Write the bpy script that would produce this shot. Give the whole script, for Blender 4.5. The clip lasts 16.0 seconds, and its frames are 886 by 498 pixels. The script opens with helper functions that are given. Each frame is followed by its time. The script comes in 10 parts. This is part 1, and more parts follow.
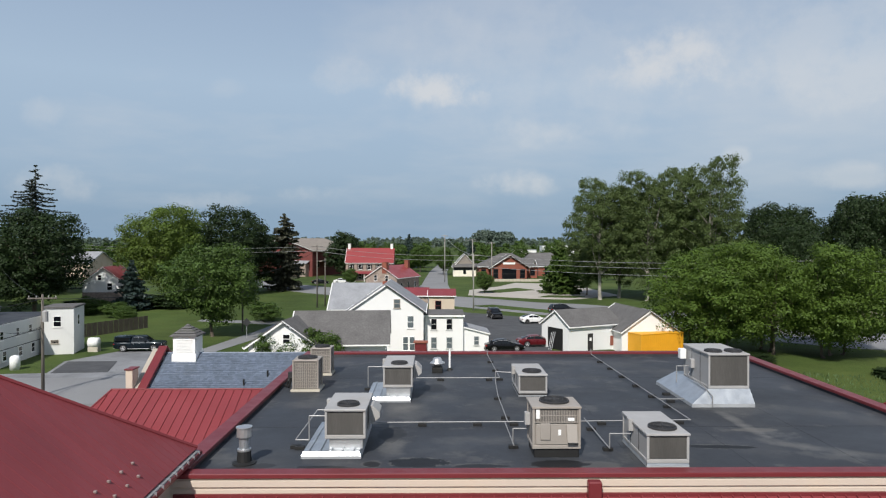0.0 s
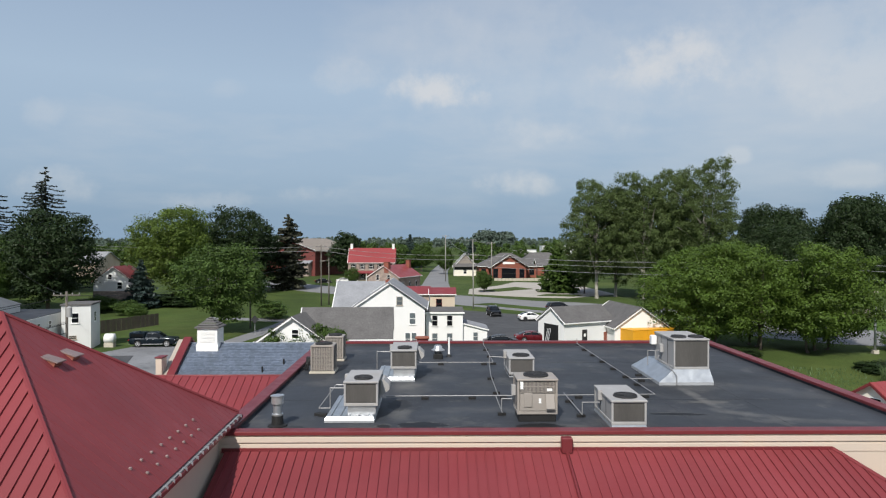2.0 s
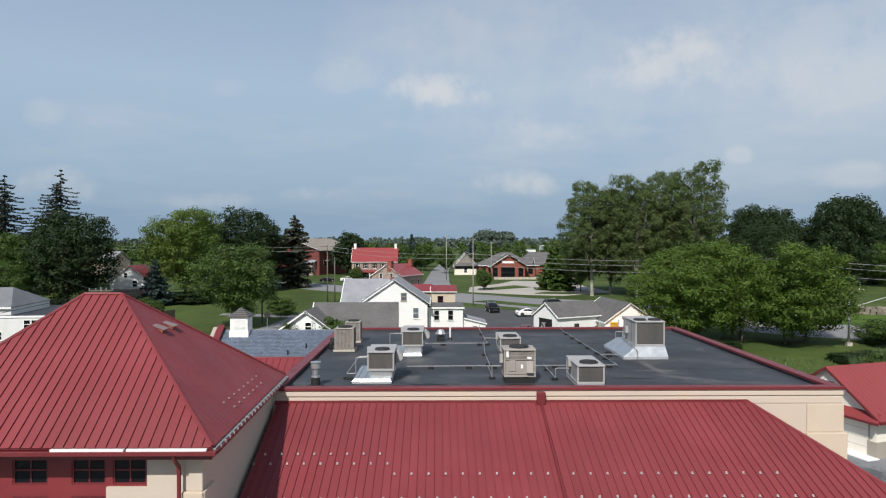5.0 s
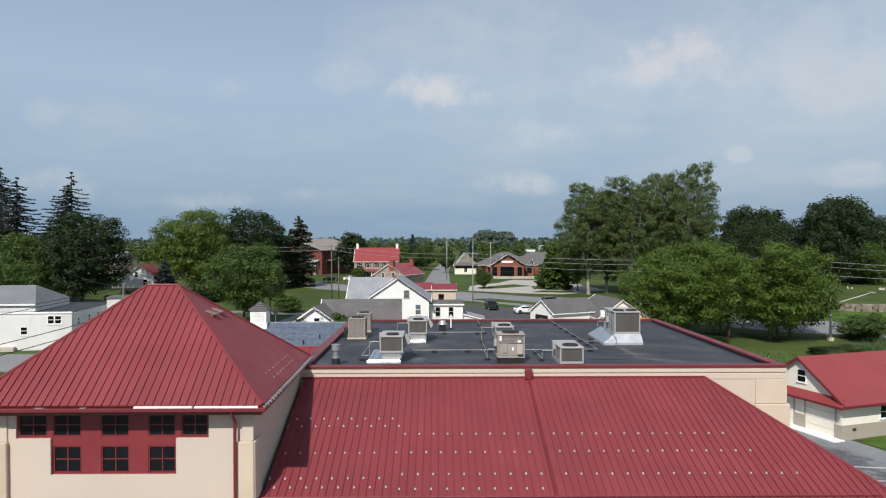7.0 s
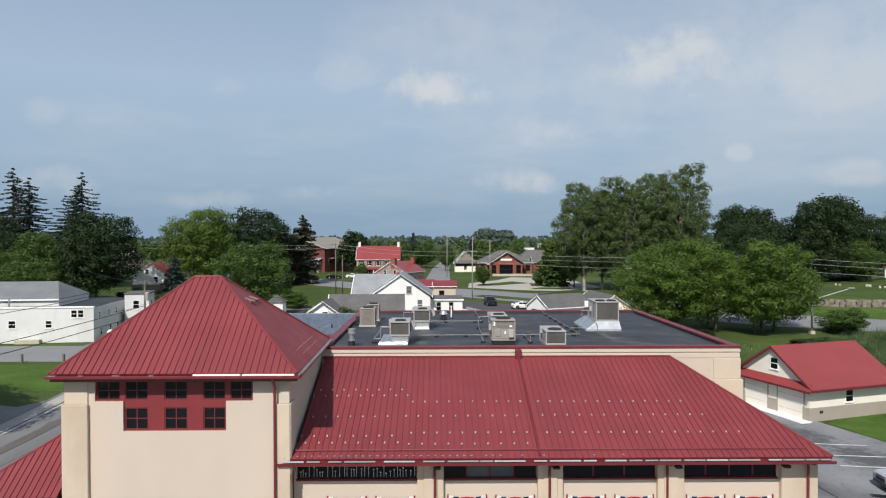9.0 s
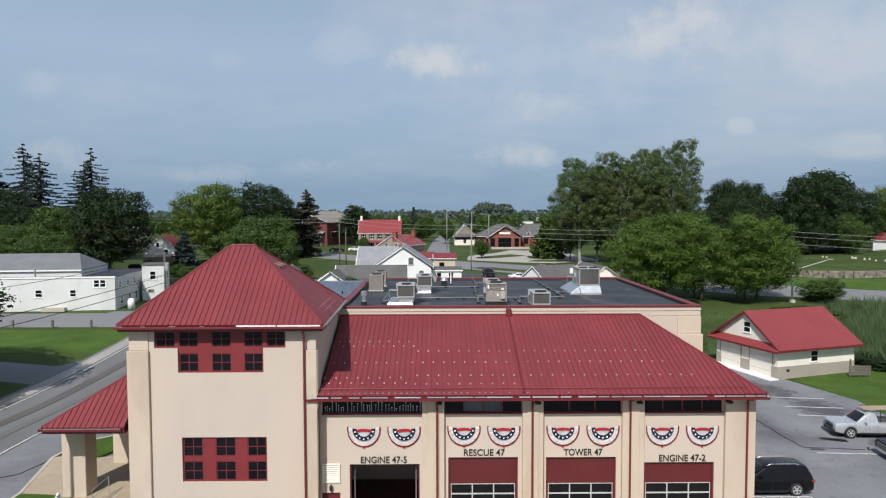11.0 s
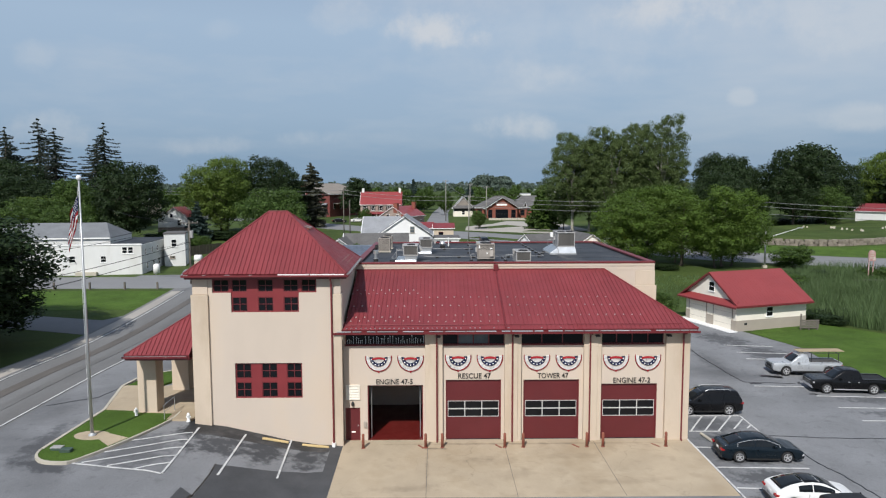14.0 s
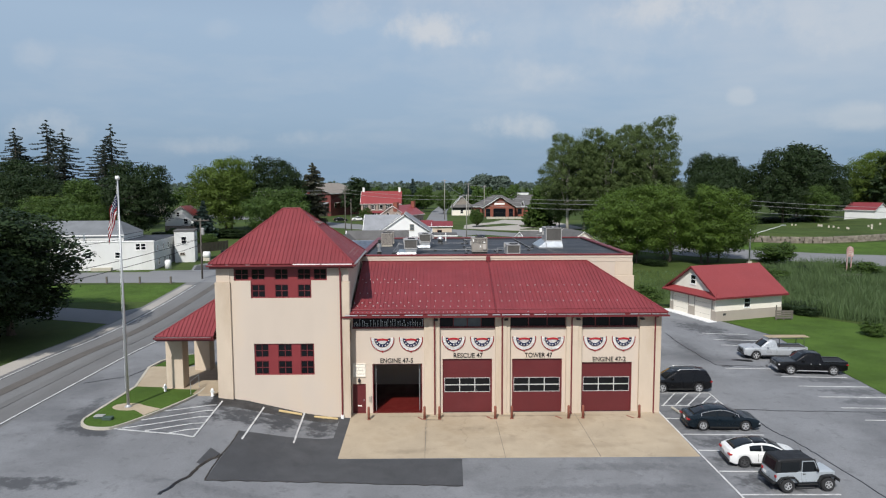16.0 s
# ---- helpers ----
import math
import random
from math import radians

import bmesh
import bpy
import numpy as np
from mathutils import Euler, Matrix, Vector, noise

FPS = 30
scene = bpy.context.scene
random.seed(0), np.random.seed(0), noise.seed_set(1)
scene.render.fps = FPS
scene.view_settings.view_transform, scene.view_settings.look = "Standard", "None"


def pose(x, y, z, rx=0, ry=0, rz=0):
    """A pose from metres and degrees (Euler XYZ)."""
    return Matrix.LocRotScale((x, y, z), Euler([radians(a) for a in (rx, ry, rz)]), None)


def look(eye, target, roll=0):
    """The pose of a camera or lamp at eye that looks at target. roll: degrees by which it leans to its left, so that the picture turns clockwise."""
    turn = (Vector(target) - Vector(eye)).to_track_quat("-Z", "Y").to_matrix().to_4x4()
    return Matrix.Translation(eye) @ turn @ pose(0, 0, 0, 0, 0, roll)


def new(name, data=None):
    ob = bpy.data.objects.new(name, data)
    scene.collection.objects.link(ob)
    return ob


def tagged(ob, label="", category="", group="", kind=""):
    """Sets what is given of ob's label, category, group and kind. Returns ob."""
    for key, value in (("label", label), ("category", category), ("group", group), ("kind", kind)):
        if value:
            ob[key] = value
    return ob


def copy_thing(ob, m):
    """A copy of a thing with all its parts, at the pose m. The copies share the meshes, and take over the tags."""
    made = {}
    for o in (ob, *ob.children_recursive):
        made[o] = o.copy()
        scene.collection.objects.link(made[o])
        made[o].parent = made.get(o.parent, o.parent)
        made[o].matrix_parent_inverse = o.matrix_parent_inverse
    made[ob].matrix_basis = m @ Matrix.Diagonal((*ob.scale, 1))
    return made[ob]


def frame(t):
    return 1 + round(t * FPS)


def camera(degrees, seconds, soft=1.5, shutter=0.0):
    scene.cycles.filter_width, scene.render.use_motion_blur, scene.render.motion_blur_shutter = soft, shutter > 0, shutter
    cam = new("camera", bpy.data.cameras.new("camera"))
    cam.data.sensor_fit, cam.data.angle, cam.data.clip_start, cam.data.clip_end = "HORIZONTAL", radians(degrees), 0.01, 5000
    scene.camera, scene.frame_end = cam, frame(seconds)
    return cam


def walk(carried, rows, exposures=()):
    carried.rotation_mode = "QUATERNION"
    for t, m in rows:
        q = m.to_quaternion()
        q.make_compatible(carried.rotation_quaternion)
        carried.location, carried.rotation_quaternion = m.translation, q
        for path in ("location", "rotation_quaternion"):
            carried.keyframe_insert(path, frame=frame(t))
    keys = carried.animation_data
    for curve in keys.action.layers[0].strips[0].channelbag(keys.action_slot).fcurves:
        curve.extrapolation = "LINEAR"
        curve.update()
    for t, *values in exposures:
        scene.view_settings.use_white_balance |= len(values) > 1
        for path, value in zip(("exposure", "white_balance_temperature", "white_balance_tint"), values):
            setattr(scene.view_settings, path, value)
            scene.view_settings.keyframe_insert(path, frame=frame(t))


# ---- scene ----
# The camera: seconds, place in metres, yaw, pitch, roll in degrees.
cam = camera(66.6, 16.0, soft=1.2)
ROWS = [
    (0.0, 0.122, -9.434, 16.897, -0.653, -0.630, 0.030),
    (0.5, 0.131, -10.385, 16.895, -0.634, -0.638, 0.022),
    (1.0, 0.133, -11.313, 16.894, -0.616, -0.636, 0.014),
    (1.5, 0.130, -12.235, 16.893, -0.600, -0.644, 0.006),
    (2.0, 0.122, -13.164, 16.891, -0.584, -0.623, -0.002),
    (2.5, 0.109, -14.108, 16.889, -0.570, -0.631, -0.010),
    (3.0, 0.092, -15.074, 16.887, -0.557, -0.629, -0.018),
    (3.5, 0.072, -16.068, 16.885, -0.546, -0.627, -0.026),
    (4.0, 0.048, -17.091, 16.883, -0.535, -0.635, -0.034),
    (6.5, -0.100, -22.661, 16.870, -0.500, -0.635, -0.075),
    (7.0, -0.133, -23.862, 16.867, -0.497, -0.633, -0.083),
    (7.5, -0.166, -25.091, 16.863, -0.494, -0.622, -0.091),
    (8.0, -0.198, -26.347, 16.860, -0.493, -0.620, -0.099),
    (8.5, -0.229, -27.629, 16.856, -0.493, -0.618, -0.107),
    (9.0, -0.258, -28.938, 16.853, -0.495, -0.769, -0.115),
    (11.5, -0.367, -35.861, 16.833, -0.519, -3.598, -0.155),
    (12.0, -0.378, -37.311, 16.828, -0.527, -4.161, -0.163),
    (12.5, -0.384, -38.775, 16.823, -0.537, -4.725, -0.171),
    (13.0, -0.385, -40.244, 16.819, -0.547, -5.116, -0.179),
    (13.5, -0.380, -41.709, 16.814, -0.559, -5.325, -0.187),
    (14.0, -0.369, -43.156, 16.809, -0.573, -5.323, -0.195),
    (14.5, -0.351, -44.568, 16.804, -0.587, -5.341, -0.203),
    (15.0, -0.326, -45.923, 16.798, -0.602, -5.348, -0.212),
    (15.5, -0.294, -47.192, 16.793, -0.619, -5.356, -0.220),
    (16.0, -0.254, -48.342, 16.787, -0.637, -5.364, -0.228),
]
walk(cam, [(t, pose(x, y, z, 90 + pitch, -roll, yaw)) for t, x, y, z, yaw, pitch, roll in ROWS], ((0.0, 0.0, 6560, 10), (9.0, 0.0, 6560, 10), (11.5, -0.08, 6380, 10), (16.0, -0.08, 6380, 10)))
# END CAMERA

# ---- light: a high sun behind the camera's left, thin cloud ----
SUN_FROM = Vector((-0.222, -0.678, 0.700)).normalized()
sun = new("sun", bpy.data.lights.new("sun", "SUN"))
sun.data.energy, sun.data.angle, sun.data.color = 4.85, radians(0.7), (1.0, 0.962, 0.90)
sun.matrix_world = look((-60, -120, 170), Vector((-60, -120, 170)) - SUN_FROM)


def math_node(tree, op, a, b=None):
    n = tree.nodes.new("ShaderNodeMath")
    n.operation = op
    for k, v in enumerate((a, b)):
        if v is None:
            continue
        if isinstance(v, (int, float)):
            n.inputs[k].default_value = v
        else:
            tree.links.new(v, n.inputs[k])
    return n.outputs[0]


def mix_colour(tree, fac, a, b, blend="MIX"):
    n = tree.nodes.new("ShaderNodeMix")
    n.data_type, n.blend_type = "RGBA", blend
    for k, v in ((0, fac), (6, a), (7, b)):
        if isinstance(v, (int, float)):
            n.inputs[k].default_value = v
        elif isinstance(v, tuple):
            n.inputs[k].default_value = (*v[:3], 1)
        else:
            tree.links.new(v, n.inputs[k])
    return n.outputs[2]


def ramp(tree, fac, stops):
    n = tree.nodes.new("ShaderNodeValToRGB")
    while len(n.color_ramp.elements) < len(stops):
        n.color_ramp.elements.new(0.5)
    for e, (p, c) in zip(n.color_ramp.elements, stops):
        e.position, e.color = p, ((*c, 1) if isinstance(c, tuple) else (c, c, c, 1))
    tree.links.new(fac, n.inputs[0])
    return n.outputs[0]


def noise_tex(tree, vec, scale, detail=4.0, rough=0.55):
    n = tree.nodes.new("ShaderNodeTexNoise")
    n.inputs["Scale"].default_value, n.inputs["Detail"].default_value, n.inputs["Roughness"].default_value = scale, detail, rough
    if vec is not None:
        tree.links.new(vec, n.inputs["Vector"])
    return n.outputs[0]


def build_sky():
    world = bpy.data.worlds.new("sky")
    scene.world = world
    world.use_nodes = True
    t = world.node_tree
    t.nodes.clear()
    out, bg = t.nodes.new("ShaderNodeOutputWorld"), t.nodes.new("ShaderNodeBackground")
    sky = t.nodes.new("ShaderNodeTexSky")
    sky.sky_type, sky.sun_disc = "NISHITA", False
    sky.sun_elevation, sky.sun_rotation = math.asin(SUN_FROM.z), math.atan2(SUN_FROM.x, SUN_FROM.y)
    sky.air_density, sky.dust_density = 1.2, 2.0
    clear = mix_colour(t, 1.0, sky.outputs[0], (0.075, 0.075, 0.075), "MULTIPLY")
    co = t.nodes.new("ShaderNodeTexCoord").outputs["Generated"]
    sep = t.nodes.new("ShaderNodeSeparateXYZ")
    t.links.new(co, sep.inputs[0])
    x, y, z = sep.outputs
    up = math_node(t, "MAXIMUM", z, 0.0)
    # the veil of high cloud, bluer towards the horizon
    veil = ramp(t, up, [(0.0, (0.29, 0.43, 0.60)), (0.04, (0.27, 0.41, 0.585)), (0.10, (0.355, 0.485, 0.65)), (0.22, (0.43, 0.56, 0.72)), (0.45, (0.30, 0.40, 0.58)), (1.0, (0.20, 0.29, 0.47))])
    den = math_node(t, "ADD", up, 0.16)
    flat = t.nodes.new("ShaderNodeCombineXYZ")
    t.links.new(math_node(t, "DIVIDE", x, den), flat.inputs[0])
    t.links.new(math_node(t, "DIVIDE", y, den), flat.inputs[1])
    big = noise_tex(t, flat.outputs[0], 0.85, 6.0, 0.52)
    fine = noise_tex(t, flat.outputs[0], 3.1, 6.0, 0.55)
    mass = math_node(t, "ADD", math_node(t, "MULTIPLY", big, 0.75), math_node(t, "MULTIPLY", fine, 0.25))
    mass = math_node(t, "ADD", mass, math_node(t, "MULTIPLY", x, 0.19))
    cover = math_node(t, "MULTIPLY", ramp(t, mass, [(0.44, 0.0), (0.74, 0.70)]), ramp(t, up, [(0.0, 0.15), (0.06, 0.4), (0.16, 1.0)]))
    cloudy = mix_colour(t, cover, veil, (0.64, 0.68, 0.74))
    # single fair-weather heaps of cloud: across, up, half width, half height, strength
    wob = noise_tex(t, co, 17.0, 7.0, 0.62)
    side = math_node(t, "DIVIDE", x, math_node(t, "MAXIMUM", y, 0.05))
    rise = math_node(t, "DIVIDE", z, math_node(t, "MAXIMUM", y, 0.05))
    for u, v, hw, hh, s in ((0.004, 0.226, 0.070, 0.026, 0.9), (0.035, 0.214, 0.045, 0.016, 0.6), (-0.12, 0.244, 0.055, 0.022, 0.26), (0.350, 0.272, 0.070, 0.040, 0.85), (0.315, 0.243, 0.085, 0.022, 0.6), (0.60, 0.29, 0.25, 0.09, 0.36), (0.17, 0.26, 0.26, 0.10, 0.24), (0.12, 0.085, 0.055, 0.02, 0.55), (0.155, 0.16, 0.07, 0.022, 0.35),
                            (0.45, 0.13, 0.02, 0.013, 0.4), (-0.31, 0.225, 0.03, 0.015, 0.16), (-0.58, 0.19, 0.03, 0.02, 0.25), (-0.18, 0.07, 0.05, 0.012, 0.3), (0.62, 0.1, 0.07, 0.02, 0.35), (-0.56, 0.085, 0.06, 0.025, 0.35), (-0.35, 0.06, 0.06, 0.015, 0.3), (0.62, 0.24, 0.14, 0.05, 0.3)):
        du = math_node(t, "DIVIDE", math_node(t, "SUBTRACT", side, u), hw)
        dv = math_node(t, "DIVIDE", math_node(t, "SUBTRACT", rise, v), hh)
        d2 = math_node(t, "ADD", math_node(t, "MULTIPLY", du, du), math_node(t, "MULTIPLY", dv, dv))
        body = math_node(t, "ADD", math_node(t, "SUBTRACT", 0.95, math_node(t, "MULTIPLY", d2, 0.80)), math_node(t, "MULTIPLY", math_node(t, "SUBTRACT", wob, 0.5), 3.4))
        body = math_node(t, "MULTIPLY", math_node(t, "SMOOTH_MAX", body, 0.0), s)
        body = math_node(t, "MINIMUM", body, s)
        body = math_node(t, "MULTIPLY", body, math_node(t, "GREATER_THAN", y, 0.3))
        cloudy = mix_colour(t, body, cloudy, (0.72, 0.74, 0.77))
    t.links.new(mix_colour(t, 0.82, clear, cloudy), bg.inputs[0])
    bg.inputs[1].default_value = 1.0
    t.links.new(bg.outputs[0], out.inputs[0])


build_sky()


# ---- materials ----
def material(name, colour, rough=0.7, metal=0.0, var=0.12, scale=0.6, grain=0.06, grain_scale=18.0, bump=0.15, bump_scale=None, stain=None, stain_amount=0.0, stain_scale=0.25, stretch=(1, 1, 1), by_object=0.0, by_island=0.0, spec=0.5, translucent=0.0, coat=0.0, spot=None, spot_amount=0.0, spot_scale=1.0):
    """A procedural surface: broad variation, fine grain, stains and relief in metres of the place itself."""
    m = bpy.data.materials.new(name)
    m.use_nodes = True
    t = m.node_tree
    p = t.nodes["Principled BSDF"]
    geo = t.nodes.new("ShaderNodeNewGeometry")
    mp = t.nodes.new("ShaderNodeMapping")
    mp.inputs["Scale"].default_value = stretch
    t.links.new(geo.outputs["Position"], mp.inputs[0])
    v = mp.outputs[0]
    dark = tuple(c * (1 - var) for c in colour)
    light = tuple(min(1, c * (1 + var)) for c in colour)
    c = mix_colour(t, ramp(t, noise_tex(t, v, scale, 5), [(0.3, 0.0), (0.7, 1.0)]), dark, light)
    g = noise_tex(t, v, grain_scale, 3, 0.7)
    c = mix_colour(t, 1.0, c, ramp(t, g, [(0.25, 1 - grain * 1.6), (0.75, 1 + grain * 0.0)]), "MULTIPLY")
    if stain:
        c = mix_colour(t, math_node(t, "MULTIPLY", ramp(t, noise_tex(t, v, stain_scale, 7, 0.62), [(0.5, 0.0), (0.66, 1.0)]), stain_amount), c, stain)
    if spot:
        c = mix_colour(t, math_node(t, "MULTIPLY", ramp(t, noise_tex(t, v, spot_scale, 8, 0.68), [(0.56, 0.0), (0.64, 1.0)]), spot_amount), c, spot)
    if by_object:
        r = t.nodes.new("ShaderNodeObjectInfo").outputs["Random"]
        c = mix_colour(t, 1.0, c, ramp(t, r, [(0.0, 1 - by_object), (1.0, 1.0)]), "MULTIPLY")
    if by_island:
        r = geo.outputs["Random Per Island"]
        c = mix_colour(t, 1.0, c, ramp(t, r, [(0.0, 1 - by_island), (1.0, 1.0)]), "MULTIPLY")
    t.links.new(c, p.inputs["Base Color"])
    rr = ramp(t, noise_tex(t, v, scale * 2.3, 4), [(0.3, max(0.02, rough - 0.08)), (0.7, min(1, rough + 0.08))])
    t.links.new(rr, p.inputs["Roughness"])
    p.inputs["Metallic"].default_value = metal
    p.inputs["Specular IOR Level"].default_value = spec
    if coat:
        p.inputs["Coat Weight"].default_value, p.inputs["Coat Roughness"].default_value = coat, 0.05
    if bump:
        b = t.nodes.new("ShaderNodeBump")
        b.inputs["Strength"].default_value, b.inputs["Distance"].default_value = bump, 0.02
        t.links.new(noise_tex(t, v, bump_scale or grain_scale, 4, 0.6), b.inputs["Height"])
        t.links.new(b.outputs[0], p.inputs["Normal"])
    if translucent:
        tr, ms = t.nodes.new("ShaderNodeBsdfTranslucent"), t.nodes.new("ShaderNodeMixShader")
        t.links.new(mix_colour(t, 1.0, c, (1.0, 1.0, 0.45), "MULTIPLY"), tr.inputs[0])
        ms.inputs[0].default_value = translucent
        t.links.new(p.outputs[0], ms.inputs[1])
        t.links.new(tr.outputs[0], ms.inputs[2])
        t.links.new(ms.outputs[0], t.nodes["Material Output"].inputs[0])
    return m


def stained(m, spots, colour, ragged=1.8, scale=0.9, edge=1.0):
    """Adds soft, ragged stains of their own shape at places on the ground: x, y, half lengths, turn in degrees, strength."""
    t = m.node_tree
    p = t.nodes["Principled BSDF"]
    c = p.inputs["Base Color"].links[0].from_socket
    pos = t.nodes.new("ShaderNodeNewGeometry").outputs["Position"]
    wob = noise_tex(t, pos, scale, 8, 0.68)
    sep = t.nodes.new("ShaderNodeSeparateXYZ")
    t.links.new(pos, sep.inputs[0])
    total = None
    for x, y, rx, ry, turn, strength in spots:
        ca, sa = math.cos(radians(turn)), math.sin(radians(turn))
        dx, dy = math_node(t, "SUBTRACT", sep.outputs[0], x), math_node(t, "SUBTRACT", sep.outputs[1], y)
        u = math_node(t, "ADD", math_node(t, "MULTIPLY", dx, ca / rx), math_node(t, "MULTIPLY", dy, sa / rx))
        v = math_node(t, "ADD", math_node(t, "MULTIPLY", dx, -sa / ry), math_node(t, "MULTIPLY", dy, ca / ry))
        d2 = math_node(t, "ADD", math_node(t, "MULTIPLY", u, u), math_node(t, "MULTIPLY", v, v))
        k = math_node(t, "ADD", math_node(t, "SUBTRACT", 0.85, d2), math_node(t, "MULTIPLY", math_node(t, "SUBTRACT", wob, 0.5), ragged * 2.2))
        k = math_node(t, "MULTIPLY", math_node(t, "MINIMUM", math_node(t, "MAXIMUM", math_node(t, "MULTIPLY", k, edge), 0.0), 1.0), strength)
        total = k if total is None else math_node(t, "MAXIMUM", total, k)
    t.links.new(mix_colour(t, total, c, colour), p.inputs["Base Color"])
    return m


def cracked(m, cell, width, colour, amount):
    """Adds a broken net of hairline cracks, in cells of about that many metres."""
    t = m.node_tree
    p = t.nodes["Principled BSDF"]
    c = p.inputs["Base Color"].links[0].from_socket
    pos = t.nodes.new("ShaderNodeNewGeometry").outputs["Position"]
    warp = t.nodes.new("ShaderNodeTexNoise")
    warp.inputs["Scale"].default_value, warp.inputs["Detail"].default_value = 0.8, 5
    t.links.new(pos, warp.inputs["Vector"])
    add = t.nodes.new("ShaderNodeVectorMath")
    add.operation = "MULTIPLY_ADD"
    t.links.new(warp.outputs["Color"], add.inputs[0])
    add.inputs[1].default_value = (1.6, 1.6, 0.0)
    t.links.new(pos, add.inputs[2])
    v = t.nodes.new("ShaderNodeTexVoronoi")
    v.feature = "DISTANCE_TO_EDGE"
    v.inputs["Scale"].default_value = 1.0 / cell
    t.links.new(add.outputs[0], v.inputs["Vector"])
    edge = ramp(t, v.outputs["Distance"], [(0.0, 1.0), (width / cell, 0.0)])
    some = ramp(t, noise_tex(t, pos, 0.13, 3), [(0.48, 0.0), (0.6, 1.0)])
    t.links.new(mix_colour(t, math_node(t, "MULTIPLY", math_node(t, "MULTIPLY", edge, some), amount), c, colour), p.inputs["Base Color"])
    return m


def glass(name, colour=(0.02, 0.025, 0.03), rough=0.04):
    m = bpy.data.materials.new(name)
    m.use_nodes = True
    t = m.node_tree
    p = t.nodes["Principled BSDF"]
    p.inputs["Specular IOR Level"].default_value = 0.2
    geo = t.nodes.new("ShaderNodeNewGeometry")
    n = noise_tex(t, geo.outputs["Position"], 1.7, 2)
    t.links.new(mix_colour(t, n, tuple(c * 0.6 for c in colour), tuple(c * 1.5 for c in colour)), p.inputs["Base Color"])
    p.inputs["Roughness"].default_value, p.inputs["IOR"].default_value = rough, 1.5
    return m


M = {}
M["roof_red"] = material("red_standing_seam_metal", (0.214, 0.040, 0.046), 0.55, 0.0, 0.10, 0.35, 0.05, 30, 0.05, 8, stain=(0.20, 0.03, 0.034), stain_amount=0.45, stain_scale=0.5, by_object=0.08, spec=0.3)
M["roof_red_bright"] = material("bright_red_metal_roof", (0.250, 0.042, 0.042), 0.4, 0.0, 0.08, 0.35, 0.05, 30, 0.05, 8)
M["red_barn"] = material("dark_red_clapboard", (0.165, 0.042, 0.036), 0.8, 0, 0.1, 0.4, 0.12, 5, 0.1, stretch=(0.2, 0.2, 3))
M["shingle_tan"] = material("tan_grey_shingle", (0.30, 0.265, 0.23), 0.9, 0, 0.12, 0.6, 0.2, 6, 0.3, 12, spec=0.2)
M["red_trim"] = material("red_painted_trim", (0.150, 0.021, 0.025), 0.45, 0, 0.10, 0.8, 0.05, 30, 0.05)
M["red_door"] = material("dark_red_door_paint", (0.105, 0.013, 0.016), 0.5, 0, 0.08, 0.6, 0.04, 30, 0.04)
M["cream"] = material("cream_stucco", (0.560, 0.477, 0.400), 0.9, 0, 0.05, 0.35, 0.04, 60, 0.18, 70, stain=(0.55, 0.43, 0.31), stain_amount=0.35, stain_scale=0.35, stretch=(1, 1, 0.45), spec=0.2)
M["tan"] = material("tan_stucco", (0.57, 0.475, 0.375), 0.9, 0, 0.06, 0.5, 0.05, 60, 0.18, 70, stain=(0.38, 0.28, 0.19), stain_amount=0.4, stain_scale=0.4, stretch=(1, 1, 0.4), spec=0.2)
M["cream_pale"] = material("pale_cream_boards", (0.80, 0.755, 0.66), 0.75, 0, 0.05, 0.4, 0.04, 40, 0.06, spec=0.3)
M["grey_band"] = material("warm_grey_wainscot", (0.36, 0.32, 0.27), 0.8, 0, 0.06, 0.4, 0.05, 40, 0.08)
M["membrane"] = material("black_roof_membrane", (0.035, 0.039, 0.047), 0.62, 0, 0.25, 0.22, 0.14, 7, 0.10, 5, stain=(0.066, 0.067, 0.068), stain_amount=0.6, stain_scale=0.33, spot=(0.098, 0.098, 0.096), spot_amount=0.45, spot_scale=0.8, spec=0.4)
stained(M["membrane"], [(10.25, 12.8, 0.30, 2.2, 3, 0.75), (9.9, 15.0, 1.6, 0.5, 0, 0.35), (11.2, 10.1, 2.3, 0.45, -34, 0.6), (13.4, 9.2, 2.2, 0.35, -8, 0.35), (-1.1, 10.4, 0.45, 1.6, 0, 0.55), (-0.9, 14.6, 0.9, 1.8, 10, 0.5), (0.4, 16.4, 1.2, 1.0, 0, 0.3), (-4.2, 15.6, 1.6, 1.0, 20, 0.35), (5.4, 24.2, 4.0, 0.7, 0, 0.3), (1.5, 11.0, 1.8, 0.6, 5, 0.3)], (0.125, 0.123, 0.118), 1.3, 1.1)
stained(M["membrane"], [(-0.35, 8.92, 0.96, 0.47, 0, 0.4), (1.3, 8.62, 0.85, 0.23, 0, 0.35), (8.5, 10.25, 1.10, 0.26, -4, 0.4), (-1.6, 8.8, 0.36, 0.34, 0, 0.3), (4.4, 8.65, 0.9, 0.35, 0, 0.3), (10.4, 12.0, 0.9, 0.25, 0, 0.5)], (0.135, 0.128, 0.115), 0.9, 2.2, 6.0)
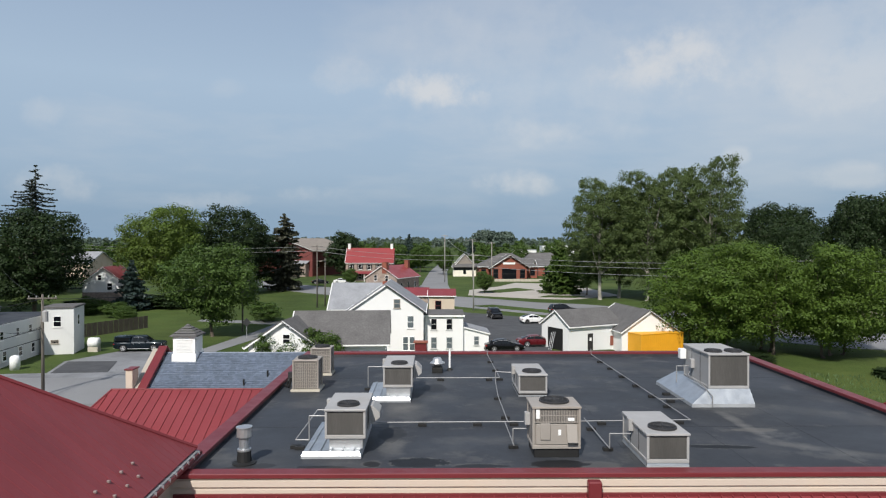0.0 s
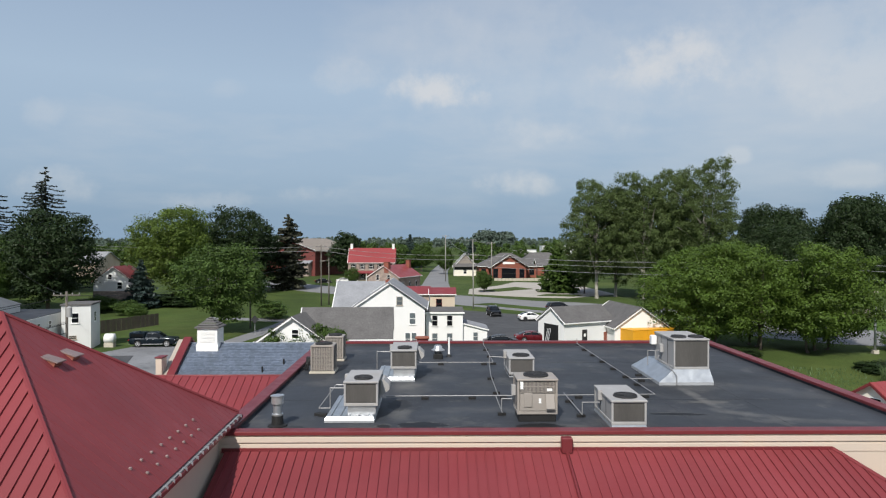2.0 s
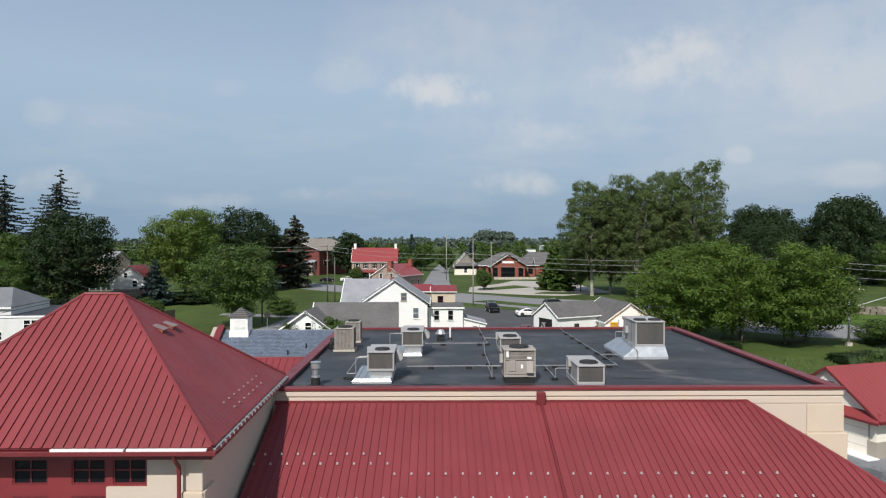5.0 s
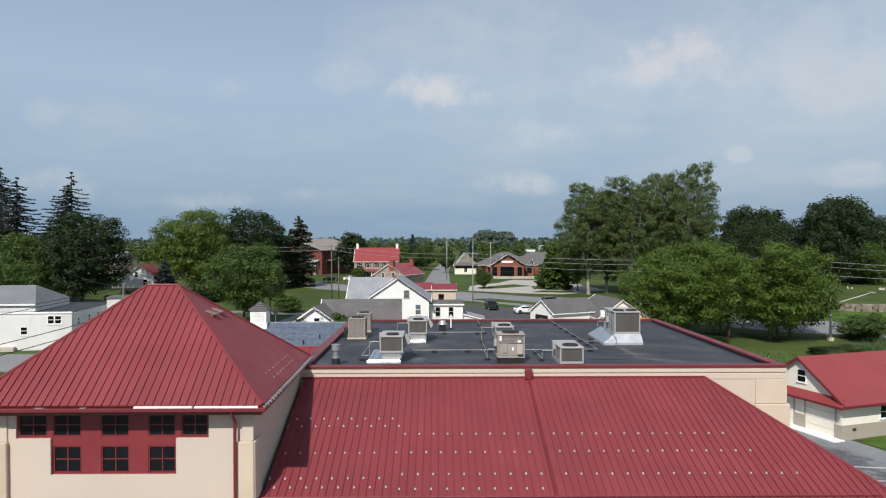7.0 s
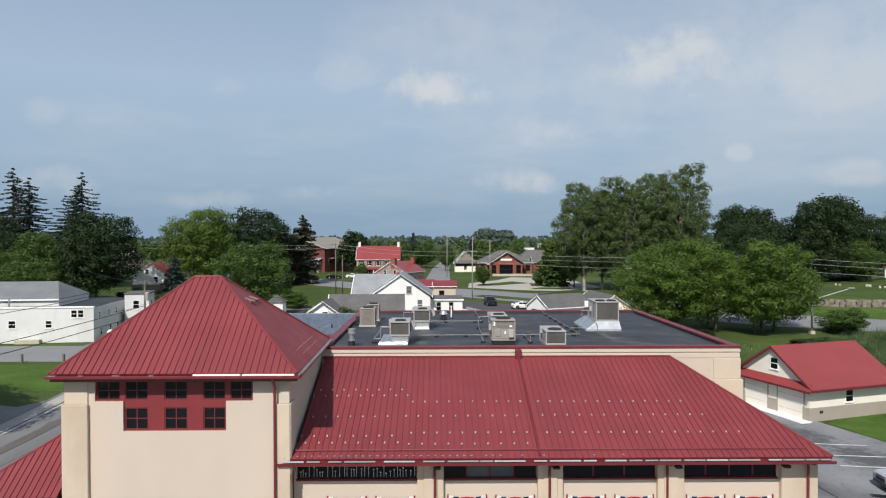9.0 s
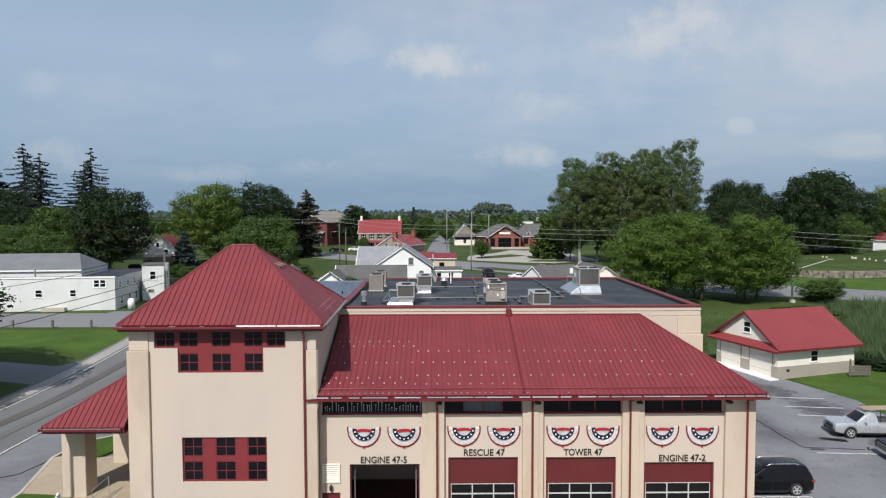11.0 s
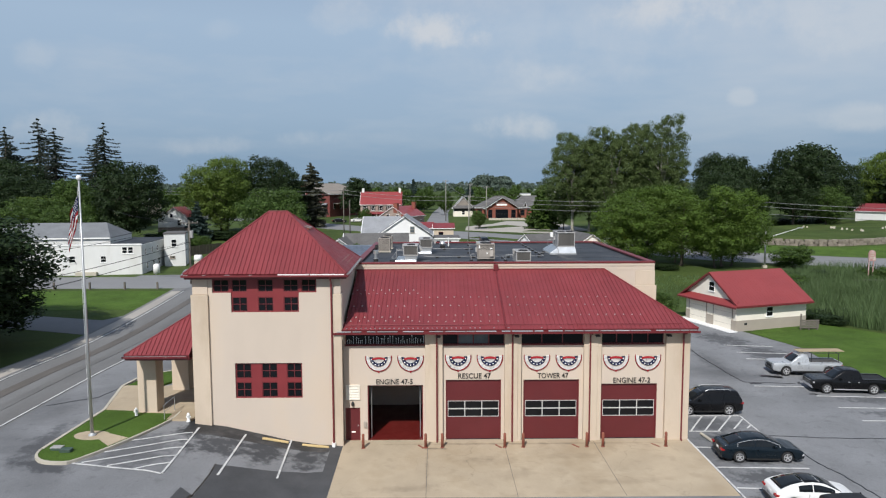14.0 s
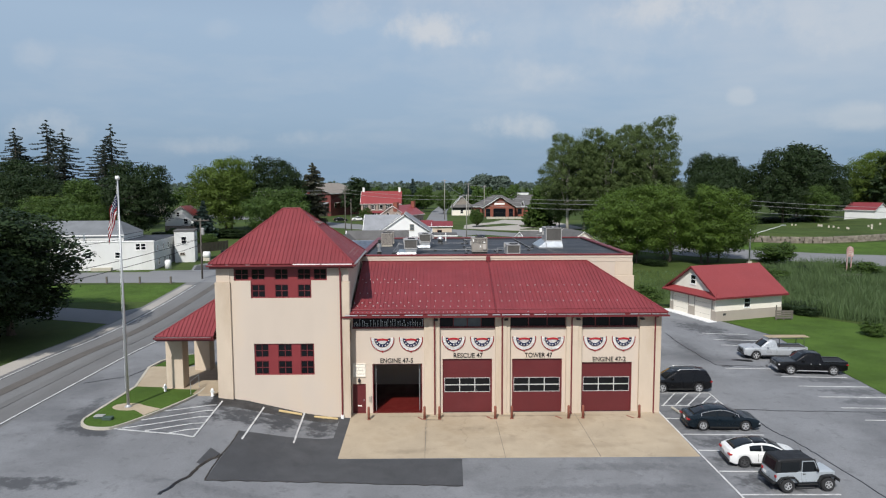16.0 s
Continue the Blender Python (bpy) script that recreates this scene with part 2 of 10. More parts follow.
# Near-black puddles by the front edge; more dark patches beside units and flue.
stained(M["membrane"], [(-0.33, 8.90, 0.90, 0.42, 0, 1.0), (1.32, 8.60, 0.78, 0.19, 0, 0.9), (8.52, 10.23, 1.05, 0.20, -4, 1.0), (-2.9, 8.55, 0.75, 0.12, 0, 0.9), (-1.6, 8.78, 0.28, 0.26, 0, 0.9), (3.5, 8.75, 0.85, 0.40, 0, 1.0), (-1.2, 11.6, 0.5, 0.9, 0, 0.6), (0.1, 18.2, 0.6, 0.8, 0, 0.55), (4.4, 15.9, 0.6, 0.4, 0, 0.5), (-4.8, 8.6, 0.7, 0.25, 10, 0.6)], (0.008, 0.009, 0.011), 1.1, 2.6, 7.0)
M["tar"] = material("black_wet_patch", (0.012, 0.012, 0.013), 0.35, 0, 0.3, 1.5, 0.2, 12, 0.05)
M["asphalt"] = material("worn_grey_asphalt", (0.232, 0.237, 0.247), 0.9, 0, 0.17, 0.16, 0.18, 14, 0.25, 40, stain=(0.10, 0.102, 0.108), stain_amount=0.75, stain_scale=0.09, spot=(0.075, 0.076, 0.08), spot_amount=0.3, spot_scale=1.1, spec=0.3)
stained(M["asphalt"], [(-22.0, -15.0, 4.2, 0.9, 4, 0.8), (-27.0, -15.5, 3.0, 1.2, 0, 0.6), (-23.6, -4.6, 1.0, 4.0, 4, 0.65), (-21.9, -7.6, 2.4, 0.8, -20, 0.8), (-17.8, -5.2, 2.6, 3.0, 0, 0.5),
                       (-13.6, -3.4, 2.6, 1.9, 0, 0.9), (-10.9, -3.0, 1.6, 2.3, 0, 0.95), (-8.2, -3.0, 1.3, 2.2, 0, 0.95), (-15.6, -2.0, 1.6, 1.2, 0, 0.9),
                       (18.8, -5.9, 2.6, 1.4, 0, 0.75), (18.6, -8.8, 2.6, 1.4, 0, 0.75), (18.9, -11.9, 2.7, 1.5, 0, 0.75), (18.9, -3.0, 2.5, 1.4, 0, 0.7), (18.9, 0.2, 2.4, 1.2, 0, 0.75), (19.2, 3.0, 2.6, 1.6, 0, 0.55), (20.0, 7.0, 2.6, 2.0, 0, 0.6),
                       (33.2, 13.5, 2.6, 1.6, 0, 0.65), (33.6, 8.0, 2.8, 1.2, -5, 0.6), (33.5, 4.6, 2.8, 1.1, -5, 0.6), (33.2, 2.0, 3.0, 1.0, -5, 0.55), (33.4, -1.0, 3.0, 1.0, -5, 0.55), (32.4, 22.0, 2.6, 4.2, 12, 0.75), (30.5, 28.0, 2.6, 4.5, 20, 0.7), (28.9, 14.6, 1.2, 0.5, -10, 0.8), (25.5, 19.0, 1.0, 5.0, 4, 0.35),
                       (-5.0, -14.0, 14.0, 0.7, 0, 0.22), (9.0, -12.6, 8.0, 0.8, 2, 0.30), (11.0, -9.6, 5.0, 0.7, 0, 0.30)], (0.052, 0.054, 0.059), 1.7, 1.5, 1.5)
cracked(M["asphalt"], 4.6, 0.03, (0.06, 0.06, 0.064), 0.34)
M["asphalt_new"] = material("dark_new_asphalt", (0.076, 0.078, 0.083), 0.88, 0, 0.16, 0.4, 0.2, 16, 0.25, 40, stain=(0.10, 0.10, 0.105), stain_amount=0.4, stain_scale=0.3, spec=0.3)
M["asphalt_damp"] = material("damp_black_asphalt", (0.034, 0.035, 0.038), 0.6, 0, 0.3, 0.8, 0.2, 16, 0.25, 40, stain=(0.09, 0.092, 0.097), stain_amount=0.7, stain_scale=0.6, spec=0.4)
M["road"] = material("road_asphalt", (0.19, 0.19, 0.19), 0.9, 0, 0.16, 0.2, 0.15, 14, 0.2, 40, stain=(0.10, 0.095, 0.09), stain_amount=0.6, stain_scale=0.13, stretch=(1, 0.25, 1), spec=0.3)
M["road_far"] = material("pale_far_road", (0.215, 0.217, 0.222), 0.9, 0, 0.10, 0.1, 0.1, 8, 0.1, spec=0.3)
M["wheel_track"] = material("brownish_wheel_track", (0.125, 0.113, 0.102), 0.85, 0, 0.2, 0.5, 0.2, 14, 0.2, stretch=(1, 0.3, 1))
M["wheel_track_faint"] = material("faint_wheel_track", (0.160, 0.158, 0.155), 0.85, 0, 0.15, 0.5, 0.2, 14, 0.2, stretch=(1, 0.3, 1))
M["concrete"] = material("buff_concrete_apron", (0.46, 0.378, 0.272), 0.88, 0, 0.12, 0.3, 0.10, 20, 0.12, 30, stain=(0.33, 0.26, 0.175), stain_amount=0.75, stain_scale=0.16, spot=(0.24, 0.195, 0.14), spot_amount=0.22, spot_scale=0.8, spec=0.3)
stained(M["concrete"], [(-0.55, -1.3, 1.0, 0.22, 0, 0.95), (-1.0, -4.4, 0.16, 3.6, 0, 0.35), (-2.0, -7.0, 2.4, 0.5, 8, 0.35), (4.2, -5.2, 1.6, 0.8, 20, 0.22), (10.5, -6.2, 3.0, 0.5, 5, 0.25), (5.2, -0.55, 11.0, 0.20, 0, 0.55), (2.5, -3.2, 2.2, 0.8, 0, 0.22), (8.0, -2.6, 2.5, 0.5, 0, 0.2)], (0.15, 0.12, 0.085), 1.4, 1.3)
cracked(M["concrete"], 4.2, 0.02, (0.16, 0.13, 0.09), 0.5)
M["concrete_pale"] = material("pale_concrete_lot", (0.42, 0.39, 0.35), 0.9, 0, 0.10, 0.1, 0.1, 8, 0.1, stain=(0.30, 0.28, 0.25), stain_amount=0.5, stain_scale=0.08, spec=0.3)
M["kerb"] = material("pale_concrete_kerb", (0.50, 0.46, 0.38), 0.9, 0, 0.10, 0.6, 0.1, 20, 0.15, 30, stain=(0.3, 0.28, 0.24), stain_amount=0.4)
M["white_line"] = material("white_line_paint", (0.66, 0.66, 0.65), 0.8, 0, 0.08, 1.2, 0.15, 12, 0.05, stain=(0.34, 0.34, 0.35), stain_amount=0.6, stain_scale=1.1, spot=(0.2, 0.2, 0.21), spot_amount=0.7, spot_scale=3.0)
M["grass"] = material("mown_grass", (0.068, 0.104, 0.026), 0.95, 0, 0.25, 0.12, 0.35, 9, 0.6, 25, stain=(0.092, 0.116, 0.032), stain_amount=0.5, stain_scale=0.07, spec=0.15)
M["lawn"] = material("lush_green_lawn", (0.084, 0.150, 0.025), 0.95, 0, 0.2, 0.3, 0.4, 14, 0.6, 35, stain=(0.09, 0.15, 0.03), stain_amount=0.4, stain_scale=0.25, spec=0.15)
M["white_paint"] = material("white_painted_wall", (0.78, 0.78, 0.77), 0.8, 0, 0.04, 0.4, 0.04, 30, 0.06, stain=(0.68, 0.66, 0.62), stain_amount=0.4, stain_scale=0.4, spec=0.3)
# White wall paint darkened in colour, as these walls get less light; stains besides.
M["dimmed_white"] = material("dimmed_white_masonry_paint", (0.66, 0.665, 0.65), 0.85, 0, 0.05, 0.4, 0.05, 20, 0.1, stain=(0.50, 0.49, 0.45), stain_amount=0.45, stain_scale=0.35, stretch=(1, 1, 0.4), spec=0.3)
M["shingle_mid"] = material("mid_grey_roof_sheet", (0.195, 0.205, 0.215), 0.8, 0, 0.12, 0.5, 0.15, 6, 0.1, 12, spec=0.25)
M["white_trim"] = material("white_trim_paint", (0.84, 0.84, 0.82), 0.5, 0, 0.04, 1.0, 0.03, 30, 0.03)
M["shingle"] = material("grey_asphalt_shingle", (0.145, 0.140, 0.138), 0.9, 0, 0.15, 0.6, 0.25, 6, 0.3, 12, spec=0.2)
M["shingle_pale"] = material("pale_grey_shingle", (0.30, 0.31, 0.33), 0.9, 0, 0.12, 0.6, 0.2, 6, 0.3, 12, spec=0.2)
M["slate"] = material("blue_grey_slate", (0.155, 0.192, 0.255), 0.55, 0, 0.14, 0.7, 0.15, 8, 0.1, by_island=0.30, spec=0.5)
M["galv"] = material("galvanised_sheet", (0.50, 0.53, 0.56), 0.38, 0.75, 0.12, 1.5, 0.08, 20, 0.04)
M["aluminium"] = material("bright_aluminium", (0.62, 0.62, 0.62), 0.36, 0.8, 0.08, 1.5, 0.05, 20, 0.03)
M["tray"] = material("dull_galvanised_tray", (0.37, 0.385, 0.40), 0.6, 0.1, 0.12, 2.0, 0.08, 20, 0.05)
M["guard"] = material("pale_steel_cleat", (0.46, 0.42, 0.41), 0.5, 0.1, 0.12, 2.0)
M["guard_dull"] = material("dull_steel_cleat", (0.24, 0.18, 0.17), 0.55, 0.1, 0.12, 2.0)
M["unit_grey"] = material("warm_grey_enamel", (0.36, 0.353, 0.348), 0.5, 0, 0.06, 1.0, 0.06, 25, 0.03, stain=(0.33, 0.30, 0.26), stain_amount=0.35, stain_scale=0.8)
M["unit_tan"] = material("tan_enamel", (0.315, 0.285, 0.255), 0.5, 0, 0.06, 1.0, 0.06, 25, 0.03, stain=(0.3, 0.24, 0.19), stain_amount=0.35, stain_scale=0.8)
M["coil"] = material("dark_coil_fins", (0.115, 0.108, 0.100), 0.6, 0.4, 0.15, 2.0, 0.15, 40, 0.3, 90, stretch=(1, 1, 0.1))
M["pipe_grey"] = material("dull_grey_steel_pipe", (0.30, 0.30, 0.30), 0.55, 0.3, 0.1, 1.5, 0.1, 20, 0.05)
M["black"] = material("black_rubber", (0.010, 0.010, 0.010), 0.65, 0, 0.15, 2.0, 0.1, 20, 0.1)
M["dark_metal"] = material("dark_metal", (0.05, 0.05, 0.052), 0.5, 0.5, 0.1, 2.0, 0.08, 20, 0.05)
M["steel"] = material("galvanised_pole", (0.50, 0.51, 0.52), 0.45, 0.6, 0.08, 1.0, 0.05, 20, 0.03)
# Pole timber, darkened for the near pole's shaded side; fences share it.
M["timber_pole"] = material("weathered_pole_timber", (0.155, 0.138, 0.118), 0.9, 0, 0.15, 1.0, 0.2, 10, 0.3, stretch=(1, 1, 0.1))
# Lighter copy for far poles, with the sunlight put into its colour.
M["pole_pale"] = material("sunlit_pole_timber", (0.33, 0.315, 0.29), 0.9, 0, 0.12, 1.0, 0.15, 10, 0.2, stretch=(1, 1, 0.1))
M["timber_pale"] = material("pale_weathered_timber", (0.42, 0.33, 0.22), 0.9, 0, 0.12, 1.0, 0.15, 10, 0.2, stretch=(1, 1, 0.3))
M["bark"] = material("grey_brown_bark", (0.13, 0.105, 0.08), 0.95, 0, 0.2, 1.0, 0.3, 8, 0.6, 12, stretch=(1, 1, 0.25))
M["bark_pale"] = material("pale_mottled_bark", (0.36, 0.34, 0.29), 0.9, 0, 0.25, 1.0, 0.2, 5, 0.4, 8, stain=(0.16, 0.14, 0.11), stain_amount=0.8, stain_scale=1.2)
M["door_window_frame"] = material("grey_white_enamel", (0.50, 0.50, 0.49), 0.5, 0, 0.06, 1.0, 0.05, 30, 0.03)
M["glass"] = glass("dark_window_glass", (0.007, 0.008, 0.010), 0.03)
M["red_panel"] = material("red_infill_panel", (0.20, 0.026, 0.030), 0.5, 0, 0.06, 0.8, 0.04, 30, 0.04)
M["window_card"] = material("pale_card_behind_glass", (0.10, 0.13, 0.13), 0.8, 0, 0.2, 3.0, 0.1, 20, 0.0)
M["pane_grey"] = glass("hazy_window_glass", (0.10, 0.12, 0.13), 0.08)
# Bay shade is put into the colours: walls near black, floor a dimmed red.
M["interior"] = material("inside_shade_black", (0.005, 0.005, 0.006), 0.8, 0, 0.1, 0.5)
M["bay_floor"] = material("red_bay_floor", (0.12, 0.013, 0.011), 0.4, 0, 0.1, 0.6, 0.08, 10, 0.03)
M["brick"] = material("red_brick_wall", (0.27, 0.085, 0.055), 0.85, 0, 0.12, 0.4, 0.2, 7, 0.1, stretch=(1, 1, 2.5))
M["rubble"] = material("pink_grey_rubble_stone", (0.40, 0.32, 0.27), 0.9, 0, 0.25, 1.2, 0.35, 3.5, 0.5, 3)
M["sign_pink"] = material("faded_pink_sign_paint", (0.42, 0.24, 0.22), 0.7, 0, 0.15, 2.0, 0.1, 20, 0.05, stain=(0.55, 0.5, 0.47), stain_amount=0.8, stain_scale=1.5)
M["yellow"] = material("orange_yellow_paint", (0.75, 0.36, 0.015), 0.6, 0, 0.08, 0.5, 0.06, 20, 0.05, stain=(0.5, 0.24, 0.02), stain_amount=0.3)
M["box_green"] = material("dark_green_enamel", (0.05, 0.085, 0.065), 0.6, 0, 0.1, 2.0)
M["letter"] = material("black_sign_letters", (0.02, 0.018, 0.016), 0.5, 0, 0.1, 2)
M["flag_red"] = material("red_cloth", (0.36, 0.014, 0.024), 0.85, 0, 0.08, 1.0, 0.1, 40, 0.1)
M["flag_white"] = material("white_cloth", (0.87, 0.86, 0.85), 0.85, 0, 0.05, 1.0, 0.06, 40, 0.1)
M["flag_blue"] = material("navy_cloth", (0.018, 0.028, 0.10), 0.85, 0, 0.08, 1.0, 0.1, 40, 0.1)
M["stop_yellow"] = material("faded_yellow_concrete", (0.60, 0.45, 0.22), 0.85, 0, 0.12, 1.5, 0.12, 20, 0.1)
M["bollard"] = material("rust_red_bollard", (0.26, 0.085, 0.055), 0.7, 0, 0.15, 2.0, 0.15, 20, 0.1)
M["tail_red"] = material("red_lens", (0.32, 0.012, 0.012), 0.2, 0, 0.1, 2, spec=0.6)
M["lamp_lens"] = material("clear_lens", (0.6, 0.6, 0.62), 0.15, 0.3, 0.05, 2)
M["tyre"] = material("tyre_rubber", (0.022, 0.022, 0.023), 0.85, 0, 0.15, 3.0)
M["rim"] = material("alloy_rim", (0.55, 0.55, 0.56), 0.35, 0.35, 0.06, 3.0)
M["rim_dark"] = material("dark_alloy_rim", (0.10, 0.10, 0.105), 0.35, 0.35, 0.06, 3.0)
M["soft_top"] = material("black_canvas", (0.009, 0.009, 0.010), 0.55, 0, 0.12, 2.0, 0.1, 30, 0.08)


def paint(name, colour, metal=0.25):
    return material(name, colour, 0.3, metal, 0.04, 0.6, 0.02, 40, 0.0, spec=0.22, coat=0.35)


M["paint_black"] = paint("black_car_paint", (0.005, 0.005, 0.006))
M["paint_navy"] = paint("dark_teal_blue_car_paint", (0.006, 0.012, 0.018))
M["paint_white"] = paint("white_car_paint", (0.74, 0.74, 0.73), 0.0)
M["paint_silver"] = paint("silver_car_paint", (0.44, 0.46, 0.48), 0.3)
M["paint_pale_blue"] = paint("pale_silver_blue_car_paint", (0.46, 0.50, 0.53), 0.3)
M["car_glass"] = glass("tinted_car_glass", (0.008, 0.010, 0.012), 0.03)
M["car_glass"].node_tree.nodes["Principled BSDF"].inputs["Specular IOR Level"].default_value = 0.4
M["paint_red"] = paint("red_car_paint", (0.11, 0.008, 0.012))


def leaves(name, colour, island=0.22):
    return material(name, colour, 0.55, 0, 0.22, 0.35, 0.10, 5, 0.0, by_island=island, spec=0.2, translucent=0.15)


M["leaf_light"] = leaves("bright_maple_leaves", (0.082, 0.138, 0.021))
M["leaf_mid"] = leaves("mid_green_leaves", (0.066, 0.114, 0.024))
M["leaf_dark"] = leaves("dark_green_leaves", (0.027, 0.048, 0.016))
M["leaf_olive"] = leaves("olive_green_leaves", (0.100, 0.152, 0.027))
M["leaf_syc"] = leaves("grey_green_sycamore_leaves", (0.088, 0.126, 0.040))
M["needle"] = leaves("dark_spruce_needles", (0.048, 0.064, 0.052))
M["needle_brown"] = leaves("dull_brownish_conifer_needles", (0.072, 0.076, 0.052))
M["needle_blue"] = leaves("blue_spruce_needles", (0.050, 0.080, 0.072))
# Distance haze is mixed into this leaf colour for the skyline trees.
M["leaf_haze"] = leaves("haze_tinted_leaves", (0.125, 0.168, 0.138))
M["reed"] = leaves("tall_reed_blades", (0.104, 0.160, 0.066), 0.28)


# ---- mesh helpers ----
def box(bm, x0, x1, y0, y1, z0, z1, bevel=0.0, m=None):
    vs = [bm.verts.new(p) for p in ((x0, y0, z0), (x1, y0, z0), (x1, y1, z0), (x0, y1, z0), (x0, y0, z1), (x1, y0, z1), (x1, y1, z1), (x0, y1, z1))]
    fs = [bm.faces.new([vs[i] for i in f]) for f in ((0, 3, 2, 1), (4, 5, 6, 7), (0, 1, 5, 4), (1, 2, 6, 5), (2, 3, 7, 6), (3, 0, 4, 7))]
    if m is not None:
        bmesh.ops.transform(bm, matrix=m, verts=vs)
    if bevel:
        es = list({e for f in fs for e in f.edges})
        bmesh.ops.bevel(bm, geom=es, offset=bevel, segments=1, affect="EDGES", profile=0.5)
    return bm


def slab(bm, pts, thick):
    """A flat plate: the corners of its top, in order, and a thickness below along the normal."""
    pts = [Vector(p) for p in pts]
    n = Vector((0, 0, 0))
    for i in range(len(pts)):
        a, b = pts[i], pts[(i + 1) % len(pts)]
        n += a.cross(b)
    n.normalize()
    top = [bm.verts.new(p) for p in pts]
    low = [bm.verts.new(p - n * thick) for p in pts]
    bm.faces.new(top)
    bm.faces.new(low[::-1])
    for i in range(len(pts)):
        j = (i + 1) % len(pts)
        bm.faces.new((top[j], top[i], low[i], low[j]))
    return bm


def tube(bm, a, b, r, seg=8, r2=None):
    a, b = Vector(a), Vector(b)
    q = (b - a).to_track_quat("Z", "Y")
    r2 = r if r2 is None else r2
    ra = [bm.verts.new(a + q @ Vector((r * math.cos(k * math.tau / seg), r * math.sin(k * math.tau / seg), 0))) for k in range(seg)]
    rb = [bm.verts.new(b + q @ Vector((r2 * math.cos(k * math.tau / seg), r2 * math.sin(k * math.tau / seg), 0))) for k in range(seg)]
    bm.faces.new(ra[::-1])
    bm.faces.new(rb)
    for k in range(seg):
        j = (k + 1) % seg
        bm.faces.new((ra[k], ra[j], rb[j], rb[k]))
    return bm


def pipe(bm, pts, r, seg=6):
    for a, b in zip(pts, pts[1:]):
        tube(bm, a, b, r, seg)
    return bm


def lathe(bm, profile, c=(0, 0, 0), seg=16):
    rings = [[bm.verts.new((c[0] + r * math.cos(k * math.tau / seg), c[1] + r * math.sin(k * math.tau / seg), c[2] + z)) for k in range(seg)] for r, z in profile]
    for a, b in zip(rings, rings[1:]):
        for k in range(seg):
            j = (k + 1) % seg
            bm.faces.new((a[k], a[j], b[j], b[k]))
    bm.faces.new(rings[0][::-1])
    bm.faces.new(rings[-1])
    return bm


def wall(bm, along, a0, a1, z0, z1, d0, d1, holes=()):
    """A wall with openings. along: 'x' or 'y'; a0 to a1 its run; d0 its outer and d1 its inner face; holes: (a0, a1, z0, z1)."""
    av = sorted({a0, a1, *(h[0] for h in holes), *(h[1] for h in holes)})
    zv = sorted({z0, z1, *(h[2] for h in holes), *(h[3] for h in holes)})

    def solid(i, j):
        if not (0 <= i < len(av) - 1 and 0 <= j < len(zv) - 1):
            return False
        a, z = (av[i] + av[i + 1]) / 2, (zv[j] + zv[j + 1]) / 2
        return not any(h[0] < a < h[1] and h[2] < z < h[3] for h in holes)

    def at(a, d, z):
        return (a, d, z) if along == "x" else (d, a, z)

    def quad(*ps):
        bm.faces.new([bm.verts.new(p) for p in ps])
    for i in range(len(av) - 1):
        for j in range(len(zv) - 1):
            if not solid(i, j):
                continue
            p, q, r, s = av[i], av[i + 1], zv[j], zv[j + 1]
            quad(at(p, d0, r), at(q, d0, r), at(q, d0, s), at(p, d0, s))
            quad(at(p, d1, r), at(p, d1, s), at(q, d1, s), at(q, d1, r))
            if not solid(i - 1, j):
                quad(at(p, d0, r), at(p, d0, s), at(p, d1, s), at(p, d1, r))
            if not solid(i + 1, j):
                quad(at(q, d0, r), at(q, d1, r), at(q, d1, s), at(q, d0, s))
            if not solid(i, j - 1):
                quad(at(p, d0, r), at(p, d1, r), at(q, d1, r), at(q, d0, r))
            if not solid(i, j + 1):
                quad(at(p, d0, s), at(q, d0, s), at(q, d1, s), at(p, d1, s))
    bmesh.ops.remove_doubles(bm, verts=bm.verts, dist=0.0005)
    bmesh.ops.recalc_face_normals(bm, faces=bm.faces)
    return bm


def mesh_of(name, bm, mat, smooth=False):
    bmesh.ops.recalc_face_normals(bm, faces=bm.faces)
    me = bpy.data.meshes.new(name)
    bm.to_mesh(me)
    bm.free()
    me.materials.append(mat)
    if smooth:
        me.shade_smooth()
    return me


def thing(name, label, category, base=(0, 0, 0), group="", kind=""):
    ob = new(name)
    ob.location = base
    ob.empty_display_size = 0.2
    return tagged(ob, label, category, group, kind)


def part(name, bm, mat, parent, label="", smooth=False, mesh=None):
    """One mesh object under a thing or a part; its corners are given in the place's own metres (or the thing's, where that stands at the origin)."""
    ob = new(name, mesh or mesh_of(name, bm, mat, smooth))
    ob.parent = parent
    if parent.type == "EMPTY":
        ob.matrix_parent_inverse = Matrix.Translation(-parent.location)
    return tagged(ob, label)


def solid(name, bm, mat, label, category, group="", kind="", smooth=False):
    return tagged(new(name, mesh_of(name, bm, mat, smooth)), label, category, group, kind)


def ss(a, b, v):
    u = min(1.0, max(0.0, (v - a) / (b - a)))
    return u * u * (3 - 2 * u)


# ---- ground ----
def gz(x, y):
    """The ground's height: level before the bays, up to the street beside the tower, rising behind."""
    left = ss(-7.0, -16.5, x) * 1.6 + ss(-17, -30, x) * 0.4
    back = 3.4 * ss(14, 56, y) + 1.2 * ss(90, 210, y)
    rw = ss(20, 30, x) * (1 - ss(120, 200, y))
    right = 0.3 * ss(10, 40, y) + 2.3 * ss(48, 80, y) + 1.5 * ss(85, 110, y)
    z = left * (1 - ss(8, 50, y)) + back
    far = 5.0 * ss(260, 700, y) + 9.0 * ss(700, 1500, y)
    return z * (1 - rw) + right * rw + far


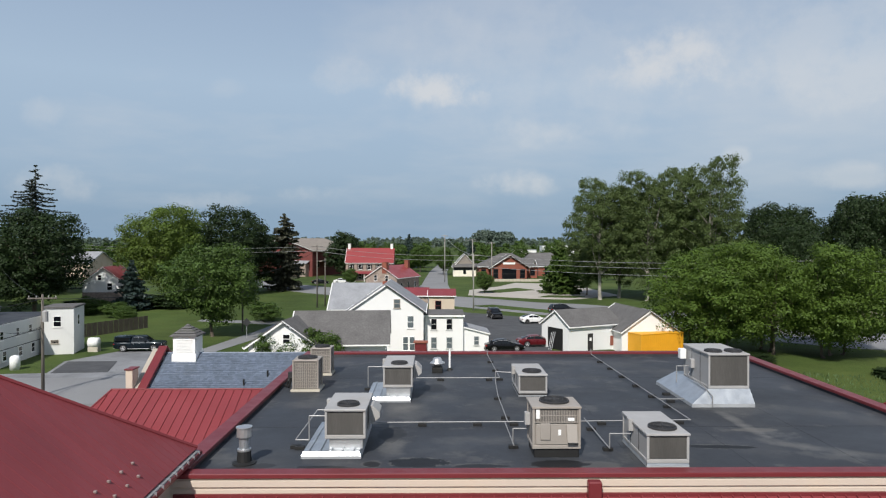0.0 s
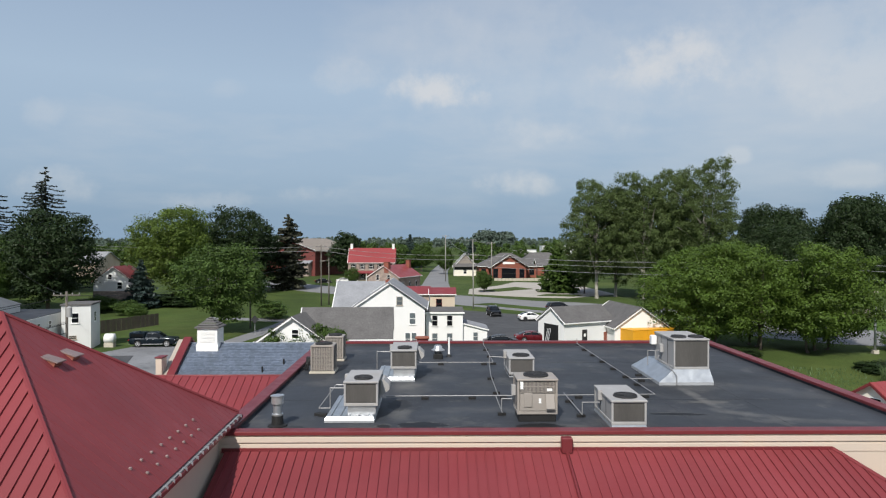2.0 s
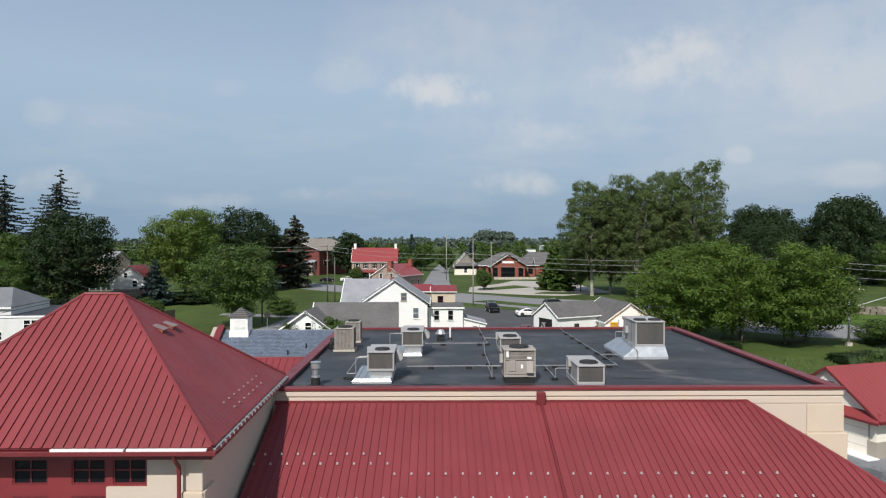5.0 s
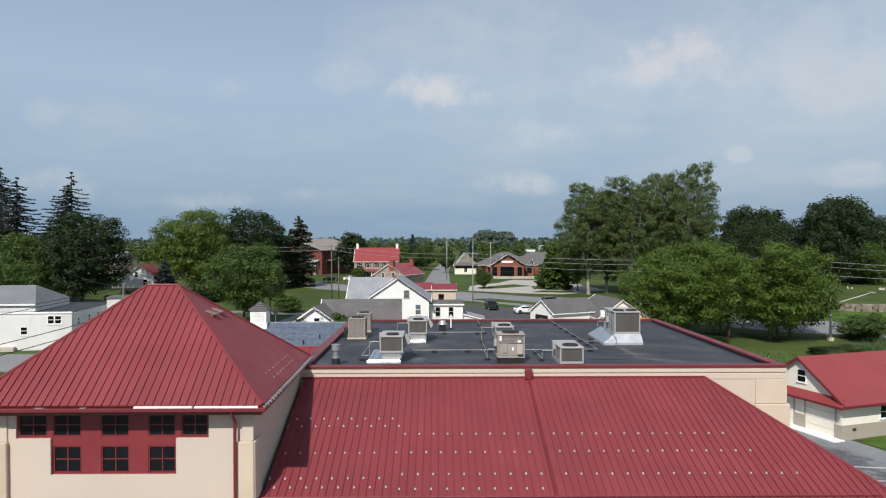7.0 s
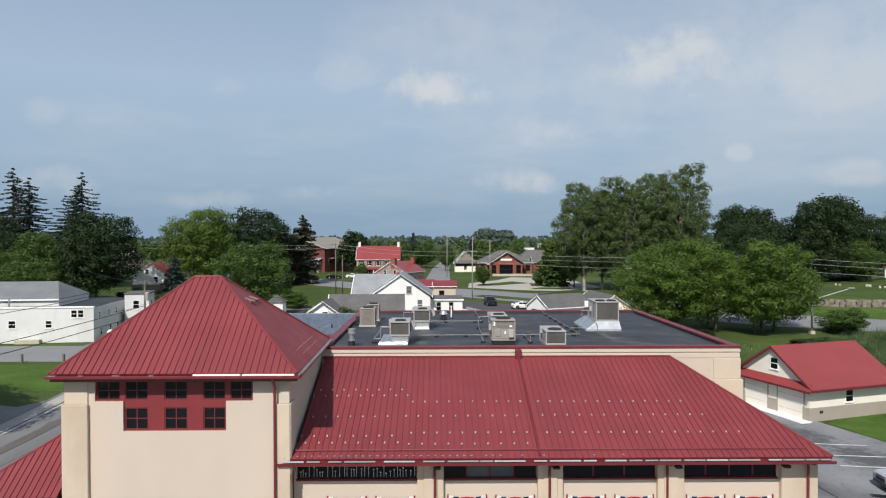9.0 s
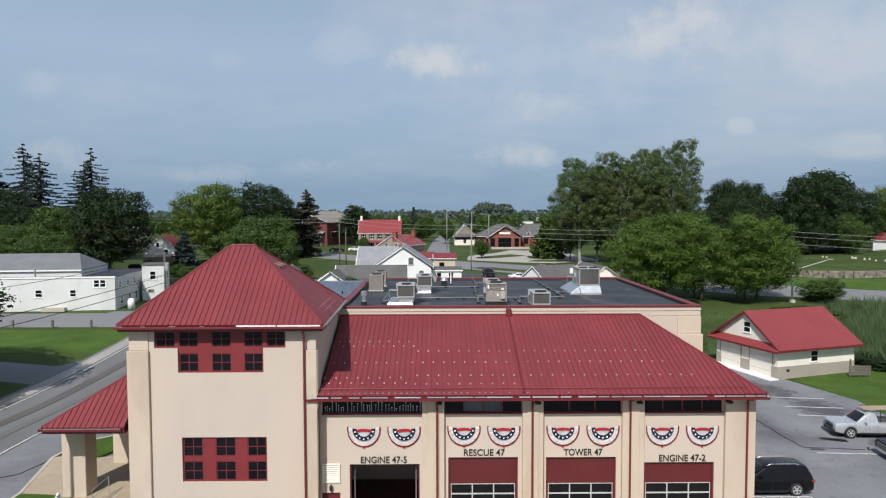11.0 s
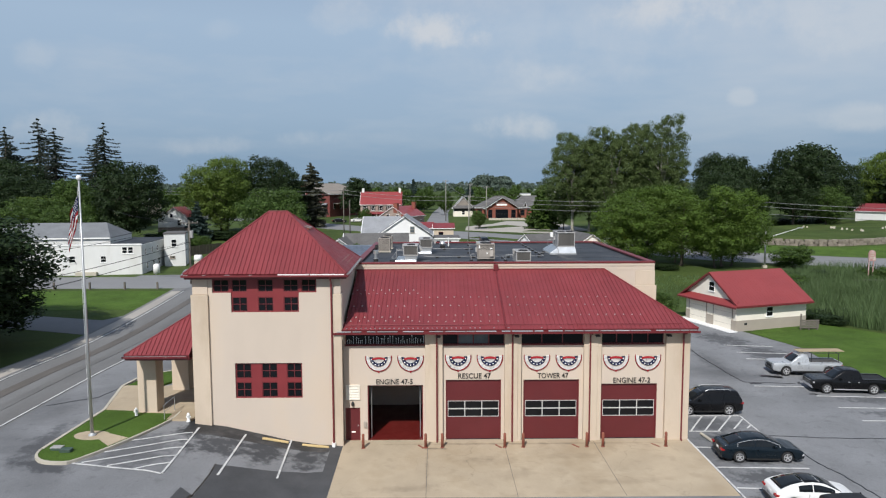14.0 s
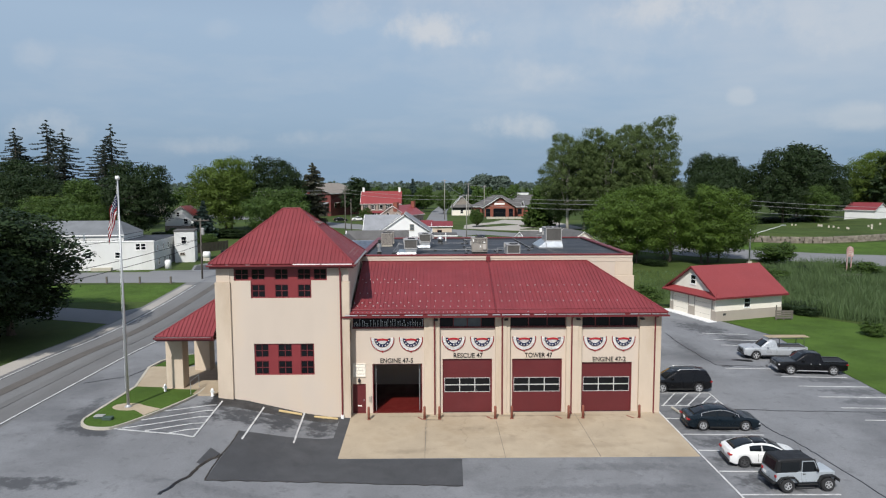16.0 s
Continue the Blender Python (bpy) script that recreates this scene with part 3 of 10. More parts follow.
def steps(lo, hi, fine_lo, fine_hi, d):
    v = list(np.arange(fine_lo, fine_hi + d / 2, d))
    s, x = d, fine_hi
    while x < hi:
        s *= 1.35
        x += s
        v.append(min(x, hi))
    s, x = d, fine_lo
    while x > lo:
        s *= 1.35
        x -= s
        v.insert(0, max(x, lo))
    return [float(round(a, 3)) for a in v]


GX, GY = steps(-2600, 2600, -70, 110, 2.0), steps(-600, 4200, -60, 212, 2.0)


def ground_sheet():
    vs = [(x, y, gz(x, y)) for y in GY for x in GX]
    n = len(GX)
    fs = [(j * n + i, j * n + i + 1, (j + 1) * n + i + 1, (j + 1) * n + i) for j in range(len(GY) - 1) for i in range(n - 1)]
    me = bpy.data.meshes.new("ground")
    me.from_pydata(vs, [], fs)
    me.materials.append(M["grass"])
    me.shade_smooth()
    return tagged(new("ground", me), "mown green grass on gently rising ground", "ground", kind="structure")


def gz_sheet(x, y):
    """The height of the ground sheet itself, straight between its grid lines."""
    i = min(max(int(np.searchsorted(GX, x, "right")) - 1, 0), len(GX) - 2)
    j = min(max(int(np.searchsorted(GY, y, "right")) - 1, 0), len(GY) - 2)
    u, v = (x - GX[i]) / (GX[i + 1] - GX[i]), (y - GY[j]) / (GY[j + 1] - GY[j])
    return (gz(GX[i], GY[j]) * (1 - u) + gz(GX[i + 1], GY[j]) * u) * (1 - v) + (gz(GX[i], GY[j + 1]) * (1 - u) + gz(GX[i + 1], GY[j + 1]) * u) * v


def drape(bm, poly, lift, thick=0.0):
    """A plate in plan, laid over the ground at a height of lift."""
    part_bm = bmesh.new()
    f = part_bm.faces.new([part_bm.verts.new((x, y, 0)) for x, y in poly])
    xs, ys = [p[0] for p in poly], [p[1] for p in poly]
    for grid, axis, lo, hi in ((GX, 0, min(xs), max(xs)), (GY, 1, min(ys), max(ys))):
        for g in grid:
            if lo + 0.01 < g < hi - 0.01:
                no = (1, 0, 0) if axis == 0 else (0, 1, 0)
                co = (g, 0, 0) if axis == 0 else (0, g, 0)
                bmesh.ops.bisect_plane(part_bm, geom=part_bm.verts[:] + part_bm.edges[:] + part_bm.faces[:], plane_co=co, plane_no=no)
    if thick:
        r = bmesh.ops.extrude_face_region(part_bm, geom=part_bm.faces[:])
        low = [v for v in r["geom"] if isinstance(v, bmesh.types.BMVert)]
        lowset = set(low)
        for v in part_bm.verts:
            v.co.z = gz_sheet(v.co.x, v.co.y) + (lift if v in lowset else lift - thick)
    else:
        for v in part_bm.verts:
            v.co.z = gz_sheet(v.co.x, v.co.y) + lift
    me = bpy.data.meshes.new("tmp")
    part_bm.to_mesh(me)
    part_bm.free()
    bm.from_mesh(me)
    bpy.data.meshes.remove(me)
    return bm


def pave(name, poly, lift, mat, label, category="pavement", thick=0.3):
    bm = drape(bmesh.new(), poly, lift, thick)
    return solid(name, bm, M[mat], label, category, kind="structure")


def ribbon(line, w):
    """The outline of a band of width w (or a width at each point) along a line in plan."""
    ws = w if isinstance(w, (list, tuple)) else [w] * len(line)
    left, right = [], []
    for i, p in enumerate(line):
        a, b = Vector(line[max(0, i - 1)]), Vector(line[min(len(line) - 1, i + 1)])
        d = (b - a).normalized()
        n = Vector((-d.y, d.x)) * ws[i] / 2
        left.append((p[0] + n.x, p[1] + n.y))
        right.append((p[0] - n.x, p[1] - n.y))
    return left + right[::-1]


ground_sheet()

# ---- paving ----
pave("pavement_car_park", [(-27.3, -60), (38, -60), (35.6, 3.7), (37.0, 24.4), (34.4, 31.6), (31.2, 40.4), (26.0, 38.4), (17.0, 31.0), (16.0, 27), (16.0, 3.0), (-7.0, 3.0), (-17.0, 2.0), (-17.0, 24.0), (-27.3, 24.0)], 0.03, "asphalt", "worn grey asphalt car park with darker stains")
pave("road_side_street", [(-37.0, -60), (-27.3, -60), (-27.3, 48), (-36.0, 48)], 0.032, "road", "worn grey side street with brownish wheel tracks", "road")
pave("road_cross_street", [(-140, 48), (-27.3, 48), (-4, 50), (-4, 57), (-27, 57.5), (-140, 56.5)], 0.036, "road_far", "pale grey cross street before the white building", "road")
pave("pavement_gravel_verge", [(-48, 28.5), (-35.4, 24.5), (-34.6, 26), (-34.2, 34.5), (-35.5, 34.0), (-37.5, 31.0), (-48, 33.8)], 0.03, "road_far", "pale gravelly drive across the verge")
pave("pavement_back_lot", [(-45.5, 57.0), (-27.5, 57.4), (-28.5, 60.5), (-31.0, 74.0), (-38.5, 74.0), (-41.5, 66.6), (-39.6, 59.8), (-45.5, 59.2)], 0.03, "asphalt", "pale grey lot beside the white building")
pave("pavement_dark_lot", [(-39.2, 59.8), (-33.6, 60.2), (-35.6, 66.6), (-41.0, 66.4)], 0.06, "asphalt_new", "dark asphalt patch in the lot", thick=0.2)
pave("pavement_back_drive", [(-29.5, 72), (-27, 72), (-24, 88), (-16, 97), (-22, 103), (-40, 107), (-40, 104.5), (-26, 100), (-27, 90)], 0.03, "road_far", "pale drive between the lawns")
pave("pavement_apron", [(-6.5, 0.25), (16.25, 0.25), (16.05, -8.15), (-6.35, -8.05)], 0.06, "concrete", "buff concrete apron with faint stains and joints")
pave("pavement_patch", [(-12.95, -6.02), (-12.74, -13.30), (-11.54, -12.69), (-10.29, -12.12), (-8.97, -11.67), (-7.56, -11.43), (-7.05, -11.38), (-7.05, -4.7)], 0.045, "asphalt_new", "dark new asphalt patch", thick=0.2)
pave("pavement_patch_east", [(-7.05, -8.1), (-7.05, -11.38), (-6.46, -11.46), (-4.25, -11.60), (-2.05, -11.76), (0.14, -11.93), (1.22, -11.97), (1.3, -8.2)], 0.045, "asphalt_new", "dark new asphalt patch before the apron", thick=0.2)
pave("pavement_patch_neck", [(-7.25, 0.1), (-7.05, -8.1), (-6.38, -8.1), (-6.5, 0.1)], 0.048, "asphalt_new", "dark new asphalt strip beside the apron", thick=0.2)
pave("pavement_wet_strip", [(-16.4, 0.1), (-7.15, 0.1), (-7.25, -1.8), (-16.2, -2.4)], 0.040, "asphalt_damp", "dark damp asphalt along the tower", thick=0.2)

MAIN_ROAD = [(240, 5), (140, 52), (85, 77), (60, 87), (34, 112), (7, 137), (-28, 164), (-60, 198), (-120, 262), (-220, 350)]
pave("road_main", ribbon(MAIN_ROAD, [16, 16, 16, 16, 18, 17, 14, 13, 12, 12]), 0.05, "road_far", "pale grey main road behind the trees", "road")
pave("road_far_lane", ribbon([(-1, 150), (0, 185), (1.5, 270), (5, 340), (6, 480)], [11, 7.5, 7, 6.5, 6]), 0.07, "road_far", "grey lane climbing away between lawns", "road")
pave("pavement_bank_lot", [(8, 152), (30, 139), (44, 150), (40, 186), (24, 192), (18, 178), (9, 166)], 0.06, "concrete_pale", "pale concrete lot of the brick bank")
pave("pavement_house_lot", [(4.5, 118), (24, 104), (17, 92), (15.5, 82), (14.5, 73), (7, 73), (4.5, 82)], 0.05, "asphalt_new", "dark asphalt lot beside the white house")
for a, poly in (("pavement_bank_island", [(11, 160), (16, 158), (26, 166), (22, 172)]), ("pavement_bank_green", [(24, 146), (32, 143), (35, 147), (27, 150)]), ("pavement_lot_green", [(8, 128), (20, 117), (24, 113), (26, 116), (12, 130)])):
    pave(a, poly, 0.16, "grass", "grass island with a kerb")
pave("ground_side_lawn", [(35.7, -60), (80, -60), (75, 10), (60, 19), (52, 27), (46, 35), (40, 36.4), (35.0, 31.3), (37.1, 24.4), (35.7, 3.7)], 0.02, "lawn", "bright mown lawn beside the car park", "lawn", 0.2)
pave("ground_corner_lawn", [(-54, 36.0), (-36.2, 36.2), (-34.6, 38.5), (-34.2, 46.2), (-56, 46.6)], 0.02, "lawn", "bright mown lawn at the street corner", "lawn", 0.2)
pave("ground_cemetery_verge", [(62, 92), (84, 80), (120, 62), (140, 70), (112, 104), (96, 101), (86, 99), (70, 102)], 0.03, "lawn", "bright grass verge below the stone wall", "lawn", 0.2)
pave("pavement_garage_apron", [(33.6, 31.47), (32.46, 31.1), (29.64, 39.86), (30.78, 40.23)], 0.10, "white_paint", "pale concrete strip before the garage doors")


def line_mark(name, a, b, w, mat, label, lift=0.075):
    bm = drape(bmesh.new(), ribbon([a, b], w), lift, 0.02)
    return solid(name, bm, M[mat], label, "road marking", kind="structure")


for a, b in (((16.2, 0.2), (16.17, -16.0)), ((16.28, -4.47), (21.67, -4.75)), ((16.3, -7.24), (18.2, -7.4)), ((16.3, -10.4), (19.5, -10.5)), ((16.25, -13.4), (21.6, -13.5)), ((16.24, -1.35), (18.0, -1.5)),
             ((16.85, 1.45), (19.0, 1.4)), ((17.3, 4.55), (21.7, 4.46)), ((21.7, 4.46), (21.6, 1.3)), ((16.97, 1.45), (18.96, 4.52)), ((17.92, 1.44), (19.99, 4.47)), ((18.86, 1.43), (21.0, 4.41)), ((20.11, 1.83), (21.55, 3.73)), ((21.1, 1.95), (21.64, 2.6)),
             ((29.5, 25.6), (34.3, 24.9)), ((29.6, 22.75), (34.3, 22.1)), ((29.45, 20.35), (34.4, 19.6)), ((26.2, 11.75), (30.3, 11.42)), ((29.87, 8.98), (35.4, 8.45)), ((29.91, 6.14), (35.5, 5.75)), ((29.94, 3.26), (35.3, 3.0)), ((30.1, 0.61), (35.4, 0.3)), ((30.2, -2.05), (35.6, -2.4)),
             ((-12.59, -1.23), (-12.46, -7.24)), ((-9.84, -0.55), (-9.46, -6.2)),
             ((-20.43, -7.16), (-15.14, -8.16)), ((-15.14, -8.16), (-15.5, -1.36)), ((-18.68, -3.73), (-15.59, -2.26)), ((-19.45, -5.54), (-15.51, -3.35)), ((-19.98, -7.05), (-15.39, -4.54)), ((-18.42, -7.4), (-15.33, -5.75)), ((-16.89, -7.85), (-15.25, -6.73))):
    line_mark("trim_white_line", a, b, 0.11, "white_line", "worn white painted parking line")
line_mark("trim_edge_line", (-27.9, -60), (-27.3, 46), 0.12, "white_line", "white road edge line")
line_mark("trim_edge_line", (-33.7, -60), (-34.0, 46), 0.12, "white_line", "white road edge line")
line_mark("trim_wheel_track", (-32.4, -60), (-31.2, 47), 1.0, "wheel_track", "brownish dark wheel track along the lane", 0.06)
pave("pavement_shoulder", ribbon([(-35.2, -60), (-35.0, -20), (-35.4, 5), (-35.1, 22), (-35.0, 46)], [1.3, 1.5, 1.9, 1.4, 1.2]), 0.045, "concrete_pale", "pale gravelly road shoulder", thick=0.2)
line_mark("trim_wheel_track", (-30.2, -60), (-29.4, 47), 0.7, "wheel_track_faint", "faint dark wheel track along the lane", 0.058)
for a, b in (((4.0, 0.2), (4.0, -8.1)), ((-1.0, 0.2), (-1.0, -8.1)), ((9.9, 0.2), (9.9, -8.1))):
    line_mark("trim_joint", a, b, 0.025, "wheel_track", "narrow sawn joint in the apron", 0.064)


def crack(pts, w, mat="tar", label="dark tar-sealed crack in the asphalt"):
    bm = bmesh.new()
    rnd = random.Random(7)
    fine = []
    for a, b in zip(pts, pts[1:]):
        for k in range(6):
            f = k / 6
            fine.append((a[0] + (b[0] - a[0]) * f + rnd.uniform(-0.08, 0.08), a[1] + (b[1] - a[1]) * f + rnd.uniform(-0.08, 0.08)))
    fine.append(pts[-1])
    drape(bm, ribbon(fine, w), 0.055, 0.015)
    solid("trim_crack", bm, M[mat], label, "crack", kind="structure")


crack([(-12.9, -9.8), (-13.44, -11.64), (-13.75, -13.7), (-14.23, -15.6)], 0.17)
crack([(25.2, 25.0), (25.4, 19.8), (25.6, 16.0), (25.9, 13.0)], 0.08)
crack([(25.9, 13.0), (30.0, 12.4)], 0.07)
crack([(21.1, 0.75), (26.1, 0.05), (32.8, -0.3), (37.0, -0.5)], 0.07)
crack([(22.5, -1.7), (22.8, -4.4), (23.2, -6.0), (23.4, -7.8), (24.0, -16.0)], 0.07)
crack([(-27.0, 2.0), (-24.5, 4.0), (-23.8, 8.0)], 0.06)
crack([(28.2, 14.9), (29.8, 14.2)], 0.5)
crack([(26.2, 12.6), (27.2, 12.5)], 0.22)
crack([(30.2, 12.3), (30.6, 12.9)], 0.12)
crack([(29.6, 9.6), (30.2, 9.5)], 0.16)
crack([(-12.95, -5.95), (-12.74, -13.30), (-11.54, -12.69), (-10.29, -12.12), (-8.97, -11.67), (-7.56, -11.43), (-7.05, -11.38), (-6.46, -11.46), (-4.25, -11.60), (-2.05, -11.76), (0.14, -11.93), (1.22, -11.97)], 0.06)
pave("pavement_crack_patch", [(-13.8, -11.5), (-13.72, -9.3), (-13.0, -9.8), (-13.4, -11.6)], 0.05, "asphalt_new", "small dark asphalt patch", thick=0.1)


def wheel_stop(a, b, mat, label):
    d = (Vector(b) - Vector(a))
    ang = math.atan2(d.y, d.x)
    c = (Vector(a) + Vector(b)) / 2
    bm = bmesh.new()
    box(bm, -d.length / 2, d.length / 2, -0.09, 0.09, 0, 0.13, 0.03)
    ob = solid("wheel_stop", bm, M[mat], label, "wheel stop", "wheel stops")
    slope = (gz(*b) - gz(*a)) / d.length
    ob.matrix_basis = Matrix.Translation((c.x, c.y, gz(c.x, c.y) + 0.045)) @ Matrix.Rotation(ang, 4, "Z") @ Matrix.Rotation(-math.atan(slope), 4, "Y")


wheel_stop((-11.56, -1.35), (-9.9, -1.1), "stop_yellow", "yellow concrete wheel stop beside the tower")
wheel_stop((-9.07, -1.05), (-7.35, -1.0), "stop_yellow", "yellow concrete wheel stop beside the tower")
wheel_stop((17.45, 0.95), (17.75, -1.0), "kerb", "pale concrete wheel stop by the hatched bay")


# ---- kerbed island with the flagpole ----
def island():
    pts = [(-22.95, -5.6), (-22.75, -6.5), (-22.1, -7.15), (-21.2, -7.3), (-20.3, -7.05), (-17.7, -0.75), (-17.7, 1.2), (-22.6, 1.2)]
    for _ in range(2):
        cut = [pts[0]]
        for p, q in zip(pts[:-2], pts[1:-1]):
            cut += [(p[0] * 0.75 + q[0] * 0.25, p[1] * 0.75 + q[1] * 0.25), (p[0] * 0.25 + q[0] * 0.75, p[1] * 0.25 + q[1] * 0.75)]
        pts = cut + pts[-2:]
    def grown(p, d):
        c = Vector((-20.6, -2.6))
        v = Vector(p) - c
        return tuple(c + v * (1 + d / max(v.length, 0.1)))
    bm = bmesh.new()
    n = len(pts)
    for i in range(n - 2):
        drape(bm, [pts[i], pts[i + 1], grown(pts[i + 1], 0.18), grown(pts[i], 0.18)], 0.19, 0.3)
    street = [(-22.95, -5.6), (-22.75, 1.2), (-23.95, 6.4), (-23.75, 8.4), (-23.2, 9.8), (-22.0, 11.1)]
    for p, q in zip(street, street[1:]):
        drape(bm, ribbon([p, q], 0.18), 0.195, 0.3)
    solid("trim_kerb", bm, M["kerb"], "pale concrete kerb round the island", "kerb", kind="structure")
    bm = drape(bmesh.new(), [(-22.65, 1.2)] + pts[:-1] + [(-17.75, 1.2)], 0.16, 0.3)
    solid("ground_island_lawn", bm, M["lawn"], "lush green lawn on the kerbed island", "lawn", kind="structure")
    bm = drape(bmesh.new(), [(-22.65, 1.2), (-23.9, 6.4), (-23.2, 7.0), (-21.4, 6.6), (-16.3, 9.0), (-16.3, -0.3), (-18.0, -0.3), (-18.0, 0.8), (-20.6, 0.9), (-20.8, 1.2)], 0.175, 0.3)
    solid("pavement_porch", bm, M["concrete"], "buff concrete paving under the porch", "pavement", kind="structure")
    bm = drape(bmesh.new(), [(-23.6, 6.6), (-23.2, 9.5), (-22.0, 11.0), (-20.0, 10.0), (-21.3, 6.9)], 0.185, 0.3)
    solid("ground_porch_lawn", bm, M["lawn"], "small lawn beside the porch", "lawn", kind="structure")
    bm = bmesh.new()
    for k in range(2):
        drape(bm, [((-21.25) + 0.95 * math.cos(a) * (1.1 if k == 0 else 0.8), -3.35 + 0.75 * math.sin(a)) for a in [i * math.tau / 14 for i in range(14)]] if k == 0 else [(-20.6, -3.9), (-19.55, -4.9), (-19.0, -3.6), (-20.3, -3.0)], 0.18 + 0.003 * k, 0.1)
    solid("pavement_flag_pad", bm, M["concrete"], "buff concrete pad and path at the flagpole", "pavement", kind="structure")


island()


def flagpole():
    x, y = -21.25, -3.35
    z = gz(x, y) + 0.17
    f = thing("flagpole", "tall tapered silver flagpole with a ball top", "flagpole", (x, y, z))
    part("pole", tube(bmesh.new(), (x, y, z), (x, y, 17.25), 0.10, 12, 0.045), M["steel"], f, smooth=True)
    part("base_collar", lathe(bmesh.new(), [(0.24, 0), (0.24, 0.04), (0.15, 0.12), (0.12, 0.16)], (x, y, z), 14), M["steel"], f)
    b = bmesh.new()
    bmesh.ops.create_uvsphere(b, u_segments=12, v_segments=8, radius=0.15, matrix=Matrix.Translation((x, y, 17.38)))
    part("ball", b, M["white_trim"], f, "pale ball finial", smooth=True)
    part("halyard", tube(bmesh.new(), (x - 0.13, y - 0.03, z + 1.3), (x - 0.09, y - 0.03, 16.9), 0.008, 4), M["white_trim"], f)
    # the flag hangs limp: stripes as folded strips of cloth
    flag = thing("flag", "limp red, white and navy striped flag hanging from the pole", "flag", (x - 0.15, y, 13.2))
    n, top, low = 7, 16.35, 13.0
    def fold(s, r):
        """s across the cloth 0..1 from the hoist; r down the hoist 0..1."""
        xx = x - 0.10 - 0.62 * s ** 0.8 + 0.07 * math.sin(9 * s + 4 * r)
        yy = y - 0.10 * math.sin(11 * s + 2.5 * r) - 0.04
        zz = top - 1.55 * r - (1.85 * s ** 1.15)
        return (xx, yy, zz)
    for i in range(n):
        bm = bmesh.new()
        s0 = 0.42 if i < 4 else 0.0
        rows = []
        for k in range(11):
            s = s0 + (1 - s0) * k / 10
            rows.append([bm.verts.new(fold(s, i / n)), bm.verts.new(fold(s, (i + 1) / n))])
        for a, b2 in zip(rows, rows[1:]):
            bm.faces.new((a[0], b2[0], b2[1], a[1]))
        bmesh.ops.solidify(bm, geom=bm.faces[:], thickness=0.006)
        part("stripe", bm, M["flag_red" if i % 2 == 0 else "flag_white"], flag)
    bm = bmesh.new()
    rows = [[bm.verts.new(fold(0.42 * k / 5, 4 / n * j / 4)) for j in range(5)] for k in range(6)]
    for a, b2 in zip(rows, rows[1:]):
        for j in range(4):
            bm.faces.new((a[j], b2[j], b2[j + 1], a[j + 1]))
    bmesh.ops.solidify(bm, geom=bm.faces[:], thickness=0.006)
    canton = part("canton", bm, M["flag_blue"], flag, "navy canton with white dots")
    for k in range(1, 6):
        for j in range(1, 5):
            p = Vector(fold(0.42 * (k - 0.5) / 5, 4 / n * (j - 0.5) / 4))
            bm = bmesh.new()
            box(bm, p.x - 0.02, p.x + 0.02, p.y - 0.035, p.y - 0.015, p.z - 0.02, p.z + 0.02)
            part("star", bm, M["flag_white"], canton)


flagpole()


# ---- the fire station ----
station = thing("fire_station", "cream stucco fire station with red metal roofs and four bays", "fire station", (0, 3, 0))


def clip2(poly, k, c, keep_less):
    out = []
    for i in range(len(poly)):
        a, b = poly[i], poly[(i + 1) % len(poly)]
        ina, inb = (a[k] <= c) == keep_less, (b[k] <= c) == keep_less
        if ina:
            out.append(a)
        if ina != inb and abs(b[k] - a[k]) > 1e-9:
            f = (c - a[k]) / (b[k] - a[k])
            out.append((a[0] + (b[0] - a[0]) * f, a[1] + (b[1] - a[1]) * f))
    return out


def seam_slope(roof, corners, pitch=0.285, rib=0.045):
    """A slope of standing-seam panels on a roof part. corners: the slope's outline, the eave's two ends first."""
    c = [Vector(p) for p in corners]
    o, u = c[0], (c[1] - c[0]).normalized()
    n = (c[1] - c[0]).cross(c[2] - c[0]).normalized()
    if n.z < 0:
        n = -n
    v = n.cross(u).normalized()
    if v.z < 0:
        v = -v
    flat = [((p - o).dot(u), (p - o).dot(v)) for p in c]
    lo, hi = min(p[0] for p in flat), max(p[0] for p in flat)
    count = max(1, round((hi - lo) / pitch))
    w = (hi - lo) / count
    for i in range(count):
        a, b = lo + i * w, lo + (i + 1) * w
        strip = clip2(clip2(flat, 0, a, False), 0, b, True)
        if len(strip) < 3:
            continue
        bm = bmesh.new()
        slab(bm, [o + u * s + v * r + n * 0.03 for s, r in (strip if (u.cross(v)).dot(n) > 0 else strip[::-1])], 0.03)
        edge = [q for q in strip if q[0] < a + 0.02]
        if len(edge) > 1 and i:
            r0, r1 = min(q[1] for q in edge), max(q[1] for q in edge)
            if r1 - r0 > 0.1:
                ps = [o + u * (a - 0.013) + v * r0 + n * 0.03, o + u * (a + 0.013) + v * r0 + n * 0.03, o + u * (a + 0.013) + v * r1 + n * 0.03, o + u * (a - 0.013) + v * r1 + n * 0.03]
                slab(bm, [p + n * rib for p in ps], rib)
        part("roof_panel", bm, M["roof_red"], roof)
    return o, u, v, n


def roof_core(name, corners_list, parent, mat="red_trim", label=""):
    """The deck under the sheets: thin plates, one a slope."""
    bm = bmesh.new()
    for c in corners_list:
        c = [Vector(p) - Vector((0, 0, 0.02)) for p in c]
        n = (c[1] - c[0]).cross(c[2] - c[0])
        slab(bm, c if n.z > 0 else c[::-1], 0.10)
    return part(name, bm, M[mat], parent, label)


def ridge_cap(parent, a, b, r=0.07):
    part("ridge_cap", tube(bmesh.new(), Vector(a) + Vector((0, 0, 0.04)), Vector(b) + Vector((0, 0, 0.04)), r, 6), M["roof_red"], parent)


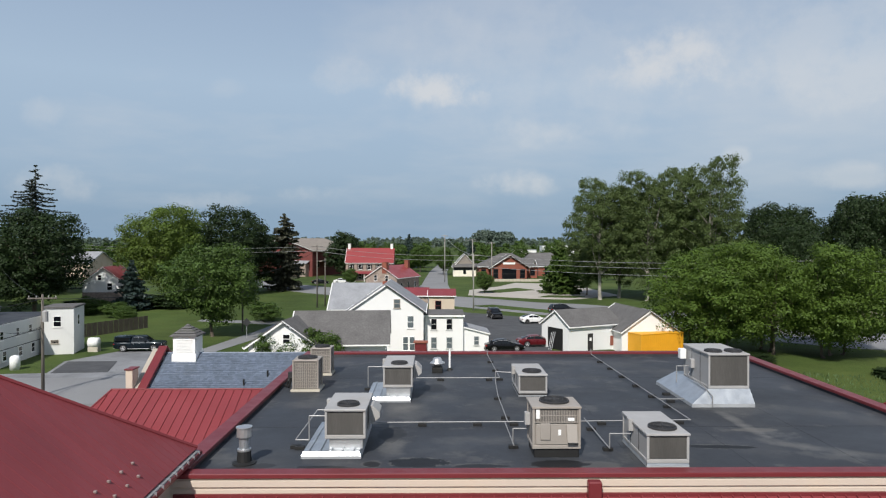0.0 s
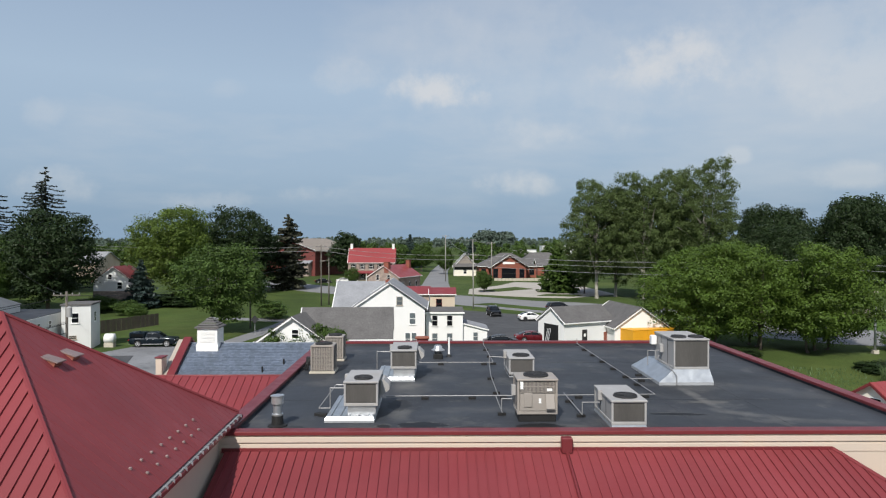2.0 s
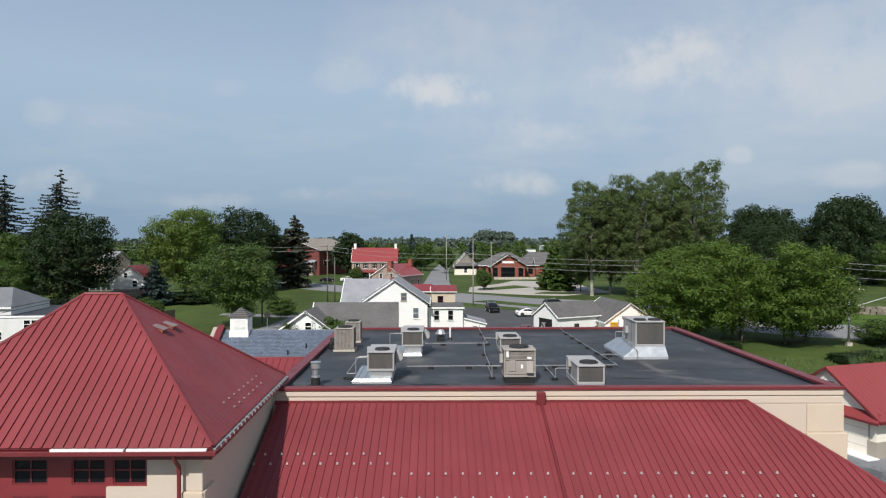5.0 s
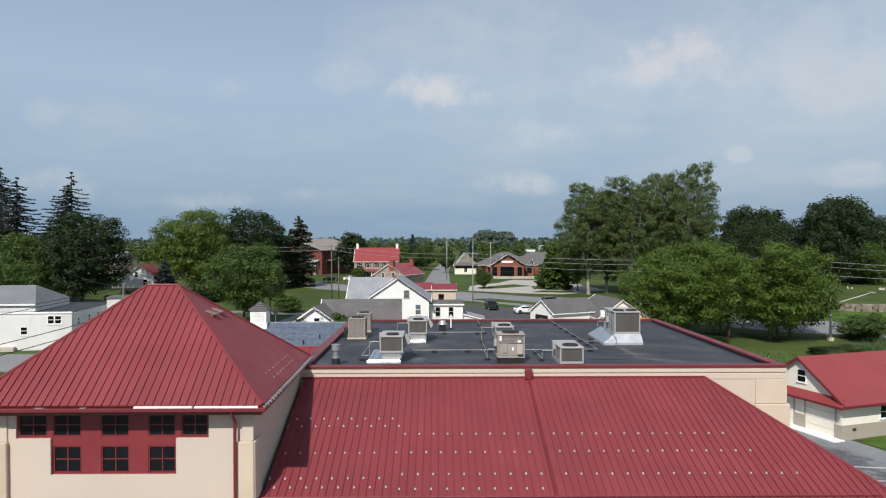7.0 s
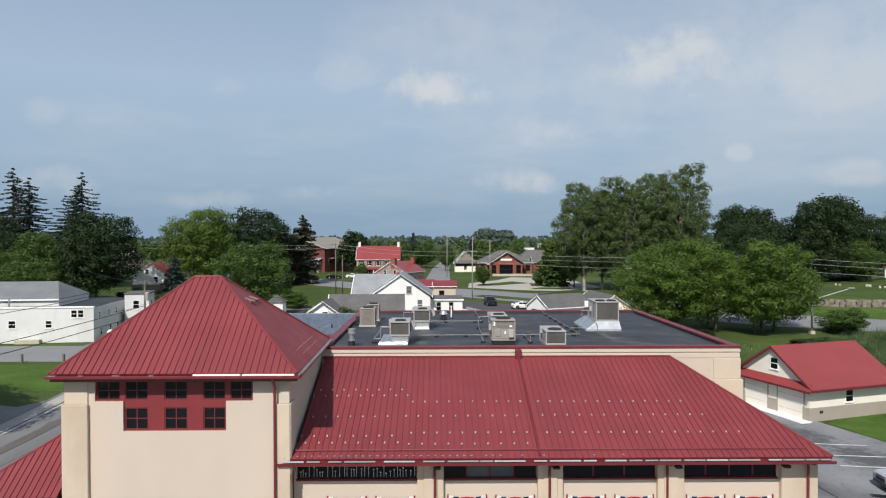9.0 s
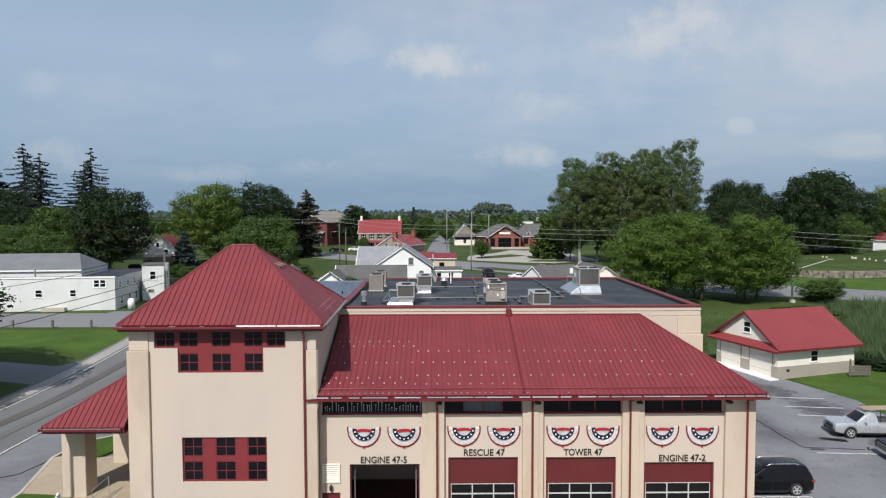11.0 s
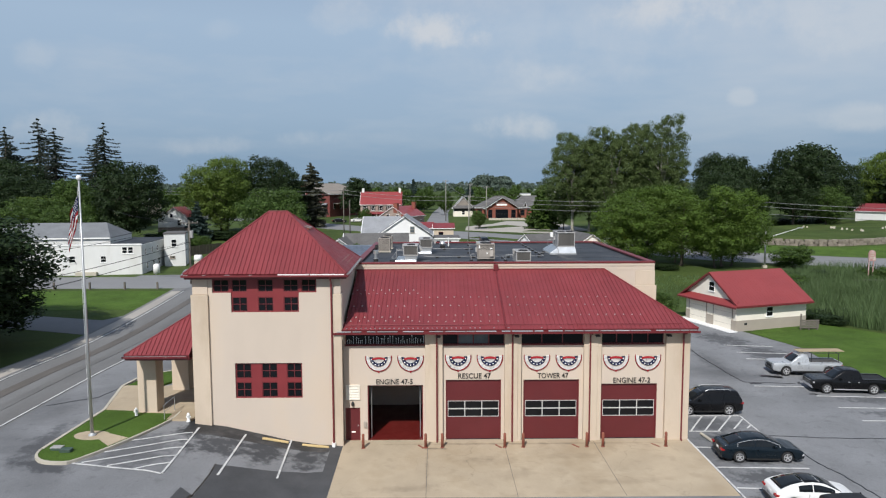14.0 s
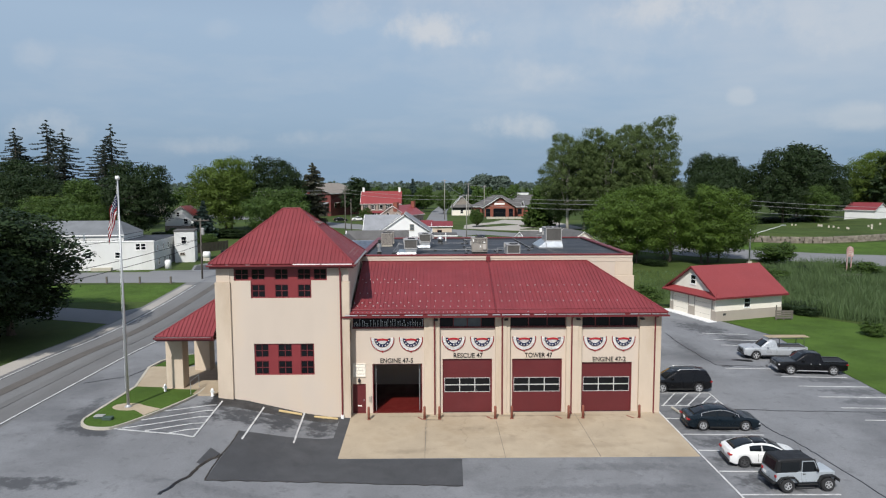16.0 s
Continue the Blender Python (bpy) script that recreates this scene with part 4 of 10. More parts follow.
def sash(parent, x0, x1, z0, z1, y, cols=2, rows=2, mat="red_trim", pane="glass", bar=0.05):
    """A window in a wall that faces -y: frame, bars and panes, each a mesh."""
    win = part("window", wall(bmesh.new(), "x", x0, x1, z0, z1, y, y + 0.09, [(x0 + bar, x1 - bar, z0 + bar, z1 - bar)]), M[mat], parent)
    w, h = (x1 - x0 - 2 * bar) / cols, (z1 - z0 - 2 * bar) / rows
    bm = bmesh.new()
    for i in range(1, cols):
        box(bm, x0 + bar + i * w - 0.02, x0 + bar + i * w + 0.02, y + 0.012, y + 0.07, z0 + bar, z1 - bar)
    for j in range(1, rows):
        box(bm, x0 + bar, x1 - bar, y + 0.018, y + 0.065, z0 + bar + j * h - 0.02, z0 + bar + j * h + 0.02)
    if cols > 1 or rows > 1:
        part("glazing_bar", bm, M[mat], win)
    for i in range(cols):
        for j in range(rows):
            b = bmesh.new()
            box(b, x0 + bar + i * w, x0 + bar + (i + 1) * w, y + 0.04, y + 0.05, z0 + bar + j * h, z0 + bar + (j + 1) * h)
            part("pane", b, M[pane], win)
    return win


BAY_X = [(-4.95, -1.30, 3.78), (0.20, 3.85, 4.12), (5.32, 9.0, 4.10), (10.46, 14.16, 3.80)]
CLER = [(-6.35, -1.16), (0.0, 4.04), (5.16, 9.23), (10.4, 14.52)]


def bay_front():
    holes = [(a, b, -0.2, h) for a, b, h in BAY_X] + [(a, b, 6.50, 7.20) for a, b in CLER] + [(-6.42, -5.45, -0.2, 2.28)]
    part("front_wall", wall(bmesh.new(), "x", -7.15, 16.15, -0.2, 7.45, 0.22, 0.52, holes), M["cream"], station)
    for x0, x1 in ((-1.14, 0.0), (4.06, 5.15), (9.25, 10.4), (14.62, 16.2), (-7.2, -6.5)):
        part("pilaster", box(bmesh.new(), x0, x1, -0.04, 0.22, -0.15, 7.42, 0.02), M["tan"], station, "tan stucco pilaster")
    for x0, x1 in ((-0.86, -0.28), (4.32, 4.9), (9.52, 10.12)):
        part("pilaster_face", box(bmesh.new(), x0, x1, -0.10, -0.042, -0.1, 7.4, 0.012), M["tan"], station)
    # clerestory strips
    for k, (a, b) in enumerate(CLER):
        n = (1, 4, 3, 4)[k]
        w = (b - a) / n
        for i in range(n):
            sash(station, a + i * w, a + (i + 1) * w, 6.50, 7.20, 0.27, 1, 1, "red_trim", "pane_grey" if (k == 1 and i in (1, 2)) else "glass", 0.035)
        part("sill", box(bmesh.new(), a - 0.03, b + 0.03, 0.16, 0.27, 6.42, 6.50), M["red_trim"], station, "dark red sill")
    # decorative hanging rods behind the first strip
    bm = bmesh.new()
    rnd = random.Random(4)
    x = -6.2
    while x < -1.25:
        h = rnd.uniform(0.12, 0.5)
        bm = box(bmesh.new(), x - 0.012, x + 0.012, 0.255, 0.262, 6.56, 6.58 + h)
        box(bm, x - 0.035, x + 0.035, 0.255, 0.262, 6.56 + h, 6.61 + h)
        part("rod", bm, M["galv"], station, "small grey rod against dark glass")
        x += rnd.uniform(0.09, 0.24)
    # doors
    for k, (a, b, h) in enumerate(BAY_X):
        part("door_frame", wall(bmesh.new(), "x", a, b, 0.0, h, 0.30, 0.50, [(a + 0.06, b - 0.06, 0.0, h - 0.06)]), M["red_trim"], station)
        if k == 0:
            continue
        door = part("bay_door", wall(bmesh.new(), "x", a + 0.06, b - 0.06, 0.06, h - 0.06, 0.38, 0.43, [(a + 0.14, b - 0.14, 1.58, 2.66)]), M["red_door"], station, "dark red sectional bay door with window strip")
        w = (b - a - 0.28) / 3
        for i in range(3):
            for j in range(2):
                x0, z0 = a + 0.14 + i * w, 1.58 + j * 0.54
                part("window_frame", wall(bmesh.new(), "x", x0, x0 + w, z0, z0 + 0.54, 0.355, 0.41, [(x0 + 0.03, x0 + w - 0.03, z0 + 0.035, z0 + 0.505)]), M["door_window_frame"], door)
                part("pane", box(bmesh.new(), x0 + 0.03, x0 + w - 0.03, 0.385, 0.395, z0 + 0.035, z0 + 0.505), M["glass"], door)
        part("weather_seal", box(bmesh.new(), a + 0.06, b - 0.06, 0.37, 0.44, 0.0, 0.07), M["black"], door)
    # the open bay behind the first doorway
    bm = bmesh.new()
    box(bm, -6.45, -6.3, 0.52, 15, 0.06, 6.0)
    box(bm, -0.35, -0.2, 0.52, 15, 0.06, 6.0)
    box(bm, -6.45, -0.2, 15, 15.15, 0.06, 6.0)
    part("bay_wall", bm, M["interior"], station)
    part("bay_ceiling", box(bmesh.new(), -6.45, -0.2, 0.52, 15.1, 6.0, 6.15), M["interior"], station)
    part("bay_floor", box(bmesh.new(), -6.3, -0.35, 0.24, 15, -0.1, 0.09), M["bay_floor"], station, "glossy red bay floor")
    bm = bmesh.new()
    for x in (-4.75, -1.5):
        pipe(bm, [(x, 0.75, 0.1), (x, 0.75, 3.2), (x, 1.1, 3.75), (x, 4.2, 4.0)], 0.035)
    part("door_track", bm, M["galv"], station)
    # man door, louvre, lamp
    d = part("side_door", box(bmesh.new(), -6.36, -5.51, 0.33, 0.38, 0.06, 2.24, 0.006), M["red_door"], station, "dark red steel personnel door")
    part("door_frame", wall(bmesh.new(), "x", -6.42, -5.45, 0.0, 2.28, 0.26, 0.42, [(-6.35, -5.52, 0.0, 2.22)]), M["red_trim"], station)
    part("handle", box(bmesh.new(), -5.63, -5.57, 0.27, 0.33, 1.0, 1.08), M["galv"], d)
    part("notice", box(bmesh.new(), -6.05, -5.78, 0.318, 0.328, 0.55, 0.65), M["white_trim"], d, "small white notice")
    lou = part("louvre", wall(bmesh.new(), "x", -6.37, -5.45, 2.82, 3.82, 0.14, 0.22, [(-6.31, -5.51, 2.88, 3.76)]), M["cream_pale"], station, "cream wall louvre")
    # Grey backing board paints in the shade between the slats.
    part("louvre_shadow_board", box(bmesh.new(), -6.31, -5.51, 0.205, 0.219, 2.88, 3.76), M["grey_band"], lou)
    for i in range(8):
        part("slat", slab(bmesh.new(), [(-6.31, 0.145, 2.90 + i * 0.108), (-5.51, 0.145, 2.90 + i * 0.108), (-5.51, 0.20, 2.98 + i * 0.108), (-6.31, 0.20, 2.98 + i * 0.108)], 0.01), M["cream_pale"], lou)
    part("wall_lamp", lathe(bmesh.new(), [(0.07, 0), (0.10, 0.08), (0.10, 0.2), (0.05, 0.3)], (-5.92, 0.12, 2.42), 8), M["dark_metal"], station)
    part("key_box", box(bmesh.new(), -5.22, -5.02, 0.10, 0.22, 0.95, 1.35, 0.02), M["grey_band"], station)
    for x in (-0.15, 4.95, 10.2, 14.85):
        part("eave_lamp", box(bmesh.new(), x - 0.28, x + 0.02, -0.38, -0.05, 7.05, 7.17, 0.03), M["dark_metal"], station)
    # flank and back walls of the bays
    part("side_wall", box(bmesh.new(), 15.85, 16.15, 0.52, 7.3, -0.2, 7.45), M["cream"], station)


bay_front()


def bay_roof():
    e, ez, tz, ty = -0.75, 7.66, 10.50, 7.38
    xl, xr, xt = -6.95, 16.4, 12.3
    front = [(xl, e, ez), (xr, e, ez), (xt, ty, tz), (-6.3, ty, tz), (-6.3, 0.1, ez + (tz - ez) * (0.85 / 8.13)), (xl, 0.1, ez + (tz - ez) * (0.85 / 8.13))]
    side = [(xr, e, ez), (xr, ty, ez), (xt, ty, tz)]
    roof = roof_core("bay_roof", [front, side], station, label="red standing-seam hip roof over the bays")
    seam_slope(roof, front)
    seam_slope(roof, side)
    ridge_cap(roof, (xr, e, ez), (xt, ty, tz), 0.06)
    part("flashing", box(bmesh.new(), -6.4, xt, ty - 0.06, ty + 0.02, tz - 0.04, tz + 0.10), M["red_trim"], roof)
    # fascia, gutter with pale inner edge, soffit
    part("fascia", box(bmesh.new(), xl, xr - 0.02, e + 0.02, e + 0.07, ez - 0.26, ez - 0.04), M["red_trim"], station)
    part("fascia", box(bmesh.new(), xr - 0.07, xr - 0.02, e + 0.07, ty, ez - 0.26, ez - 0.04), M["red_trim"], station)
    part("soffit", box(bmesh.new(), xl, xr - 0.07, e + 0.07, 0.22, ez - 0.22, ez - 0.16), M["red_trim"], station)
    g = bmesh.new()
    vs = [[g.verts.new((x, e + dy, ez + dz)) for dy, dz in ((-0.15, -0.13), (-0.13, -0.26), (0.02, -0.26), (0.02, -0.23), (-0.10, -0.23), (-0.12, -0.13))] for x in (xl - 0.02, xr + 0.1)]
    g.faces.new(vs[0])
    g.faces.new(vs[1][::-1])
    for k in range(6):
        g.faces.new((vs[0][(k + 1) % 6], vs[0][k], vs[1][k], vs[1][(k + 1) % 6]))
    gut = part("gutter", g, M["red_trim"], station, "dark red eaves gutter")
    x = xl + 0.2
    rnd = random.Random(9)
    while x < xr - 0.4:
        w = rnd.choice((0.55, 0.9, 1.3))
        part("gutter_guard", slab(bmesh.new(), [(x, e - 0.125, ez - 0.092), (min(x + w, xr - 0.1), e - 0.125, ez - 0.092), (min(x + w, xr - 0.1), e - 0.05, ez - 0.052), (x, e - 0.05, ez - 0.052)], 0.012), M["pipe_grey" if rnd.random() < 0.6 else "tray"], gut, "pale aluminium gutter guard")
        x += w + rnd.choice((0.06, 0.12, 0.35))
    # snow bars and cleats on the slope
    sl = (tz - ez) / (ty - e)
    def up(x, y, d=0.0):
        return (x, y, ez + (y - e) * sl + 0.04 + d)
    part("snow_bar", tube(bmesh.new(), up(xl + 0.4, -0.35, 0.09), up(xr - 0.9, -0.35, 0.09), 0.022, 6), M["roof_red"], roof)
    cleat = bmesh.new()
    box(cleat, -0.035, 0.035, -0.04, 0.04, 0, 0.022)
    box(cleat, -0.03, 0.03, -0.016, 0.02, 0.022, 0.07, 0.006)
    me = mesh_of("snow_guard", cleat, M["guard"])
    spots = []
    for y, x0, x1 in ((4.22, -5.99, -1.9), (3.72, -6.26, -1.6), (2.06, -5.98, -2.3), (0.66, -6.25, -2.0), (0.20, -5.97, -1.7), (3.2, -1.43, 3.9), (2.08, -1.71, 3.9), (0.86, -1.43, 3.9), (0.10, -1.5, 3.9), (3.19, 4.55, 11.8), (2.12, 4.6, 12.4), (0.85, 4.6, 13.4)):
        x = x0
        while x < x1:
            spots.append((x, y))
            x += 0.57
    for x, y in spots:
        ob = new("snow_guard", me)
        ob.parent = roof
        ob.location = up(x, y, 0.02)
    pad = bmesh.new()
    box(pad, -0.05, 0.05, -0.03, 0.03, 0, 0.035)
    me2 = mesh_of("snow_pad", pad, M["galv"])
    x = xl + 0.5
    while x < 10:
        if x < 1.2 or rnd.random() < 0.25:
            ob = new("snow_pad", me2)
            ob.parent = roof
            ob.location = up(x, -0.62, 0.0)
        x += 0.305
    # rainwater pipe down the slope and pipes on the front
    part("roof_pipe", tube(bmesh.new(), up(4.08, 7.2, 0.04), up(4.05, -0.7, 0.04), 0.05, 6), M["red_trim"], roof, "dark red rainwater pipe down the slope")
    for x in (-0.38, 4.55, 9.62, 15.7):
        bm = bmesh.new()
        pipe(bm, [(x, e - 0.04, ez - 0.15), (x, e + 0.06, ez - 0.32), (x, -0.17, ez - 0.42), (x, -0.17, 0.15), (x, -0.3, 0.08)], 0.055, 8)
        part("downpipe", bm, M["red_trim"], station, "dark red downpipe")


bay_roof()


def tower():
    x0, x1, y0, y1, top = -15.85, -6.5, -0.60, 8.2, 11.06
    cols = [(-13.42, -12.44), (-11.77, -10.79), (-10.14, -9.19)]
    wide = [(-14.60, -13.61)] + cols + [(-9.0, -8.06)]
    upper = [(-14.64, -8.02, 10.10, 10.98), (-13.46, -9.15, 8.84, 10.10)]
    lower = [(-13.34, -9.04, 3.22, 5.53)]
    part("tower_wall", wall(bmesh.new(), "x", x0, x1, -0.3, top, y0, y0 + 0.3, upper + lower), M["cream"], station)
    part("tower_side_wall", box(bmesh.new(), x1 - 0.3, x1, y0 + 0.3, y1, -0.3, top), M["cream"], station)
    part("tower_side_wall", box(bmesh.new(), x0, x0 + 0.3, y0 + 0.3, y1, -0.3, top), M["cream"], station)
    part("tower_back_wall", box(bmesh.new(), x0 + 0.3, x1 - 0.3, y1 - 0.3, y1, -0.3, top), M["cream"], station)
    part("tower_floor", box(bmesh.new(), x0 + 0.3, x1 - 0.3, y0 + 0.3, y1 - 0.3, 7.2, 7.4), M["interior"], station)
    # corner piers: broad below, stepped back above
    for a, b in ((-15.97, -14.88), (-7.02, -6.44)):
        part("corner_pier", box(bmesh.new(), a, b, y0 - 0.16, y0, -0.3, 10.0, 0.02), M["tan"], station, "tan stucco corner pier")
        part("corner_pier", box(bmesh.new(), a + 0.08, b - 0.03, y0 - 0.06, y0, 10.0, top, 0.02), M["cream"], station)
    part("corner_pier", box(bmesh.new(), -6.5, -6.40, y0 - 0.1, 0.2, 7.0, 10.0, 0.02), M["cream"], station)
    part("corner_pier", box(bmesh.new(), -6.5, -6.40, 7.3, 8.2, 9.0, 10.0, 0.02), M["cream"], station)
    # window groups: red panels, sashes, pale blinds behind a few panes
    yw = y0 + 0.06
    rows = ((8.88, 9.82), (10.14, 10.94))
    part("window_panel", wall(bmesh.new(), "x", -13.46, -9.15, 8.84, 10.10, yw + 0.03, yw + 0.12, [(p, q, *rows[0]) for p, q in cols]), M["red_panel"], station, "dark red infill panel round the windows")
    part("window_panel", wall(bmesh.new(), "x", -14.64, -8.02, 10.10, 10.98, yw + 0.03, yw + 0.12, [(p, q, *rows[1]) for p, q in wide]), M["red_panel"], station)
    for a, b in wide:
        sash(station, a, b, *rows[1], yw + 0.05)
    for k, (a, b) in enumerate(cols):
        sash(station, a, b, *rows[0], yw + 0.05)
        if k < 2:
            part("blind", box(bmesh.new(), a + 0.12 + 0.3 * k, b - 0.2, yw + 0.15, yw + 0.17, rows[0][0], rows[0][0] + 0.42), M["window_card"], station, "pale card behind the glass")
    low = [(-13.30, -12.31), (-11.66, -10.64), (-10.05, -9.08)]
    rows = ((3.26, 4.26), (4.51, 5.49))
    part("window_panel", wall(bmesh.new(), "x", -13.34, -9.04, 3.22, 5.53, yw + 0.03, yw + 0.12, [(p, q, *r) for p, q in low for r in rows]), M["red_panel"], station)
    for a, b in low:
        for r in rows:
            sash(station, a, b, *r, yw + 0.05)
    part("blind", box(bmesh.new(), low[1][0] + 0.05, low[1][1] - 0.25, yw + 0.15, yw + 0.17, 3.3, 5.4), M["window_card"], station, "pale blind behind the glass")
    # roof
    ex0, ex1, ey0, ey1, ez, rz = -16.22, -6.02, -1.20, 8.6, 11.36, 15.07
    rx0, rx1, ry = -11.96, -10.71, 3.75
    # the roof stands a little askew to the front
    askew = 0.24 / (ey1 - ey0)

    def skew(bm):
        for w in bm.verts:
            w.co.x -= askew * (w.co.y - ey0)
        return bm

    bx0, bx1 = ex0 - 0.24, ex1 - 0.24
    slopes = [[(ex0, ey0, ez), (ex1, ey0, ez), (rx1, ry, rz), (rx0, ry, rz)], [(ex1, ey0, ez), (bx1, ey1, ez), (rx1, ry, rz)], [(bx1, ey1, ez), (bx0, ey1, ez), (rx0, ry, rz), (rx1, ry, rz)], [(bx0, ey1, ez), (ex0, ey0, ez), (rx0, ry, rz)]]
    roof = roof_core("tower_roof", slopes, station, label="red standing-seam hip roof of the tower")
    for k, s in enumerate(slopes):
        seam_slope(roof, s, rib=0.006 if k == 1 else 0.045)
    for a, b in (((rx0, ry, rz), (rx1, ry, rz)), ((ex0, ey0, ez), (rx0, ry, rz)), ((ex1, ey0, ez), (rx1, ry, rz)), ((bx1, ey1, ez), (rx1, ry, rz)), ((bx0, ey1, ez), (rx0, ry, rz))):
        ridge_cap(roof, a, b, 0.06)
    part("soffit", skew(box(bmesh.new(), ex0 + 0.1, ex1 - 0.1, ey0 + 0.1, ey1 - 0.1, ez - 0.30, ez - 0.22)), M["red_trim"], station)
    for a in ((ex0 + 0.03, ex1 - 0.03, ey0 + 0.03, ey0 + 0.09), (ex0 + 0.03, ex1 - 0.03, ey1 - 0.09, ey1 - 0.03), (ex0 + 0.03, ex0 + 0.09, ey0 + 0.09, ey1 - 0.09), (ex1 - 0.09, ex1 - 0.03, ey0 + 0.09, ey1 - 0.09)):
        part("fascia", skew(box(bmesh.new(), *a, ez - 0.32, ez - 0.185)), M["red_trim"], station)
    for k, a in enumerate(((ex0 - 0.12, ex1 + 0.12, ey0 - 0.13, ey0 + 0.03), (ex0 - 0.12, ex1 + 0.12, ey1 - 0.03, ey1 + 0.13), (ex0 - 0.13, ex0 + 0.03, ey0 + 0.035, ey1 - 0.035), (ex1 - 0.03, ex1 + 0.13, ey0 + 0.035, ey1 - 0.035))):
        g = part("gutter", skew(box(bmesh.new(), *a, ez - 0.18, ez - 0.062, 0.01)), M["red_trim"], station, "dark red eaves gutter")
        gut = g if k == 0 else gut
    for a, b in ((-10.3, -8.35), (-8.28, -6.15), (-16.2, -15.9), (-15.0, -14.8), (-13.6, -13.3), (-12.1, -11.9)):
        part("gutter_guard", box(bmesh.new(), a, b, ey0 - 0.095, ey0 + 0.0, ez - 0.06, ez - (0.005 if a > -11 else 0.04)), M["white_trim" if a > -11 else "aluminium"], gut, "pale gutter guard")
    y = ey0
    while y < ey1 - 0.3:
        part("gutter_guard", skew(box(bmesh.new(), ex1 - 0.02, ex1 + 0.09, y + 0.03, y + 0.37, ez - 0.06, ez - 0.02)), M["pipe_grey"], gut, "grey mesh gutter guard")
        part("gutter_strap", skew(box(bmesh.new(), ex1 + 0.0, ex1 + 0.15, y + 0.385, y + 0.405, ez - 0.10, ez - 0.004)), M["galv"], gut, "pale metal gutter strap")
        y += 0.42
    # two small hooded vents on the slope that faces the bays
    for y in (3.42, 4.30):
        f = 0.675
        x = ex1 - askew * (y - ey0) + (rx1 - ex1) * f + 0.06
        z = ez + (rz - ez) * f
        bm = bmesh.new()
        slab(bm, [(x - 0.30, y - 0.17, z + 0.27), (x + 0.20, y - 0.21, z + 0.10), (x + 0.20, y + 0.21, z + 0.10), (x - 0.30, y + 0.17, z + 0.27)], 0.03)
        vent = part("roof_vent", bm, M["guard_dull"], roof, "small weathered grey roof vent")
        # Dark block fills the vent's open front in place of its shade.
        bm = bmesh.new()
        slab(bm, [(x - 0.24, y - 0.14, z + 0.22), (x + 0.13, y - 0.17, z + 0.09), (x + 0.13, y + 0.17, z + 0.09), (x - 0.24, y + 0.14, z + 0.22)], 0.16)
        part("vent_shade_block", bm, M["bollard"], vent, "rust-red block standing in for the vent's dark opening")
    cleat = bmesh.new()
    box(cleat, -0.035, 0.035, -0.03, 0.03, 0, 0.06, 0.01)
    me = mesh_of("snow_guard", cleat, M["guard_dull"])
    for f, first, count in ((0.120, 1.78, 8), (0.066, 2.09, 7)):
        for k in range(count):
            y = first + 0.585 * k
            ob = new("snow_guard", me)
            ob.parent = roof
            ob.location = (ex1 - askew * (y - ey0) * (1 - f) + (rx1 - ex1) * f, y, ez + (rz - ez) * f + 0.035)
    bm = bmesh.new()
    x = -7.05
    pipe(bm, [(x, ey0 - 0.04, ez - 0.15), (x, ey0 + 0.1, ez - 0.4), (x, -0.84, ez - 0.62), (x, -0.84, 0.35), (x, -0.95, 0.2)], 0.06, 8)
    part("downpipe", bm, M["red_trim"], station, "dark red downpipe")
    part("downpipe_foot", box(bmesh.new(), x - 0.1, x + 0.1, -1.0, -0.76, gz(x, 0) - 0.02, gz(x, 0) + 0.32), M["white_trim"], station)


tower()


